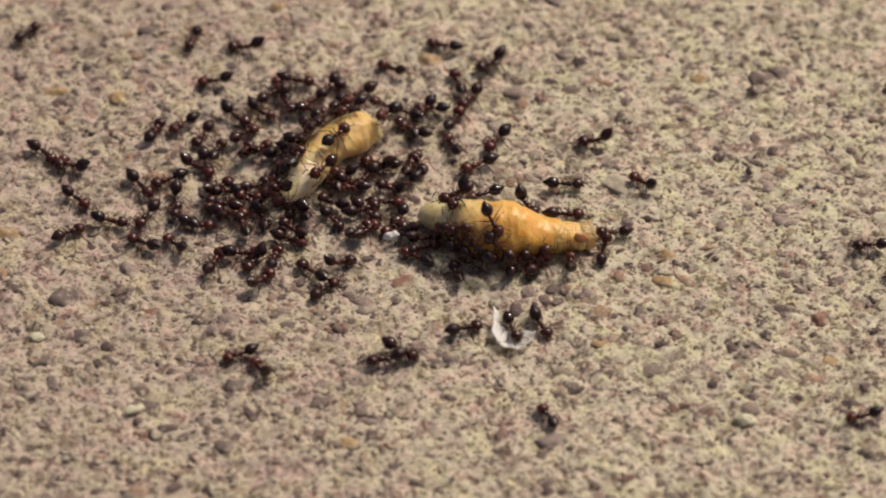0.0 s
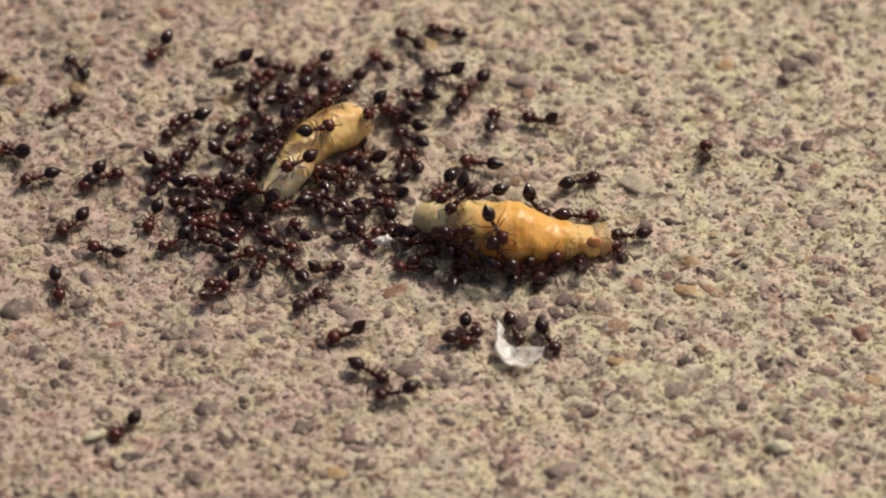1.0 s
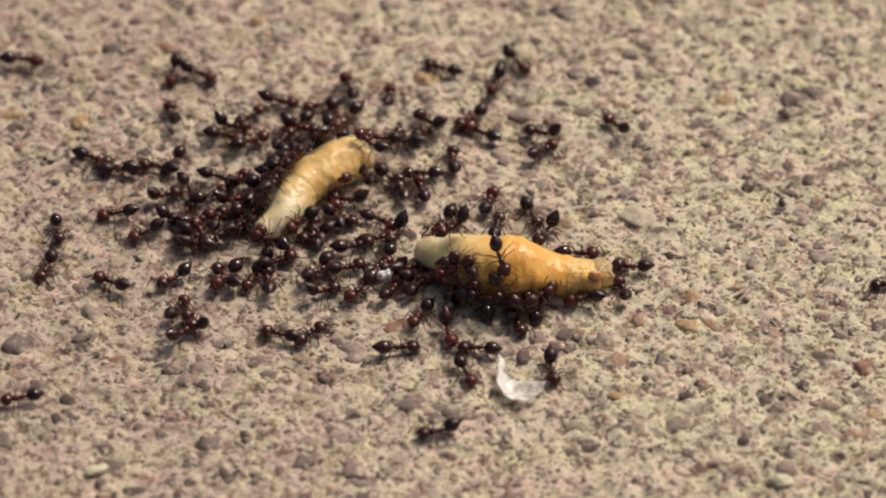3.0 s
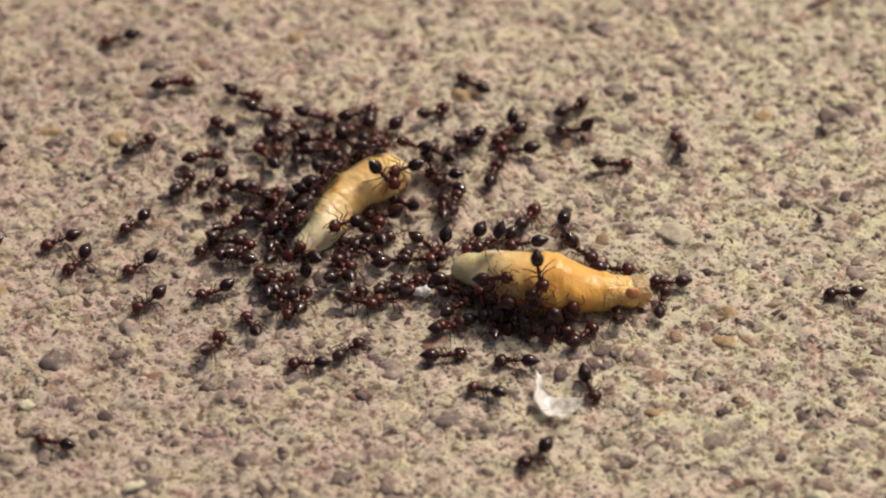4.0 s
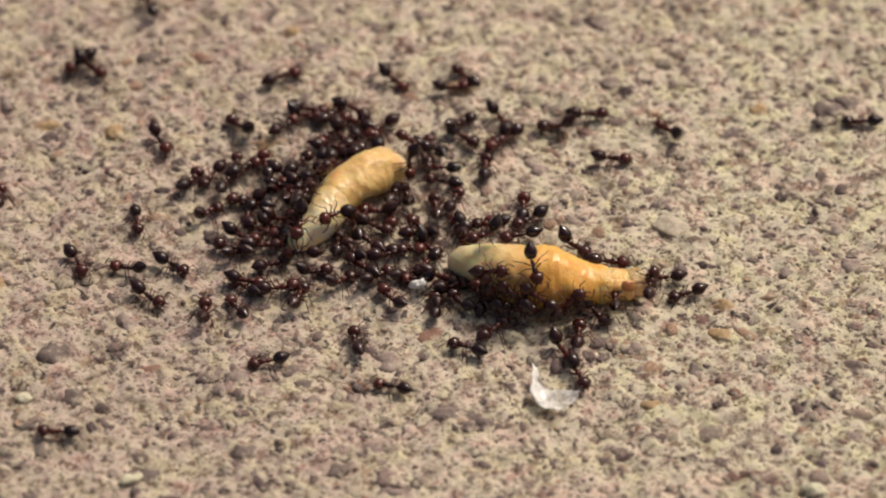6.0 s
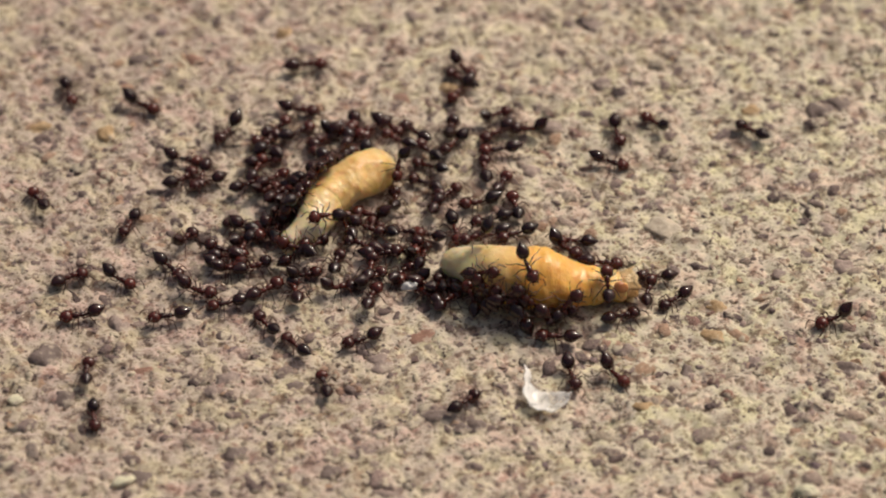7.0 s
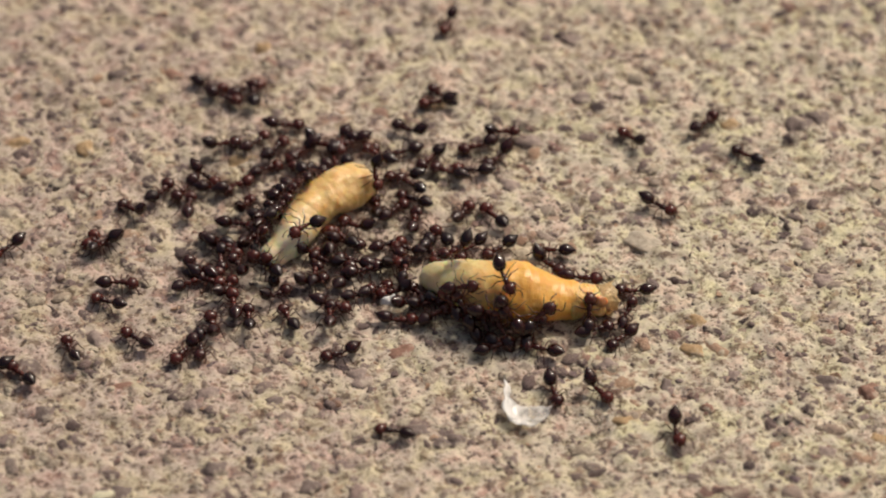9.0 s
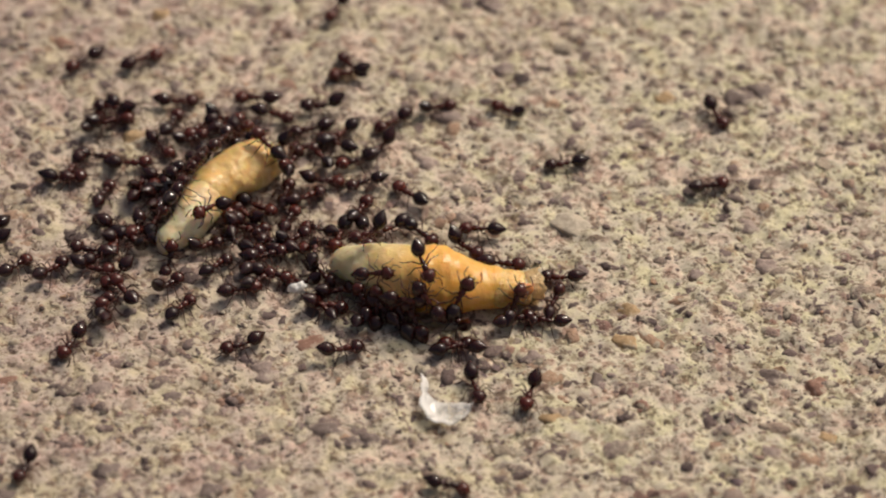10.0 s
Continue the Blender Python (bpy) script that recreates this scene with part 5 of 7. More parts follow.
    crawl(47, [(0, 18.88, 7.22, 187), (0.5, 15.14, 7.66, 138), (1, 13.13, 9.16, 158), (1.5, 12.97, 9.16, 158), (2, 13.48, 8.86, 160), (3.5, 13.12, 13.85, 169), (4, 12.92, 14.47, 178), (5, 12.91, 13.84, 178), (5.5, 11.74, 14.61, 178), (5.7, 11.86, 14.35, 178), (7, 10.02, 14.02, 176), (7.5, 9.74, 13.69, 206), (8, 10.11, 13.27, 206), (8.5, 9.69, 12.91, 206), (9, 9.12, 12.16, 225), (9.5, 7.95, 12.02, 206), (10, 6.37, 10.44, 223)])
    crawl(48, [(0, 1.99, 8.95, 150), (1, 1.91, 8.94, 150), (1.5, 2.04, 8.95, 150), (2, 4.94, 8.53, 150), (2.75, 5.55, 8.78, 113), (3.5, 6.16, 9.04, 75), (5.5, 5.48, 9.27, 85), (7, 6.26, 9.06, 95), (7.5, 5.43, 8.68, 146), (8.5, 5.24, 8.91, 146), (9, 4.82, 10.37, 153), (9.5, 2.90, 11.86, 151), (10, 2.87, 10.96, 152)])
    crawl(49, [(0, 1.47, 9.27, 129), (0.5, 2.21, 7.29, 148), (1, 2.30, 7.19, 148), (1.5, 2.36, 7.41, 148), (2, 4.03, 6.93, 149), (3.5, 2.49, 7.07, 191), (4, 2.31, 7.74, 142), (5, 1.95, 7.72, 142), (5.5, 2.27, 7.30, 170), (7, 1.17, 7.28, 151), (7.5, 3.75, 6.77, 176), (9, 1.96, 7.08, 156), (9.5, 3.76, 6.77, 176), (10, 5.12, 6.29, 203)])
    crawl(50, [(0, 2.57, 4.59, 106), (1, 2.59, 4.49, 106), (1.5, 3.22, 4.71, 106), (2, 3.44, 4.31, 106), (2.2, 3.10, 4.52, 106), (3.5, 3.06, 5.29, 97), (4, 2.76, 5.33, 81), (5, 2.76, 5.41, 81), (5.5, 2.84, 4.63, 83), (6.8, 3.34, 5.78, 49), (7, 3.18, 5.85, 49), (7.5, 2.73, 5.66, 49), (8, 2.51, 5.55, 49), (9, 0.51, 5.84, 49), (9.5, 0.57, 5.73, 49), (9.6, -0.33, 6.46, 102), (10, -0.81, 5.41, 81)])
    crawl(51, [(0, -4.76, 2.60, -159), (0.5, -4.84, 2.42, -159), (1, -3.92, 3.23, -159), (1.25, -4.30, 5.37, -193), (1.5, -4.47, 8.03, -227), (2, -3.71, 6.83, -227), (3.5, -1.16, 5.47, -251), (4, -1.47, 5.21, -220), (4.5, -1.47, 5.42, -220), (5, -1.77, 5.08, -220), (5.5, -0.80, 5.53, -242), (7, -1.18, 5.15, -270), (8, -0.32, 6.44, -279), (8.5, -0.46, 6.37, -279), (9, -1.04, 5.99, -264), (9.5, -1.21, 7.45, -279), (10, -0.96, 7.42, -279)])
    crawl(52, [(0, -1.33, 4.24, 157), (1, -1.44, 4.35, 157), (1.4, -1.27, 4.36, 157), (3.5, -3.36, 3.42, 165), (4, -3.31, 3.51, 165), (5.5, -3.49, 3.34, 167), (7, -3.33, 2.92, 163), (7.5, -3.46, 3.52, 161), (8, -3.54, 3.41, 161), (8.5, -3.45, 3.52, 161), (9, -2.87, 3.37, 147), (9.5, -3.65, 3.56, 161), (10, -3.88, 2.56, 129)])
    crawl(53, [(0, -2.35, 2.20, -126), (1, -2.31, 2.22, -126), (1.1, -2.21, 2.00, -126), (2, -1.50, 5.23, -84), (2.3, -1.00, 4.96, -70), (3.5, 1.19, 7.61, -51), (4.5, -0.25, 9.07, -13), (5, 0.95, 9.19, -13), (5.5, 1.19, 9.44, -18), (5.933, 0.54, 10.18, -65), (6.367, 0.34, 11.39, -116), (6.683, 0.35, 12.50, -173), (7, 0.36, 13.60, -231), (8.5, 0.88, 12.48, -168), (9, 0.92, 12.74, -167), (10, 0.94, 12.55, -168)])
    crawl(54, [(0, -6.79, 1.14, -133), (0.5, -7.92, 2.21, -150), (1, -7.29, 1.02, -150), (2, -7.43, 0.67, -137), (2.75, -8.87, 3.12, -189), (3.5, -10.89, 3.71, -241), (5, -10.30, 4.33, -241), (5.5, -10.21, 4.37, -241), (6.25, -10.77, 6.02, -282), (7, -11.33, 7.67, -323), (7.5, -10.30, 6.20, -298), (8, -10.41, 5.98, -298), (9, -9.56, 5.60, -323), (10, -9.34, 6.50, -297)])
    crawl(55, [(0, -3.73, 0.80, 182), (0.4, -3.57, 1.36, 142), (0.8, -3.42, 1.91, 102), (1, -3.11, 1.75, 102), (1.2, -1.85, 0.69, 102), (3.5, 1.49, -8.71, 44), (4, 2.37, -9.83, 29), (4.5, 1.81, -9.53, 29), (4.7, 1.70, -10.03, 29), (5.85, 1.53, -8.27, 82), (7, 1.36, -6.50, 135), (7.25, 0.95, -6.66, 75), (7.5, 0.55, -6.82, 15), (8, 0.82, -7.06, 15), (8.5, 1.40, -7.78, 15), (9, 0.84, -7.80, -1), (9.5, 1.44, -7.78, 15), (9.75, 1.72, -7.72, 69), (10, 2.00, -7.65, 124)])
    crawl(56, [(0, 1.29, 1.57, 208), (0.8, 1.29, 1.57, 208), (1, 0.43, 1.64, 174), (1.1, 0.24, 1.43, 174), (3.3, 6.18, 0.56, 207), (3.5, 6.40, 0.45, 207), (4.5, 6.45, 0.42, 207), (5, 6.22, 0.16, 207), (5.5, 5.63, 2.12, 171), (7, 6.51, 0.48, 189), (7.5, 6.51, 0.84, 188), (8, 6.66, 0.72, 188), (8.5, 6.68, 0.82, 188), (9, 6.58, 0.77, 207), (9.5, 7.12, 1.48, 188), (10, 7.00, 0.74, 203)])
    crawl(57, [(0, 0.03, 0.81, 151), (1, 0.68, -0.24, 166), (1.5, 0.60, -0.13, 166), (2, 0.61, -0.21, 166), (2.2, 0.41, 0.21, 166), (2.75, 0.86, -0.19, 214), (3.3, 1.30, -0.58, 263), (3.5, 1.67, -0.48, 263), (4, 1.79, -0.40, 263), (4.5, 1.50, -0.40, 263), (5, 1.20, -0.64, 263), (5.5, 1.10, -0.69, 263), (5.7, 1.01, -0.94, 263), (6.067, 0.87, -1.08, 320), (6.433, 0.74, -1.21, 378), (6.8, 0.61, -1.34, 435), (7, 0.38, -1.26, 435), (7.5, 0.72, -1.12, 435), (8, 0.71, -1.15, 435), (10, -0.22, -0.20, 397)])
    crawl(58, [(0, -2.16, -2.48, 311), (0.1667, -2.46, -2.22, 251), (0.3333, -2.76, -1.97, 192), (0.5, -3.06, -1.71, 132), (1, -4.28, -0.97, 132), (1.333, -4.24, -0.95, 74), (1.667, -4.19, -0.92, 15), (2, -4.15, -0.90, -43), (2.433, -4.69, -0.58, 17), (2.867, -5.24, -0.27, 76), (3.3, -5.78, 0.05, 136), (3.5, -5.42, 0.04, 136), (4, -4.58, -0.83, 136), (4.5, -4.31, -0.52, 136), (5, -4.18, -0.53, 136), (5.5, -4.17, -0.44, 124), (7, -4.08, -0.81, 148), (7.5, -2.98, -1.05, 148), (8.5, -3.04, -1.17, 148), (9, -3.08, -0.92, 157), (9.5, -2.01, -0.43, 148), (10, -1.70, -0.63, 148)])
    crawl(59, [(0, -5.25, -3.63, -49), (0.3333, -5.25, -2.91, 3), (0.6667, -5.26, -2.19, 55), (1, -5.26, -1.47, 108), (3.5, -6.02, -0.68, 104), (4, -6.33, -0.39, 104), (4.5, -6.40, -0.51, 104), (5, -6.42, -0.39, 104), (5.5, -6.26, -0.44, 113), (6.25, -7.02, -0.60, 75), (7, -8.21, -1.02, 37), (7.35, -7.19, -1.02, 70), (7.7, -6.60, -1.28, 104), (8, -6.64, -2.33, 104), (8.5, -6.68, -2.10, 104), (9, -6.09, -2.47, 85), (10, -5.98, -3.21, 52)])
    crawl(60, [(0, 1.02, -3.39, -91), (1, 0.61, -3.48, -91), (2, 0.89, -3.45, -91), (2.2, 0.62, -3.03, -91), (3.3, 0.16, -3.92, -106), (3.5, 0.52, -3.93, -106), (4, 0.57, -3.84, -106), (4.5, 0.49, -4.06, -106), (5, -0.21, -3.21, -65), (5.5, -0.91, -2.36, -24), (5.711, -0.25, -2.67, -68), (5.922, 0.41, -2.98, -113), (6.133, 1.07, -3.28, -158), (6.567, 1.50, -2.81, -210), (7, 1.93, -2.33, -263), (7.5, 1.84, -2.30, -263), (10, 2.08, -2.52, -263)])
    crawl(61, [(0, -2.15, -4.97, 55), (0.45, -2.04, -5.01, -6), (0.9, -1.92, -5.06, -68), (1, -1.59, -5.23, -45), (1.5, -1.45, -7.54, -72), (1.7, -1.43, -7.57, -72), (3, -1.98, -7.57, -134), (3.5, -2.41, -5.14, -132), (3.9, -2.47, -6.35, -164), (4.3, -2.53, -7.57, -197), (4.5, -2.53, -7.65, -197), (4.9, -2.96, -7.82, -197), (5.85, 2.30, -0.18, -243), (6.8, 7.55, 7.47, -288), (7, 7.74, 7.09, -288), (7.5, 7.15, 7.34, -288), (8, 6.86, 6.91, -288), (8.5, 7.18, 7.33, -288), (9, 6.18, 5.28, -296), (9.5, 4.50, 5.09, -288), (9.75, 3.34, 5.86, -324), (10, 2.19, 6.63, -360)])
    crawl(62, [(0, 1.04, -4.25, 133), (0.5, 1.23, -4.45, 133), (1, 1.20, -4.40, 133), (1.5, 0.83, -4.07, 133), (2, 0.70, -3.63, 133), (2.5, 1.45, -4.14, 80), (3, 2.20, -4.65, 28), (3.5, 2.62, -4.97, -24), (4, 2.77, -5.20, -24), (4.5, 2.47, -4.76, -24), (5, 2.42, -4.67, -24), (5.4, 2.35, -4.55, -24), (6.8, 1.73, -5.41, -2), (7.5, 1.77, -5.82, -2), (8, 1.97, -6.07, -2), (8.5, 1.99, -6.58, -2), (9, 1.77, -5.77, 22), (9.5, 1.86, -6.54, -2), (9.9, 2.29, -7.51, -2), (10, 2.29, -7.51, -2)])
    crawl(63, [(0, 9.73, 7.34, -126), (0.5, 4.95, 1.09, -116), (2, 4.98, 1.18, -127), (3.5, 4.67, 0.72, -112), (4, 4.28, 0.67, -114), (4.5, 4.13, 0.55, -114), (5, 3.26, -0.12, -114), (5.5, 3.70, 0.41, -77), (7, 3.76, 1.31, -77), (7.5, 3.66, 0.69, -77), (8, 3.73, 0.25, -77), (8.5, 3.82, 0.36, -77), (9, 3.60, 0.43, -77), (10, 3.23, 0.43, -109)])
    crawl(64, [(0, 6.39, -5.45, -139), (1, 6.52, -5.75, -153), (1.5, 6.58, -5.54, -153), (2, 6.53, -5.62, -153), (2.65, 6.86, -7.41, -207), (3.075, 6.79, -7.65, -256), (3.5, 7.30, -8.40, -305), (4.5, 7.27, -8.49, -261), (5.5, 6.86, -8.50, -261), (7, 6.35, -7.81, -295), (7.75, 5.87, -7.84, -257), (8.5, 5.89, -8.25, -219), (9, 6.70, -8.40, -271), (9.5, 5.89, -8.30, -219), (10, 6.63, -8.19, -243)])
    crawl(65, [(0, 8.35, -0.15, -163), (0.5, 8.31, -0.01, -163), (1, 8.41, -0.19, -163), (1.5, 8.33, -0.08, -163), (2, 8.41, -0.16, -163), (2.5, 8.87, 0.07, -221), (3, 9.33, 0.31, -279), (3.5, 9.78, 0.54, -337), (3.667, 9.32, 0.36, -284), (3.833, 8.85, 0.19, -230), (4, 8.38, 0.01, -176), (5.5, 8.27, 0.01, -176), (6.8, 8.49, 0.50, -160), (7, 8.61, 0.47, -160), (7.5, 8.45, 0.71, -160), (8, 8.61, 0.48, -160), (8.5, 8.69, 0.47, -160), (9, 8.91, 0.41, -143), (9.5, 8.69, 0.63, -160), (9.75, 9.13, 0.44, -101), (10, 9.57, 0.25, -42)])
    crawl(66, [(0, 9.26, -8.21, -70), (0.5, 9.35, -7.98, -70), (1, 9.23, -8.32, -70), (1.5, 9.29, -8.12, -70), (3.5, 9.57, -8.21, -80), (4, 9.63, -8.17, -82), (5.5, 9.39, -8.14, -82), (7, 9.61, -8.04, -72), (8, 9.41, -8.04, -73), (9, 9.38, -7.86, -70), (9.5, 9.56, -7.83, -73), (10, 9.54, -7.93, -73)])
    crawl(67, [(0, 12.44, -1.56, -53), (1, 12.60, -1.71, -53), (2, 12.60, -1.58, -53), (2.75, 13.04, -0.95, -100), (3.5, 13.49, -0.33, -147), (3.75, 13.32, -0.80, -90), (4, 13.15, -1.26, -34), (4.5, 12.94, -1.05, -34), (5, 13.06, -1.33, -34), (7, 12.80, -1.33, -34), (8, 12.94, -1.53, -34), (8.5, 13.03, -1.44, -34), (9, 13.13, -1.59, -34), (9.5, 12.91, -1.42, -34), (10, 12.85, -1.44, -34)])
    crawl(68, [(0, 16.02, -2.96, -3), (2, 16.14, -3.00, -3), (3.5, 15.96, -3.27, -1), (4.5, 15.83, -3.03, -7), (5.5, 15.80, -3.15, -7), (6.8, 15.88, -2.97, -8), (7, 15.91, -3.11, -8), (7.5, 15.90, -3.09, -8), (8, 15.85, -3.32, -8), (8.5, 15.86, -3.12, -8), (9, 15.90, -3.16, -8), (9.5, 15.71, -3.00, -8), (10, 15.74, -3.15, -8)])
    crawl(69, [(0, 16.11, 1.21, -2), (0.5, 17.01, 1.39, 18), (1, 16.45, 1.50, 18), (1.5, 16.79, 1.18, 18), (2, 16.06, 1.67, 44), (2.325, 15.05, 1.55, 5), (2.65, 14.04, 1.44, -35), (3.3, 11.35, 1.69, -88), (3.5, 11.86, 1.68, -88), (4, 11.91, 1.88, -88), (4.5, 12.12, 1.66, -88), (5, 12.61, 1.38, -88), (5.25, 11.40, 1.88, -147), (5.5, 10.20, 2.39, -206), (5.925, 9.26, 2.14, -157), (6.35, 8.33, 1.90, -108), (7, 6.53, 2.30, -166), (7.25, 6.42, 2.03, -113), (7.5, 6.30, 1.75, -60), (8, 6.15, 1.20, -60), (8.5, 5.81, 0.99, -60), (9, 5.42, 0.67, -64), (9.5, 5.63, 0.90, -60), (10, 5.27, 0.43, -81)])
    crawl(70, [(0, 20.08, -4.97, 180), (0.5, 20.02, -4.74, 180), (1, 20.05, -4.82, 180), (3.5, 20.08, -4.38, 168), (4.5, 20.10, -4.47, 181), (5.5, 20.11, -4.65, 182), (6.8, 19.95, -4.59, 176), (7, 19.92, -4.42, 176), (8, 19.94, -4.62, 176), (8.5, 19.87, -4.44, 176), (10, 19.82, -4.44, 176)])
    crawl(71, [(0, 19.09, -7.20, 101), (1, 19.24, -7.10, 101), (1.5, 19.78, -7.42, 101), (2, 19.51, -7.20, 101), (3.5, 19.40, -7.20, 99), (4, 19.28, -6.94, 90), (4.5, 18.79, -7.05, 90), (5, 18.41, -6.93, 90), (5.5, 18.35, -6.88, 90), (8, 19.08, -6.65, 84), (8.5, 19.00, -6.87, 84), (9, 18.88, -6.90, 84), (10, 18.96, -7.00, 86)])
    crawl(72, [(0, 16.22, -9.48, 94), (0.5, 16.22, -9.09, 94), (1, 16.02, -8.79, 94), (1.5, 16.09, -8.68, 94), (2, 16.10, -8.35, 94), (2.5, 16.01, -8.30, 154), (3, 15.91, -8.26, 214), (3.5, 15.82, -8.22, 274), (3.667, 15.87, -8.36, 214), (3.833, 15.93, -8.50, 155), (4, 15.98, -8.64, 95), (4.5, 16.00, -8.22, 95), (5, 15.90, -8.20, 95), (5.5, 15.89, -8.67, 95), (6.8, 15.92, -7.56, 101), (7, 15.81, -7.59, 101), (8, 16.07, -8.85, 101), (8.5, 16.02, -8.34, 101), (9.5, 15.97, -7.84, 101), (10, 16.01, -8.04, 101)])
    crawl(73, [(0, 13.46, -9.43, 56), (0.5, 13.44, -9.27, 56), (1, 13.45, -9.32, 56), (1.5, 13.51, -9.12, 56), (2, 13.44, -9.40, 56), (2.2, 13.18, -8.79, 56), (3.5, 12.66, -9.76, 52), (4, 13.17, -10.90, 52), (4.5, 13.43, -11.31, 52), (5.5, 13.35, -11.57, 64), (6.25, 12.57, -11.67, 113), (6.8, 11.69, -11.86, 173), (7.5, 11.71, -11.76, 173), (8, 12.01, -11.91, 173), (9, 12.11, -11.52, 160), (9.5, 11.97, -11.91, 173), (10, 12.05, -12.18, 167)])
    crawl(74, [(0, -9.01, -6.03, -22), (0.6, -9.01, -6.03, -22), (1, -8.22, -6.23, -22), (1.2, -6.75, -5.79, -1), (2, -6.42, -5.02, 43), (3.5, -4.82, -5.82, 26), (4, -4.99, -7.03, -12), (4.5, -4.22, -7.56, -12), (4.9, -4.01, -7.52, -12), (5.1, -3.36, -7.51, 39), (5.3, -2.71, -7.50, 89), (5.5, -2.06, -7.49, 140), (6.667, -2.88, -7.13, 87), (7.833, -3.69, -6.77, 33), (9, -4.51, -6.41, -20), (10, -4.15, -5.90, 18)])
    crawl(75, [(0, -7.17, -10.15, 135), (0.5, -7.11, -9.00, 120), (1, -7.17, -9.04, 120), (1.5, -5.87, -8.22, 120), (1.7, -5.58, -7.63, 120), (1.8, -5.28, -7.52, 75), (1.9, -4.98, -7.41, 30), (2, -4.68, -7.30, -15), (2.5, -5.08, -6.30, -70), (3, -5.47, -5.29, -125), (3.5, -5.87, -4.28, -180), (3.75, -6.10, -3.71, -214), (4, -6.33, -3.14, -248), (4.5, -6.20, -3.14, -248), (5, -6.36, -3.13, -248), (5.5, -5.42, -3.55, -216), (6.55, -3.99, -3.57, -255), (7.6, -2.56, -3.59, -293), (8, -3.22, -2.93, -293), (8.5, -3.48, -3.01, -293), (9, -3.55, -2.72, -293), (9.5, -3.40, -3.19, -293), (10, -3.24, -2.77, -293)])
    crawl(76, [(0, -13.28, -8.06, 6), (0.7, -13.28, -8.06, 6), (1, -11.72, -7.67, 30), (1.3, -10.47, -5.35, 49), (3.5, -7.61, -3.94, 30), (4, -6.53, -3.72, 50), (4.5, -7.53, -3.21, 50), (5.333, -3.15, -0.61, 98), (6.167, 1.24, 2.00, 146), (7, 5.62, 4.60, 194), (7.15, 5.48, 4.36, 130), (7.3, 5.34, 4.12, 66), (7.5, 5.18, 3.74, 66), (8, 4.97, 3.41, 66), (8.5, 5.20, 3.73, 66), (9, 3.45, 2.08, 69), (10, 4.90, 3.22, 66)])
    crawl(77, [(0, -12.34, -8.95, -130), (1, -12.99, -10.56, -166), (1.5, -15.08, -13.91, -134), (2, -18.05, -15.40, -160), (2.675, -16.14, -12.78, -209), (3.35, -14.24, -10.15, -259), (4.5, -9.67, -5.20, -321), (5.5, -8.42, -4.23, -350), (10, -9.67, -5.20, -321)])
    crawl(78, [(0, -10.48, -8.32, 71), (0.8, -10.48, -8.32, 71), (1, -9.97, -8.79, 71), (2.2, -8.95, -11.21, 121), (3.5, -8.39, -13.44, 166), (4, -9.28, -14.07, 172), (4.5, -12.99, -13.54, 175), (5, -13.65, -13.30, 175), (5.5, -14.43, -15.81, 226), (6.15, -11.43, -14.32, 174), (7, -9.36, -12.53, 125), (7.5, -9.36, -8.06, 180), (8, -8.97, -8.10, 180), (8.5, -8.95, -8.18, 180), (8.75, -8.62, -7.85, 144), (9, -8.29, -7.52, 109), (10, -8.58, -7.70, 48)])
    crawl(79, [(0, -11.69, -3.07, -256), (0.1667, -11.47, -3.56, -209), (0.3333, -11.26, -4.06, -161), (0.5, -11.05, -4.56, -114), (1, -11.58, -4.53, -114), (1.3, -11.22, -4.53, -114), (4.2, -10.70, -7.67, -86), (4.35, -10.74, -7.84, -51), (4.5, -10.77, -8.01, -17), (5, -11.95, -7.04, -17), (5.5, -13.78, -6.29, -17), (5.7, -13.80, -6.33, -17), (6.8, -14.60, -1.95, 12), (7, -14.74, -1.97, 12), (8, -14.66, -2.28, 12), (8.5, -14.69, -2.24, 12), (9, -14.94, -2.36, 12), (9.5, -14.78, -2.52, 12), (10, -14.75, -1.91, 44)])
    crawl(80, [(0, -9.85, -1.79, 107), (1, -9.68, -1.78, 93), (1.3, -9.48, -1.74, 93), (2, -9.88, -1.80, 98), (4, -9.76, -1.79, 103), (4.5, -9.79, -1.80, 103), (5, -9.81, -1.77, 103), (5.25, -9.88, -1.82, 166), (5.5, -9.84, -2.26, 229), (6, -9.81, -1.82, 180), (6.5, -9.43, -2.18, 131), (7, -9.49, -1.74, 82), (7.5, -10.04, -1.78, 106), (8, -10.01, -1.83, 106), (9, -9.80, -1.81, 102), (9.5, -10.02, -1.84, 106), (10, -9.62, -2.25, 91)])
    crawl(81, [(0, -10.21, -1.24, 188), (0.5, -10.38, -1.27, 188), (1, -12.86, -0.84, 152), (1.5, -12.82, -0.30, 152), (1.75, -12.31, -0.51, 98), (2, -12.43, -0.79, 45), (3.5, -12.32, -0.11, 63), (4.5, -11.70, -2.00, 94), (4.6, -11.58, -2.03, 94), (5.05, -11.88, -1.75, 52), (5.5, -12.18, -1.46, 10), (7, -13.52, 0.43, 45), (7.25, -13.57, 0.75, 107), (7.5, -13.62, 1.08, 169), (8, -13.73, 0.84, 169), (8.333, -13.68, 0.91, 229), (8.667, -13.62, 0.97, 288), (9, -13.57, 1.04, 347), (10, -13.10, 0.33, 390)])
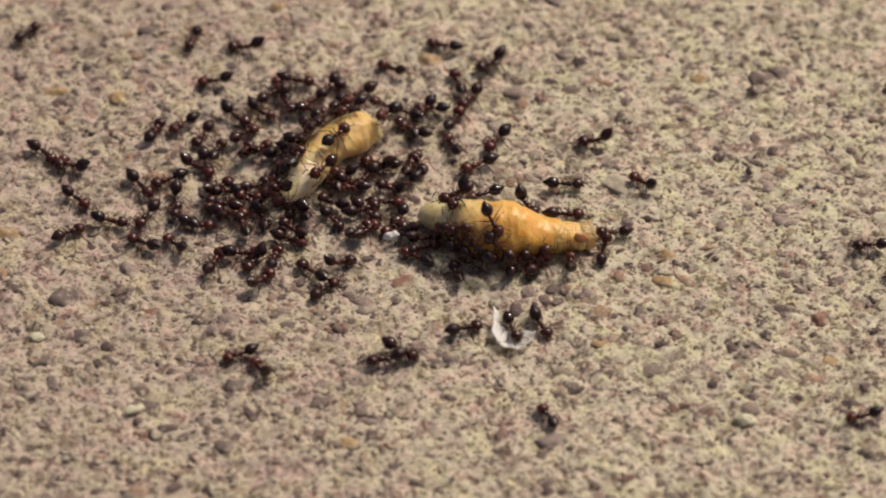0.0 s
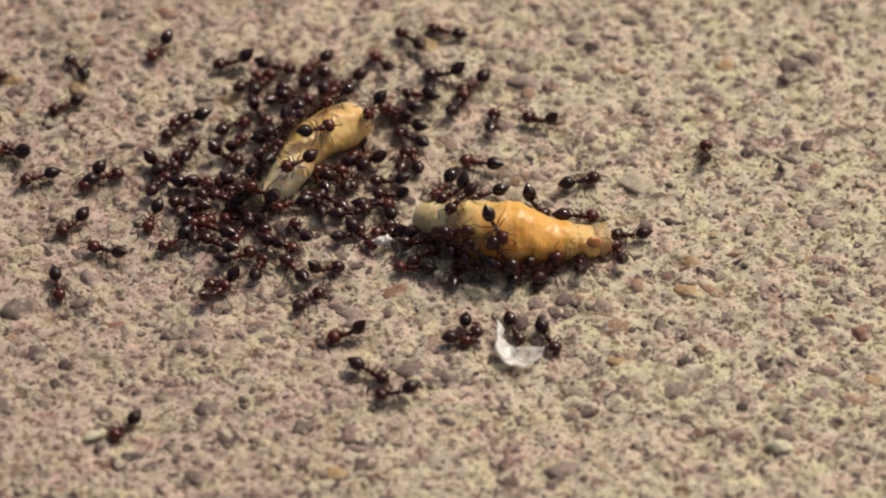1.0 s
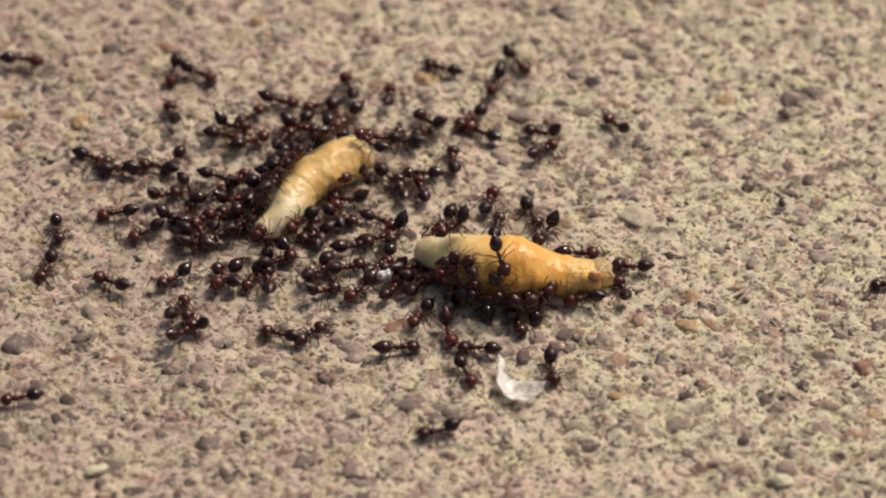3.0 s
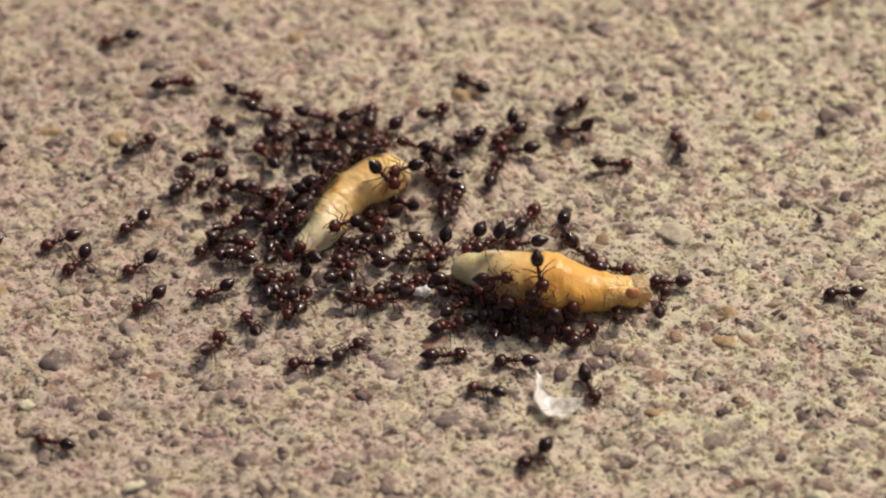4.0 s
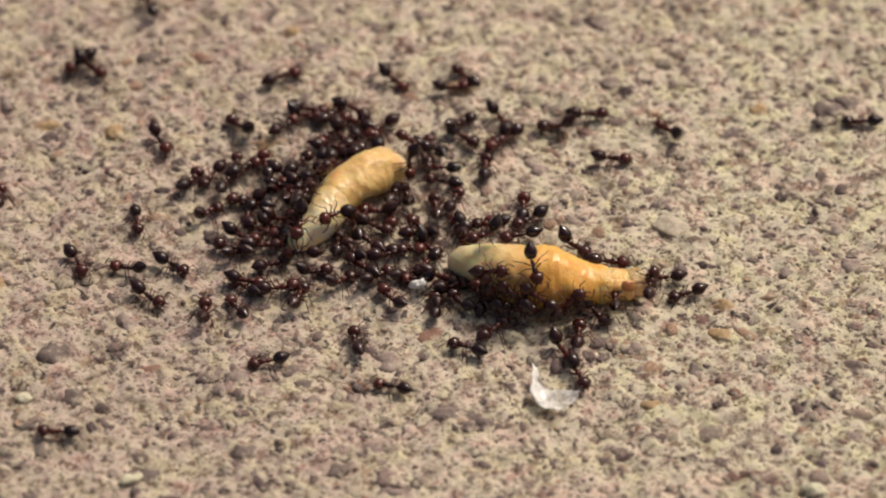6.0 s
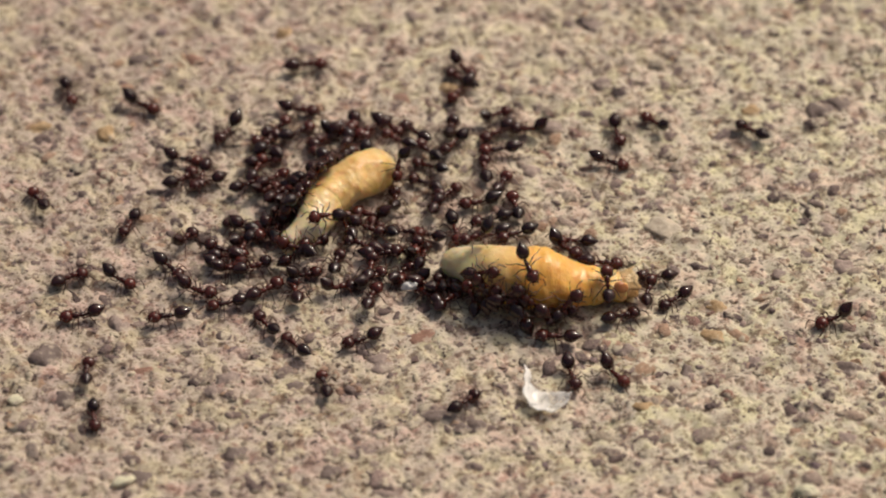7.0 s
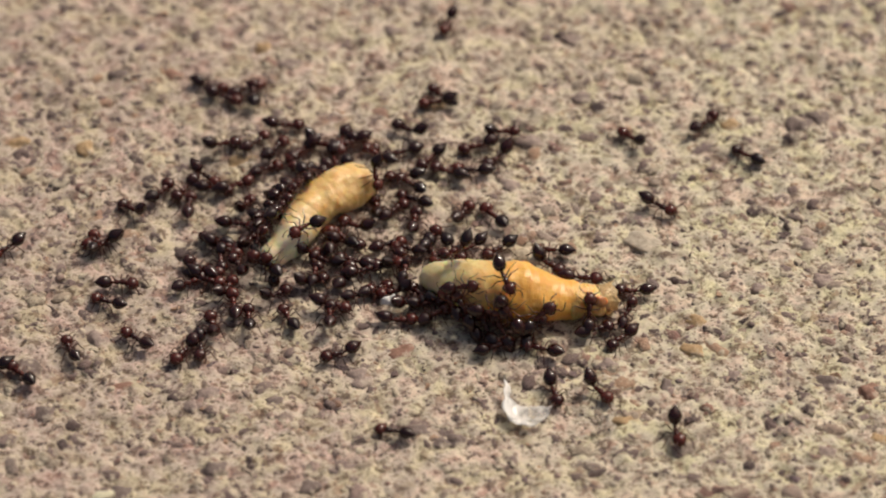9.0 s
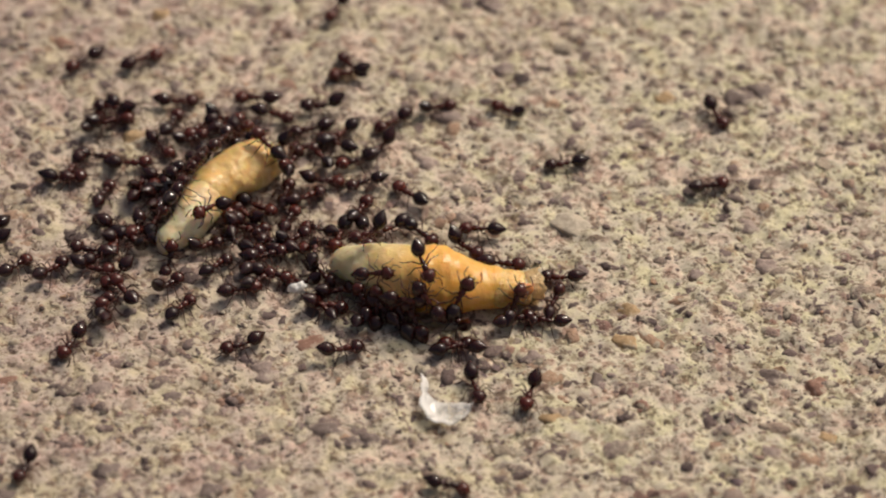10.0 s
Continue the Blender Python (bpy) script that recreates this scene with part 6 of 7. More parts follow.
    crawl(82, [(0, -15.95, -2.50, 126), (0.1667, -15.65, -2.51, 70), (0.3333, -15.36, -2.53, 15), (0.5, -15.07, -2.55, -41), (1, -14.94, -2.66, -41), (1.5, -14.53, -1.43, 6), (2, -14.13, -0.20, 52), (2.65, -15.12, -1.93, 3), (3.5, -14.81, -1.69, 48), (4, -14.69, -0.96, 48), (4.5, -14.90, -1.29, 48), (5, -15.47, -1.98, 48), (5.2, -15.43, -3.11, 48), (5.5, -15.09, -0.94, 53), (7, -14.59, -3.20, 29), (7.5, -14.64, -3.24, 68), (8, -14.82, -3.81, 68), (8.5, -14.02, -3.35, 68), (9, -13.23, -4.15, 57), (9.333, -13.39, -4.23, 113), (9.667, -13.56, -4.31, 169), (10, -13.73, -4.39, 225)])
    crawl(83, [(0, -15.90, -9.14, 67), (0.375, -15.69, -4.48, 69), (0.4375, -15.37, -3.67, 109), (0.5, -15.05, -2.86, 149), (1, -13.85, -4.31, 149), (1.1, -13.53, -4.83, 149), (1.4, -13.24, -4.78, 195), (1.7, -12.94, -4.73, 240), (2, -12.64, -4.68, 286), (2.75, -12.80, -5.67, 243), (3.5, -12.96, -6.66, 201), (3.75, -12.84, -5.57, 161), (4, -12.71, -4.48, 121), (4.5, -12.98, -5.01, 121), (4.6, -12.65, -5.15, 121), (5.05, -11.90, -5.72, 65), (5.5, -11.16, -6.28, 10), (7.75, -12.10, -6.23, 65), (10, -13.05, -6.19, 120)])
    crawl(84, [(0, -9.82, -0.52, -127), (0.5, -10.02, 0.27, -127), (1, -10.64, -0.56, -127), (1.5, -11.67, 1.31, -127), (1.667, -10.56, -0.30, -72), (1.833, -10.62, -0.35, -17), (2, -10.55, -0.29, 37), (3.5, -13.93, -0.13, 41), (3.6, -15.10, -0.13, -13), (3.7, -16.26, -0.13, -67), (3.8, -17.43, -0.14, -121), (4, -17.53, -0.05, -121), (4.5, -19.64, -3.12, -81), (5, -19.87, -3.06, -81), (5.5, -19.97, -3.17, -31), (8, -17.84, -4.38, -54), (8.5, -15.29, -7.87, -42), (8.9, -14.98, -10.17, -67), (9.175, -16.15, -13.84, -108), (10, -19.66, -24.84, -108)])
    crawl(85, [(0, -13.02, -0.95, -226), (0.5, -7.93, -1.40, -164), (1, -7.69, -1.53, -164), (1.5, -7.99, -1.53, -164), (1.667, -7.71, -1.61, -118), (1.833, -7.43, -1.68, -73), (2, -7.15, -1.76, -27), (2.75, -7.08, -0.54, -88), (3.5, -7.25, 0.69, -150), (4, -6.89, 0.77, -162), (5, -7.04, 0.91, -162), (5.5, -7.18, 0.67, -147), (7, -7.37, 0.56, -167), (7.5, -7.20, 0.66, -139), (9, -7.35, 0.76, -143), (10, -7.08, 0.92, -149)])
    crawl(86, [(0, -8.09, -2.49, 102), (0.5, -7.96, -5.04, 116), (1, -6.82, -4.64, 116), (1.25, -4.68, -4.67, 82), (1.5, -2.53, -4.69, 47), (2, -1.04, -4.77, 47), (2.2, 0.35, -3.46, 46), (3.5, -0.91, -4.80, 46), (4, -1.08, -4.73, 36), (4.5, -1.58, -4.63, 36), (4.7, -1.34, -4.72, 36), (5.5, -0.79, -4.25, 24), (7.4, -0.63, -3.67, 57), (7.5, -1.12, -4.06, 57), (8, -1.28, -4.20, 57), (9, -0.99, -4.04, 33), (9.5, -1.19, -4.22, 57), (9.75, -1.45, -4.20, 22), (10, -1.71, -4.18, -14)])
    crawl(87, [(0, -11.48, -23.03, -241), (0.25, -10.72, -21.77, -205), (0.5, -9.97, -20.50, -168), (1, -2.92, -16.53, -168), (1.333, -1.51, -15.31, -227), (1.667, -0.10, -14.09, -287), (2, 1.31, -12.87, -346), (2.5, 3.24, -12.77, -391), (3, 5.17, -12.66, -436), (3.25, 6.17, -12.16, -396), (3.5, 7.18, -11.66, -357), (4, 9.21, -10.72, -390), (4.5, 9.20, -11.45, -390), (5, 9.56, -12.93, -390), (5.5, 9.79, -12.73, -417), (7, 16.39, -16.21, -408), (7.5, 16.64, -16.29, -408), (8.5, 16.61, -16.05, -408), (9, 16.69, -16.56, -408), (9.5, 17.50, -16.87, -408), (10, 17.12, -17.52, -468)])
    crawl(88, [(0, 1.02, -21.06, -33), (0.5, 1.14, -21.03, -33), (1, -0.93, -21.34, -33), (1.5, 1.17, -20.70, 2), (2, 1.18, -20.77, 2), (3.5, 1.60, -12.22, 11), (4, 2.12, -13.09, 11), (4.5, 2.47, -13.00, 11), (5, 4.17, -12.04, 21), (5.5, 4.72, -12.15, 33), (6.2, 7.10, -10.40, 60), (6.8, 8.80, -9.30, 90), (8.5, 9.42, -9.22, 95), (9, 9.22, -9.18, 95), (9.5, 9.11, -9.15, 95), (10, 8.90, -9.10, 95)])
    crawl(89, [(0, 13.65, -28.70, 120), (0.75, 8.38, -19.61, 120), (0.8333, 7.80, -18.61, 172), (0.9167, 7.21, -17.60, 224), (1, 6.63, -16.59, 277), (2.5, 5.81, -17.03, 220), (2.833, 6.31, -17.22, 271), (3.167, 6.82, -17.41, 322), (3.5, 7.32, -17.60, 373), (3.667, 6.55, -17.56, 423), (3.833, 5.77, -17.52, 473), (4, 5.00, -17.48, 524), (4.5, 3.25, -16.79, 505), (5, 2.10, -17.72, 505), (5.5, -0.23, -17.66, 549), (6.5, -4.27, -17.24, 486), (7.5, -8.30, -16.82, 424), (7.75, -8.20, -18.47, 360), (8, -8.10, -20.13, 295), (8.25, -5.11, -19.93, 231), (8.5, -2.12, -19.74, 167), (9, 0.13, -21.12, 167), (9.5, 4.46, -23.87, 167), (9.667, 6.67, -24.79, 109), (9.833, 8.87, -25.72, 51), (10, 11.07, -26.64, -7)])
    crawl(90, [(0, 10.80, -17.99, 291), (0.5, 10.94, -17.81, 291), (1, 10.52, -16.37, 291), (1.1, 10.48, -16.17, 231), (1.2, 10.44, -15.97, 171), (1.3, 10.40, -15.77, 111), (2, 7.44, -14.93, 168), (4.1, 7.37, -13.91, 177), (4.5, 6.05, -14.17, 177), (5, 2.62, -13.87, 176), (5.5, 2.75, -12.22, 176), (5.7, 3.29, -12.05, 176), (6.35, 3.90, -15.73, 112), (7, 4.50, -19.41, 49), (7.5, 5.97, -17.58, 60), (8, 7.49, -14.87, 112), (8.5, 6.25, -11.62, 92), (9, 8.63, -11.14, 32), (9.5, 11.75, -12.07, 24), (10, 11.77, -12.32, 24)])
    crawl(91, [(0, 13.42, -17.34, -57), (1, 13.26, -17.26, -57), (1.5, 13.52, -17.27, -57), (2, 13.18, -17.24, -57), (3.5, 13.54, -16.70, -85), (4, 13.47, -16.93, -64), (5.5, 12.93, -16.64, -57), (6.8, 12.90, -16.31, -70), (7.5, 13.12, -16.51, -70), (10, 13.14, -16.54, -70)])
    crawl(92, [(0, -36.13, 36.75, -59), (4.311, -34.60, 34.17, -59), (7, -22.68, 17.02, -28), (7.5, -20.71, 18.61, -68), (8, -19.60, 9.60, -92), (8.5, -19.34, 0.57, -118), (9, -23.83, 1.40, -169), (9.5, -23.79, 0.75, -169), (10, -23.50, -0.57, -169)])
    crawl(93, [(0, -36.73, -36.33, 67), (5.722, -35.58, -33.56, 67), (7.5, -23.64, -11.60, 90), (8, -24.43, -11.84, 79), (8.5, -26.00, -10.47, 120), (9, -25.83, -11.19, 109), (9.5, -26.32, -10.17, 120), (9.625, -27.55, -9.94, 170), (10, -31.24, -9.27, 170)])
    crawl(94, [(0, -40.43, -3.73, -15), (5.856, -37.53, -4.49, -15), (6.237, -33.95, -6.07, -66), (6.619, -30.37, -7.65, -117), (7, -26.79, -9.23, -168), (7.25, -26.28, -8.56, -222), (7.5, -25.77, -7.90, -276), (7.747, -22.33, -8.62, -346), (7.994, -18.90, -9.35, -417), (8.3, -16.24, -10.05, -460), (8.5, -16.53, -11.57, -466), (9, -16.59, -11.74, -483), (9.5, -16.68, -12.08, -466), (10, -16.79, -11.91, -478)])
    crawl(95, [(0, -40.05, -10.11, -22), (7.733, -37.27, -11.24, -22), (7.867, -34.62, -11.53, 44), (8, -31.97, -11.82, 111), (8.2, -31.84, -12.66, 173), (8.4, -31.72, -13.50, 235), (8.5, -32.27, -13.76, 204), (9, -32.04, -14.05, 204), (9.444, -35.60, -15.87, 207), (10, -38.28, -17.24, 207)])
    crawl(96, [(0, -9.03, -4.83, 136), (2.75, -9.39, -6.07, 103), (5.5, -9.76, -7.30, 70), (7, -9.39, -6.07, 103), (8.5, -9.03, -4.83, 136), (9, -4.83, -7.44, 92), (9.5, -0.64, -10.06, 48), (10, 3.44, -12.60, 19)])
    crawl(97, [(0, 46.19, -10.53, 177), (6, 43.20, -10.37, 177), (6.75, 36.46, -10.00, 177), (7, 34.21, -9.88, 203), (7.5, 28.11, -12.48, 205), (8, 24.86, -13.82, 194), (8.5, 22.14, -15.00, 226), (8.6, 21.95, -15.32, 229), (8.95, 22.52, -20.18, 277), (10, 24.24, -34.78, 277)])
    crawl(98, [(0, 47.91, 15.31, -177), (5.022, 44.92, 15.16, -177), (6.356, 32.94, 14.52, -177), (6.8, 28.94, 14.31, -215), (7, 28.72, 13.91, -215), (7.5, 28.39, 13.59, -215), (8, 30.39, 12.83, -215), (8.5, 30.15, 12.33, -215), (9, 30.04, 12.70, -215), (9.5, 25.97, 11.99, -188), (10, 20.68, 8.57, -167)])
    crawl(99, [(0, -34.44, 23.15, 53), (0.3611, -35.20, 26.30, 104), (1.444, -37.50, 35.78, 104), (10, -38.20, 38.70, 104)])
    crawl(100, [(0, -21.77, 8.83, 70), (0.9611, -25.68, 15.92, 124), (3.544, -38.65, 35.21, 124), (10, -40.32, 37.70, 124)])
    crawl(101, [(0, -29.56, 3.88, 159), (0.5, -31.04, 5.21, 149), (1, -30.92, 5.62, 149), (1.5, -29.58, 5.31, 149), (1.722, -31.46, 5.98, 161), (2.389, -37.12, 7.97, 161), (10, -39.95, 8.97, 161)])
    crawl(102, [(0, 23.12, 1.57, 138), (0.3, 23.83, 1.99, 135), (1, 26.88, 5.28, 86), (1.5, 23.69, 10.22, 112), (2, 17.01, 14.58, 164), (2.375, 18.24, 14.13, 123), (2.75, 19.47, 13.67, 83), (3, 19.59, 12.96, 128), (3.25, 19.71, 12.26, 172), (3.5, 19.83, 11.55, 217), (3.75, 20.77, 12.13, 160), (4, 21.71, 12.71, 103), (4.5, 21.67, 13.61, 103), (5, 21.48, 13.95, 103), (5.5, 21.51, 13.69, 127), (6.8, 20.62, 14.38, 133), (7, 20.74, 14.77, 133), (7.5, 20.48, 14.34, 133), (9, 20.52, 14.59, 133), (9.5, 20.07, 14.57, 133), (10, 16.57, 15.05, 144)])
    crawl(103, [(0, -13.51, -21.41, -163), (0.9167, -19.74, -26.88, -138), (3.667, -38.24, -43.32, -138), (10, -40.48, -45.32, -138)])
    crawl(104, [(0, -0.59, -22.20, -171), (0.5, -0.86, -22.38, -171), (1, 0.91, -23.73, -171), (2, 0.97, -23.89, -171), (4.5, 9.82, -25.68, -109), (4.778, 9.76, -28.18, -91), (5.611, 9.60, -35.67, -91), (10, 9.53, -38.67, -91)])
    crawl(105, [(0, 6.70, -18.02, 15), (0.5, 7.41, -18.21, 17), (1, 6.60, -16.97, 17), (1.2, 6.93, -16.97, 17), (2, 9.67, -12.62, 18), (2.35, 9.35, -13.31, -39), (3.5, 11.77, -9.64, -96), (4.5, 11.82, -9.45, -96), (5, 12.22, -9.20, -96), (5.5, 12.78, -9.26, -96), (6.15, 15.01, -9.28, -38), (6.8, 17.24, -9.29, 20), (7, 17.28, -9.21, 20), (7.5, 17.24, -9.71, 20), (8, 17.07, -9.75, 20), (9, 16.83, -9.27, 20), (9.5, 16.47, -9.13, 20), (10, 16.45, -9.31, 20)])
    crawl(106, [(0, 41.17, -29.19, -173), (0.2, 41.25, -29.46, -173), (0.4083, 41.04, -31.32, -135), (1.5, 43.30, -44.72, -182), (3.5, -0.12, -43.18, -208), (4.5, -18.55, -33.27, -280), (5, -17.56, -27.77, -365), (5.5, -14.93, -37.04, -424), (7, -11.88, -43.33, -424), (10, -11.83, -43.33, -424)])
    crawl(107, [(0, 51.45, 6.22, -176), (2, 47.68, -29.14, -164), (3.5, 8.52, -40.21, -189), (4, -13.28, -36.72, -258), (4.5, -14.97, -28.43, -343), (5, -12.43, -29.42, -411), (5.5, -5.34, -38.28, -381), (7, 7.45, -43.39, -381), (10, 7.50, -43.39, -381)])
    crawl(108, [(0, -4.44, 14.20, -70), (1.757, -4.24, 14.28, -58), (2.675, -3.95, 14.59, -67), (3.678, -3.93, 14.33, -61), (4.759, -3.94, 14.30, -70), (6.562, -4.16, 14.15, -63), (7.38, -4.24, 14.42, -65), (8.859, -3.92, 14.29, -90), (9.429, -4.15, 13.22, -128), (10, -4.38, 12.15, -166)])
    crawl(109, [(0, 3.02, 11.66, -118), (1.592, 3.19, 11.65, -130), (2.945, 3.62, 12.06, -140), (4.048, 3.26, 11.90, -142), (4.532, 3.54, 12.17, -92), (5.016, 3.81, 12.44, -41), (5.5, 4.08, 12.72, 9), (6.032, 3.92, 12.43, -37), (6.563, 3.77, 12.15, -84), (7.095, 3.61, 11.87, -130), (7.966, 3.66, 11.83, -112), (8.843, 3.40, 11.81, -124), (10, 3.47, 11.89, -130)])
    crawl(110, [(0, 7.37, 13.58, -126), (0.966, 7.57, 13.81, -140), (2.292, 7.10, 13.96, -141), (3.429, 7.39, 13.85, -140), (4.511, 7.31, 13.59, -151), (5.5, 7.75, 11.25, -150), (6.29, 7.18, 13.44, -144), (8.133, 7.48, 13.65, -149), (9.258, 7.36, 13.70, -162), (10, 7.47, 13.53, -146)])
    crawl(111, [(0, -7.93, 8.31, -89), (1.889, -7.92, 8.08, -87), (3.113, -7.85, 8.08, -70), (4.803, -8.10, 8.48, -60), (5.882, -8.01, 8.55, -88), (6.441, -7.55, 8.82, -127), (7, -7.10, 9.09, -165), (7.344, -7.47, 8.61, -117), (7.687, -7.85, 8.12, -69), (8.344, -7.73, 8.64, -103), (9, -7.60, 9.17, -137), (9.304, -8.12, 8.26, -77), (10, -8.06, 8.48, -131)])
    crawl(112, [(0, -6.28, 6.52, -73), (1.5, -6.44, 6.34, -75), (2.9, -6.85, 8.21, -62), (4, -6.41, 6.35, -76), (5.3, -6.90, 8.17, -78), (7.3, -6.44, 6.36, -64), (8.6, -6.46, 6.33, -66), (10, -6.91, 8.18, -78)])
    crawl(113, [(0, -3.43, 10.22, -83), (1.2, -3.23, 10.29, -71), (2.6, -3.38, 10.25, -80), (4, -3.45, 10.21, -82), (5.9, -3.24, 10.28, -80), (7.1, -3.47, 10.20, -74), (8.8, -3.38, 10.23, -75), (10, -3.32, 10.26, -75)])
    crawl(114, [(0, 1.82, 4.33, 79), (1.691, 1.55, 4.65, 107), (2, -0.09, 6.22, 153), (3.449, 1.83, 4.84, 95), (4.539, 1.85, 4.75, 95), (5.853, 1.45, 4.08, 99), (7, 2.22, 4.79, 82), (7.645, 2.15, 4.65, 79), (9.429, 2.11, 4.40, 87), (10, 0.87, 4.83, 37)])
    crawl(115, [(0, -5.23, 1.83, 96), (1.027, -5.32, 1.73, 107), (1.352, -5.17, 1.93, 154), (1.676, -5.00, 2.18, 202), (2, -5.46, 2.85, 249), (2.1, -4.96, 2.24, 199), (2.199, -5.02, 2.15, 148), (2.299, -5.21, 1.76, 98), (3.5, -3.25, 1.60, 97), (5.331, -5.02, 1.36, 91), (7.084, -5.22, 1.57, 101), (8.103, -5.24, 1.33, 89), (9.778, -4.92, 1.73, 90), (10, -5.28, 1.49, 94)])
    crawl(116, [(0, -5.52, -1.33, 145), (1.556, -5.84, -0.91, 125), (2.658, -5.74, -1.10, 130), (2.938, -5.68, -0.95, 188), (3.219, -5.62, -0.81, 246), (3.5, -5.56, -0.66, 304), (3.794, -5.57, -0.73, 246), (4.089, -5.58, -0.79, 188), (4.383, -5.59, -0.85, 130), (5.753, -5.35, -1.34, 125), (7, -6.04, -2.88, 80), (7.739, -5.86, -1.98, 116), (8.478, -5.68, -1.08, 151), (10, -4.72, -0.66, 129)])
    crawl(117, [(0, -9.47, -1.66, 171), (1.385, -9.82, -1.32, 158), (2.841, -9.50, -1.67, 145), (3.171, -9.83, -1.76, 191), (3.5, -10.20, -1.77, 237), (4.001, -9.88, -1.77, 194), (4.502, -9.54, -1.68, 151), (4.834, -9.58, -1.38, 202), (5.167, -9.49, -0.76, 253), (5.5, -9.56, -0.19, 304), (6.055, -9.53, -0.70, 252), (6.609, -9.59, -1.23, 200), (7.164, -9.60, -1.69, 149), (8.444, -9.76, -1.74, 145), (10, -12.22, -0.64, 119)])
    crawl(118, [(0, 13.20, -9.17, 82), (2, 13.27, -9.30, 77), (4, 11.85, -9.23, 87), (5, 11.62, -9.23, 77), (7, 12.51, -9.10, 87), (8, 12.04, -9.17, 77), (9, 11.97, -9.17, 82), (10, 12.00, -9.00, 87)])
    crawl(119, [(0, 3.06, -7.04, 23), (1.433, 3.37, -7.35, 44), (2, 0.66, -7.24, 42), (2.284, 3.10, -7.20, 50), (3.5, 2.81, -6.33, 50), (3.87, 2.99, -7.33, 37), (5.125, 2.83, -7.01, 45), (5.5, 1.05, -6.31, 90), (6.883, 3.08, -7.12, 51), (8.464, 3.47, -6.98, 30), (10, 4.90, -8.36, 65)])
    crawl(120, [(0, -8.55, 6.02, -16), (1.046, -8.75, 6.37, -21), (2.889, -8.57, 6.57, -11), (4.588, -8.81, 6.17, -22), (5.044, -9.75, 6.22, 15), (5.5, -10.69, 6.27, 52), (5.658, -9.84, 6.19, 18), (5.816, -8.99, 6.11, -17), (6.777, -8.55, 6.58, 3), (8.183, -8.76, 6.33, -40), (9.508, -8.44, 6.24, -23), (10, -8.52, 6.06, -20)])
    crawl(121, [(0, -12.29, 1.37, 36), (0.7619, -11.91, 1.14, -4), (1.524, -11.53, 0.91, -44), (3.211, -11.40, 0.87, -48), (4.573, -11.56, 0.94, -43), (5.5, -11.77, 1.67, -11), (6.995, -11.52, 0.75, -64), (7.812, -11.40, 1.20, -64), (8.68, -11.29, 0.88, -66), (8.787, -11.97, 0.40, -6), (8.893, -12.43, -0.64, 53), (9, -12.36, -1.40, 113), (9.333, -12.42, -0.69, 56), (9.667, -12.04, 0.28, -1), (10, -11.50, 0.82, -58)])
    crawl(122, [(0, -11.60, -11.54, 44), (3.5, -16.46, -12.70, 45), (4.5, -16.85, -11.63, 91), (5.5, -17.25, -10.56, 138), (6, -17.26, -9.13, 84), (6.5, -17.27, -7.71, 30), (7, -17.28, -6.28, -24), (8, -15.80, -7.51, 36), (9, -14.32, -8.74, 95), (10, -14.39, -8.61, 95)])
    crawl(123, [(0, 7.90, 3.98, -148), (1.167, 7.93, 3.80, -196), (2.333, 8.42, 3.66, -245), (3.5, 8.90, 3.52, -293), (6.75, 8.74, 4.28, -256), (10, 8.58, 5.03, -219)])
    crawl(124, [(0, -13.49, -4.33, 98), (2, -13.39, -7.06, 158), (3.167, -12.82, -5.71, 112), (4.333, -12.25, -4.37, 66), (5.5, -11.68, -3.02, 20), (10, -18.43, -3.55, 37)])
    crawl(125, [(0, -16.07, 6.48, 70), (2, -15.69, 5.84, 70), (2.75, -14.31, 6.37, 10), (3.5, -12.92, 6.90, -50), (4.5, -14.88, 7.13, 10), (5.5, -16.84, 7.35, 71), (7, -13.44, 7.14, 27), (10, -15.29, 9.83, -11)])
    crawl(126, [(0, -3.53, 1.24, -27), (1.2, -3.44, 1.24, -27), (2.9, -3.46, 1.22, -32), (4.1, -3.56, 1.23, -24), (5.8, -3.46, 1.26, -26), (7.3, -3.44, 1.27, -26), (8.8, -3.41, 1.24, -15), (10, -3.39, 1.20, -23)])
    crawl(127, [(0, -4.59, -9.05, 26), (2, -4.55, -8.59, 26), (5.5, -6.45, -5.10, 52), (7, -5.78, -5.80, 20), (10, -6.86, -0.98, 37)])
    crawl(128, [(0, -5.94, -12.22, 46), (5.5, -5.69, -12.03, 46), (6, -5.13, -11.99, 98), (6.5, -4.57, -11.95, 150), (7, -4.01, -11.91, 202), (10, -4.23, -11.74, 202)])
    crawl(129, [(0, -11.14, 13.92, 43), (9, -11.12, 14.15, 43), (9.5, -10.81, 12.40, -7), (10, -10.50, 10.65, -56)])
    crawl(130, [(0, -7.41, 13.16, -138), (10, -7.57, 12.83, -138)])
    crawl(131, [(0, 3.10, -5.92, 16), (1.022, 2.98, -5.81, 25), (2.626, 3.10, -5.92, 16), (4.016, 3.01, -5.83, 13), (5.195, 3.00, -5.83, 35), (7.154, 2.90, -5.73, 27), (9.114, 3.14, -5.95, 25), (10, 3.13, -5.95, 25)])
    crawl(132, [(0, 5.41, -7.10, 80), (2.014, 5.46, -7.16, 86), (3.493, 5.39, -7.14, 80), (4.781, 5.35, -7.10, 74), (6.602, 5.43, -7.16, 78), (8.372, 5.46, -7.13, 86), (10, 5.37, -7.11, 82)])
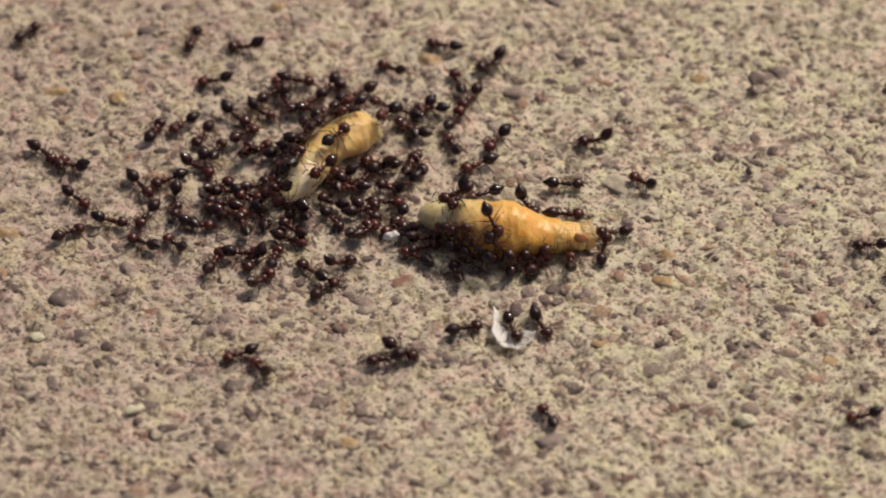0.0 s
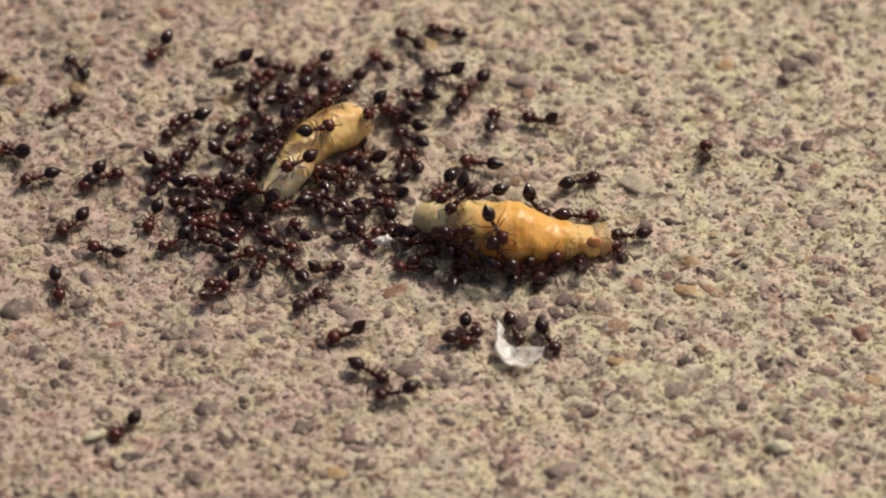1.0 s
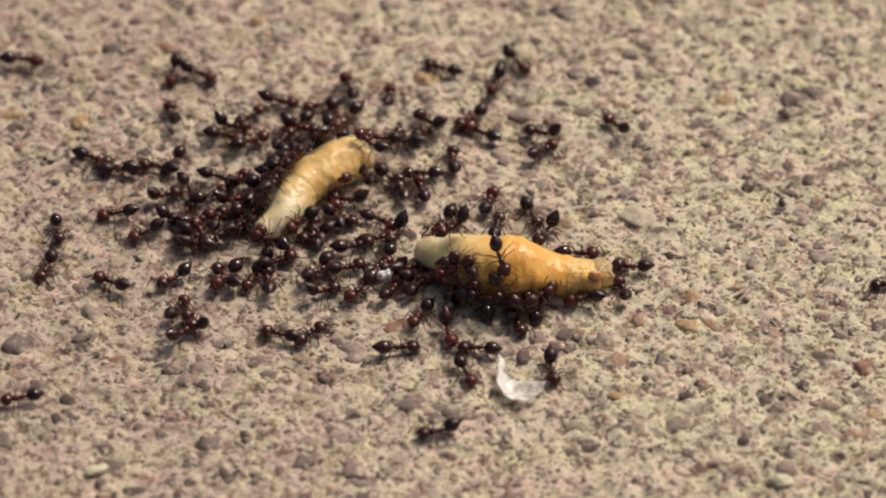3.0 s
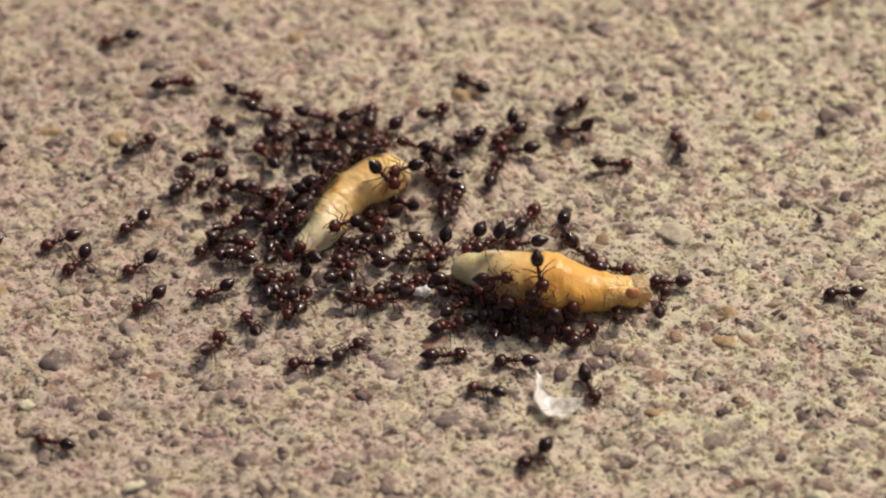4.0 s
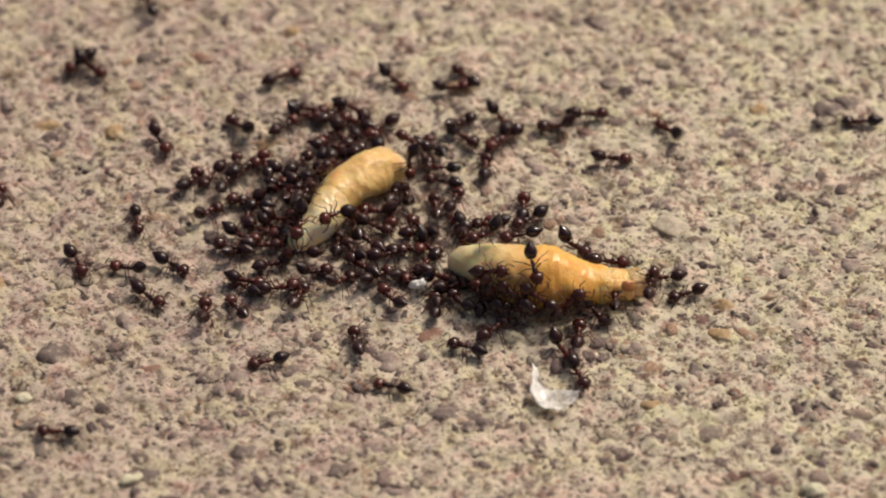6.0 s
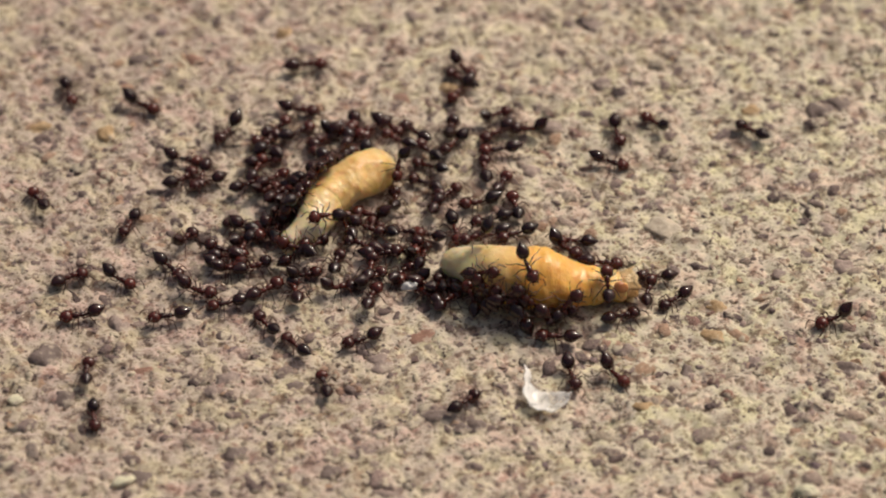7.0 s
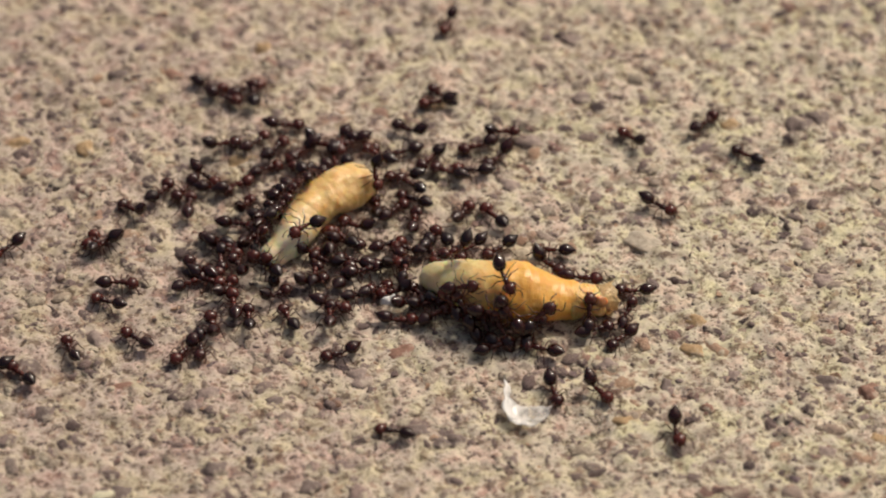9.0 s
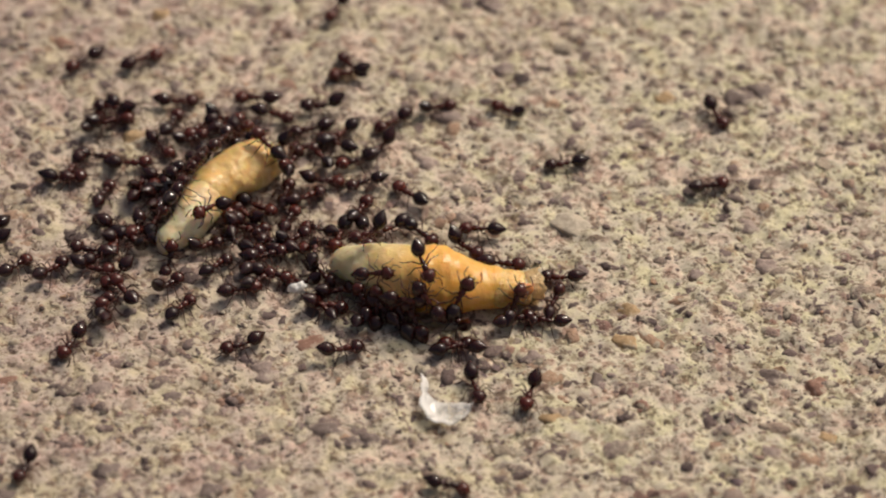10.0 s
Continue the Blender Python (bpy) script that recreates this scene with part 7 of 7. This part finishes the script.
    crawl(133, [(0, 6.44, -7.85, 75), (1.469, 6.43, -7.85, 74), (3.324, 6.34, -7.80, 65), (5.514, 6.41, -7.86, 68), (6.698, 6.45, -7.84, 74), (8.179, 6.40, -7.80, 75), (10, 6.33, -7.86, 66)])
    crawl(134, [(0, 8.11, -8.78, 100), (1.504, 8.03, -8.74, 93), (3.613, 8.02, -8.79, 90), (4.838, 8.09, -8.78, 96), (6.324, 8.11, -8.74, 101), (8.319, 8.01, -8.79, 94), (9.628, 8.01, -8.78, 89), (10, 8.03, -8.77, 89)])
    crawl(135, [(0, 9.72, -9.17, 101), (1.069, 9.66, -9.19, 95), (2.479, 9.67, -9.23, 95), (4.055, 9.76, -9.19, 102), (6.086, 9.73, -9.20, 105), (7.565, 9.66, -9.23, 97), (9.166, 9.69, -9.18, 94), (10, 9.74, -9.17, 97)])
    crawl(136, [(0, -2.81, -4.98, 43), (1.513, -2.61, -4.99, 27), (2.99, -2.88, -4.93, 21), (4.163, -2.56, -5.00, 50), (6.152, -3.22, -4.91, 36), (7.54, -2.76, -4.85, 39), (8.711, -2.31, -4.91, 29), (10, -2.74, -4.80, 40)])
    crawl(137, [(0, 0.43, -5.00, 163), (1.452, 0.44, -4.60, 174), (2.889, 0.45, -4.75, 192), (4.065, 0.08, -5.01, 187), (5.994, -0.07, -4.92, 170), (6.961, 0.14, -4.67, 179), (8.94, 0.31, -4.45, 190), (10, 0.35, -4.80, 170)])
    crawl(138, [(0, -0.32, -1.06, 8), (1.76, -0.56, -1.29, 9), (2.775, -0.43, -1.04, 25), (4.102, -0.16, -1.73, 11), (5.462, -0.87, -1.52, 22), (6.667, -0.61, -1.37, 4), (8.053, -0.30, -1.35, 2), (9.1, -0.12, -1.22, 17), (10, -0.39, -1.29, 10)])
    crawl(139, [(0, -2.42, -2.31, 27), (1.187, -2.34, -2.50, 21), (3.132, -2.23, -2.24, 23), (4.477, -1.97, -1.99, 35), (5.742, -2.23, -2.18, 26), (7.509, -2.05, -1.94, 11), (8.813, -1.92, -2.17, 28), (10, -2.16, -2.17, 20)])
    crawl(140, [(0, -10.85, 2.12, 71), (1.248, -10.75, 1.99, 69), (2.669, -10.79, 1.95, 73), (4.134, -11.24, 2.13, 68), (5.897, -10.76, 1.83, 82), (7.52, -10.95, 1.85, 74), (8.497, -10.89, 1.72, 84), (9.666, -10.80, 1.93, 64), (10, -10.77, 2.02, 72)])
    crawl(141, [(0, -10.01, 4.74, 76), (1.925, -8.55, 3.44, 65), (3.05, -10.53, 4.44, 70), (4.58, -8.90, 2.29, 63), (6.135, -8.56, 3.42, 84), (7.574, -9.99, 4.58, 65), (9.041, -10.29, 4.42, 70), (10, -10.10, 4.57, 79)])
    crawl(142, [(0, -8.08, 4.36, -45), (1.669, -7.74, 4.81, -16), (3.21, -7.81, 4.73, -46), (4.684, -8.09, 4.33, -35), (5.817, -9.35, 6.13, -31), (6.796, -8.13, 4.31, -35), (8.014, -8.00, 4.52, -26), (10, -7.99, 4.54, -30)])
    crawl(143, [(0, -6.88, 5.92, -61), (1.284, -7.04, 5.75, -82), (3.001, -6.96, 5.79, -38), (4.904, -6.96, 5.80, -70), (6.53, -7.27, 5.43, -51), (7.638, -6.79, 5.98, -58), (9.15, -7.71, 7.46, -58), (10, -7.00, 5.78, -54)])
    crawl(144, [(0, -5.52, 8.53, -52), (1.398, -5.62, 8.70, -69), (2.305, -5.83, 8.45, -73), (3.74, -5.94, 8.87, -40), (5.563, -5.59, 8.49, -65), (6.627, -5.55, 8.57, -50), (7.98, -5.78, 8.34, -48), (8.996, -5.76, 8.29, -47), (10, -5.69, 8.38, -61)])
    crawl(145, [(0, -3.97, 9.56, -68), (1.227, -4.07, 9.49, -49), (2.294, -4.02, 9.59, -64), (3.57, -4.42, 9.89, -56), (4.656, -3.95, 9.76, -49), (6.153, -4.07, 10.23, -54), (8.141, -4.35, 9.70, -54), (10, -4.11, 9.83, -64)])
    crawl(146, [(0, -4.78, 11.97, -90), (1.619, -5.00, 11.88, -84), (3.109, -4.76, 12.18, -90), (5.046, -4.56, 11.73, -58), (6.696, -4.75, 11.89, -58), (7.84, -4.67, 11.87, -96), (9.265, -4.47, 11.98, -73), (10, -4.77, 11.82, -78)])
    crawl(147, [(0, -12.12, 6.31, 50), (0.9832, -12.15, 6.20, 65), (2.329, -11.88, 6.34, 64), (3.864, -12.31, 5.93, 67), (5.228, -11.61, 6.40, 70), (6.521, -11.86, 6.38, 48), (7.638, -12.03, 6.30, 26), (8.977, -11.97, 6.21, 63), (10, -12.01, 6.25, 60)])
    crawl(148, [(0, -17.52, 8.17, 247), (1.796, -17.28, 8.38, 233), (3.23, -17.65, 8.48, 247), (4.296, -17.48, 7.90, 227), (5.941, -17.27, 7.69, 238), (7.313, -17.33, 8.13, 263), (8.714, -17.11, 8.35, 237), (10, -17.32, 8.08, 250)])
    crawl(149, [(0, -15.48, -1.40, 170), (1.272, -16.08, -1.31, 174), (3.055, -15.79, -1.80, 174), (4.568, -15.38, -1.44, 168), (6.566, -15.46, -1.11, 163), (8.306, -15.69, -1.57, 141), (10, -15.71, -1.45, 170)])
    crawl(150, [(0, -8.97, 2.12, 219), (1.161, -8.78, 3.33, 229), (3.072, -9.12, 1.99, 225), (4.014, -9.12, 1.18, 246), (5.586, -9.52, 3.28, 215), (7.145, -8.99, 2.08, 220), (8.497, -9.29, 1.46, 228), (10, -9.12, 1.13, 229)])
    crawl(151, [(0, -8.33, 1.67, 76), (1.733, -8.48, 2.10, 74), (3.671, -8.41, 2.88, 62), (5.109, -8.55, 2.82, 60), (6.086, -8.63, 2.45, 65), (8.025, -8.33, 2.85, 48), (10, -8.48, 2.31, 66)])
    crawl(152, [(0, -7.70, 4.95, -24), (1.5, -7.66, 4.98, -38), (2.6, -7.62, 5.00, -22), (3.9, -7.68, 4.95, -29), (5.6, -7.85, 4.74, -33), (7.4, -7.66, 4.98, -24), (8.4, -7.67, 4.98, -38), (10, -7.63, 4.99, -35)])
    crawl(153, [(0, -5.39, 7.79, -128), (1.4, -5.98, 8.85, -128), (2.3, -5.93, 8.87, -125), (4.3, -5.35, 7.82, -122), (5.5, -5.92, 8.88, -127), (7.3, -5.38, 7.77, -128), (8.9, -6.03, 8.82, -118), (10, -5.40, 7.40, -112)])
    crawl(154, [(0, -4.24, 8.81, -53), (1, -4.40, 8.83, -46), (2.9, -4.30, 8.76, -41), (4.1, -4.27, 8.80, -48), (5.8, -4.56, 9.71, -57), (7.4, -4.66, 9.67, -43), (8.4, -4.49, 9.74, -47), (10, -4.11, 8.82, -51)])
    crawl(155, [(0, 8.36, -9.00, -7), (2.4, 8.44, -9.06, -12), (4.1, 8.53, -8.96, -12), (5.7, 8.46, -9.05, -16), (7.3, 8.53, -8.96, -12), (8.3, 8.58, -8.96, -23), (10, 8.49, -8.92, -20)])
    crawl(156, [(0, 6.38, -7.48, 4), (1, 6.46, -7.50, 8), (3, 6.48, -7.35, 6), (6, 6.43, -7.34, 2), (8, 6.38, -7.30, 6), (10, 6.39, -7.32, 4)])
    crawl(157, [(0, 6.08, -4.90, -160), (3, 5.87, -4.69, -156), (6, 5.67, -4.39, -162), (8, 5.67, -4.33, -158), (10, 5.62, -4.29, -160)])
    crawl(158, [(0, -14.86, 0.36, 0), (0.5, -12.34, 0.35, 29), (1, -12.37, -0.30, 108), (1.5, -13.05, 2.29, 90), (2, -13.70, 1.00, 88), (3.5, -13.65, 2.64, 70), (4.5, -12.41, 6.10, 78), (5.5, -13.27, 5.71, 158), (7, -14.26, 1.81, 156), (8.2, -14.48, 2.18, 153), (9.1, -14.56, 1.97, 153), (10, -14.59, 1.61, 134)])
    crawl(159, [(0, -14.53, -2.73, -11), (0.5, -12.26, -3.19, 60), (1, -11.44, -1.74, 140), (1.5, -14.40, 0.54, 164), (2, -15.06, -0.39, 157), (3.5, -14.98, -0.15, 77), (4.5, -11.30, 9.32, -2), (5.5, -12.23, 1.12, -25), (7, -13.31, 1.11, -40), (8.2, -13.04, 0.78, -10), (9.1, -13.52, 0.72, -36), (10, -13.49, 1.03, -29)])
    crawl(160, [(0, -18.89, -3.34, 144), (0.5, -17.70, -2.63, 64), (1, -15.36, -2.43, 69), (1.5, -15.73, -1.88, 47), (2, -15.72, -1.78, 98), (3.5, -16.76, 5.11, 19), (4.5, -10.79, 7.17, -60), (5.5, -14.20, 5.36, -85), (7, -13.72, -0.98, -111), (8.2, -13.82, -0.85, -85), (9.1, -13.85, -0.83, -85), (10, -13.73, -0.86, -104)])
    crawl(161, [(0, -17.57, -4.26, -11), (0.5, -14.34, -4.94, 10), (1, -15.30, -4.83, 90), (1.5, -16.01, -0.15, 68), (2, -15.79, 1.00, -11), (3.5, -13.98, -2.92, -30), (4.5, -10.33, -5.05, 49), (5.5, -13.17, 1.48, -30), (7, -15.06, -3.40, -14), (8.2, -14.70, -3.33, -38), (9.1, -14.87, -3.09, -27), (10, -15.23, -3.51, -15)])
    crawl(162, [(0, -19.65, -0.42, -82), (0.5, -19.36, -2.63, -2), (1, -15.17, -1.05, 77), (1.5, -17.18, 0.20, 78), (2, -17.20, 1.35, 52), (3.5, -16.87, 0.89, -15), (4.5, -14.14, 0.12, 52), (5.5, -10.43, 4.99, 76), (7, -10.35, 5.33, 77), (8.2, -9.99, 5.60, 89), (9.1, -10.35, 5.08, 72), (10, -10.63, 5.35, 57)])
    crawl(163, [(0, -22.91, 1.12, -53), (0.5, -21.30, -1.08, 26), (1, -17.65, 4.20, 49), (1.5, -17.29, 3.70, 30), (2, -16.31, 2.75, 110), (3.5, -29.23, 10.84, 169), (4.5, -41.11, 12.94, 163), (5.5, -41.53, -12.79, 248), (6.3, -36.00, -36.00, 333), (6.9, -14.24, -34.89, 418), (7.5, -20.13, -26.88, 503), (8, -28.77, -20.72, 494), (8.5, -36.53, -12.77, 494), (10, -36.53, -12.77, 494)])
    crawl(164, [(0, -22.35, -2.96, -118), (0.5, -21.46, -3.19, -198), (1, -24.09, 1.88, -118), (1.5, -22.02, -0.84, -198), (2, -21.18, 2.05, -172), (3.5, -24.57, 1.60, -167), (4.5, -36.17, -0.92, -146), (5.5, -40.80, -4.00, -150), (6.2, -38.63, -29.81, -65), (6.9, -9.78, -40.35, 14), (7.3, 3.11, -37.06, 87), (7.5, 3.22, -34.13, 87), (8, 3.54, -33.90, 2), (8.5, 3.79, -35.94, -82), (9, 3.87, -38.84, -82), (10, 3.87, -38.84, -82)])
    crawl(165, [(0, -17.04, 4.26, -70), (0.5, -16.17, 1.77, -69), (1, -15.46, 1.39, 10), (1.5, -15.89, 4.05, -52), (2, -14.91, 2.75, 27), (3.5, -13.29, 7.24, 53), (4.5, -8.30, 14.03, 133), (5.5, -16.14, 7.50, 53), (7, -9.30, 13.60, 45), (8.2, -9.36, 13.68, 63), (9.1, -9.47, 13.28, 64), (10, -9.63, 13.29, 76)])
    crawl(166, [(0, -13.03, -0.41, -18), (0.5, -10.59, -1.66, -98), (1, -11.89, -2.77, -178), (1.5, -13.01, 0.54, -258), (2, -12.56, 2.05, -244), (3.5, -12.21, 0.89, -252), (4.5, -12.78, 1.52, -279), (5.5, -11.88, 7.13, -359), (7, -9.64, 5.32, -331), (8.2, -9.46, 5.42, -360), (9.1, -10.03, 5.04, -340), (10, -9.73, 5.38, -358)])
    crawl(167, [(0, -39.95, 17.02, -14), (1, -33.24, 15.33, -11), (1.5, -27.02, 14.10, -26), (2, -22.83, 12.02, 4), (3.5, -9.62, 13.00, -15), (4.5, -8.77, 13.67, 64), (5.5, -10.62, 15.84, -15), (7, -5.96, 13.96, 13), (8.2, -5.66, 13.59, 9), (9.1, -5.59, 14.17, -15), (10, -5.57, 14.03, -9)])
    crawl(168, [(0, -41.10, 10.16, -7), (1, -33.36, 9.17, 16), (1.5, -29.08, 10.47, -12), (2, -22.38, 9.00, -58), (3.5, -21.29, 7.25, 21), (4.5, -13.58, 15.87, 11), (5.5, -8.24, 16.94, -21), (7, -1.67, 14.32, -44), (8.2, -1.67, 14.30, -47), (9.1, -1.95, 14.02, -34), (10, -1.61, 14.28, -21)])
    gait([0, 1, 2, 3, 5, 8, 9, 10, 11, 16, 17, 18, 19, 20, 21, 22, 23, 25, 26, 28, 33, 39, 41, 46, 47, 55, 61, 76, 77, 78, 84, 87, 88, 89, 90, 92, 93, 94, 97, 98, 100, 102, 103, 104, 107, 158, 159, 160, 161, 162, 163, 164, 165, 166, 167, 168])



motions()
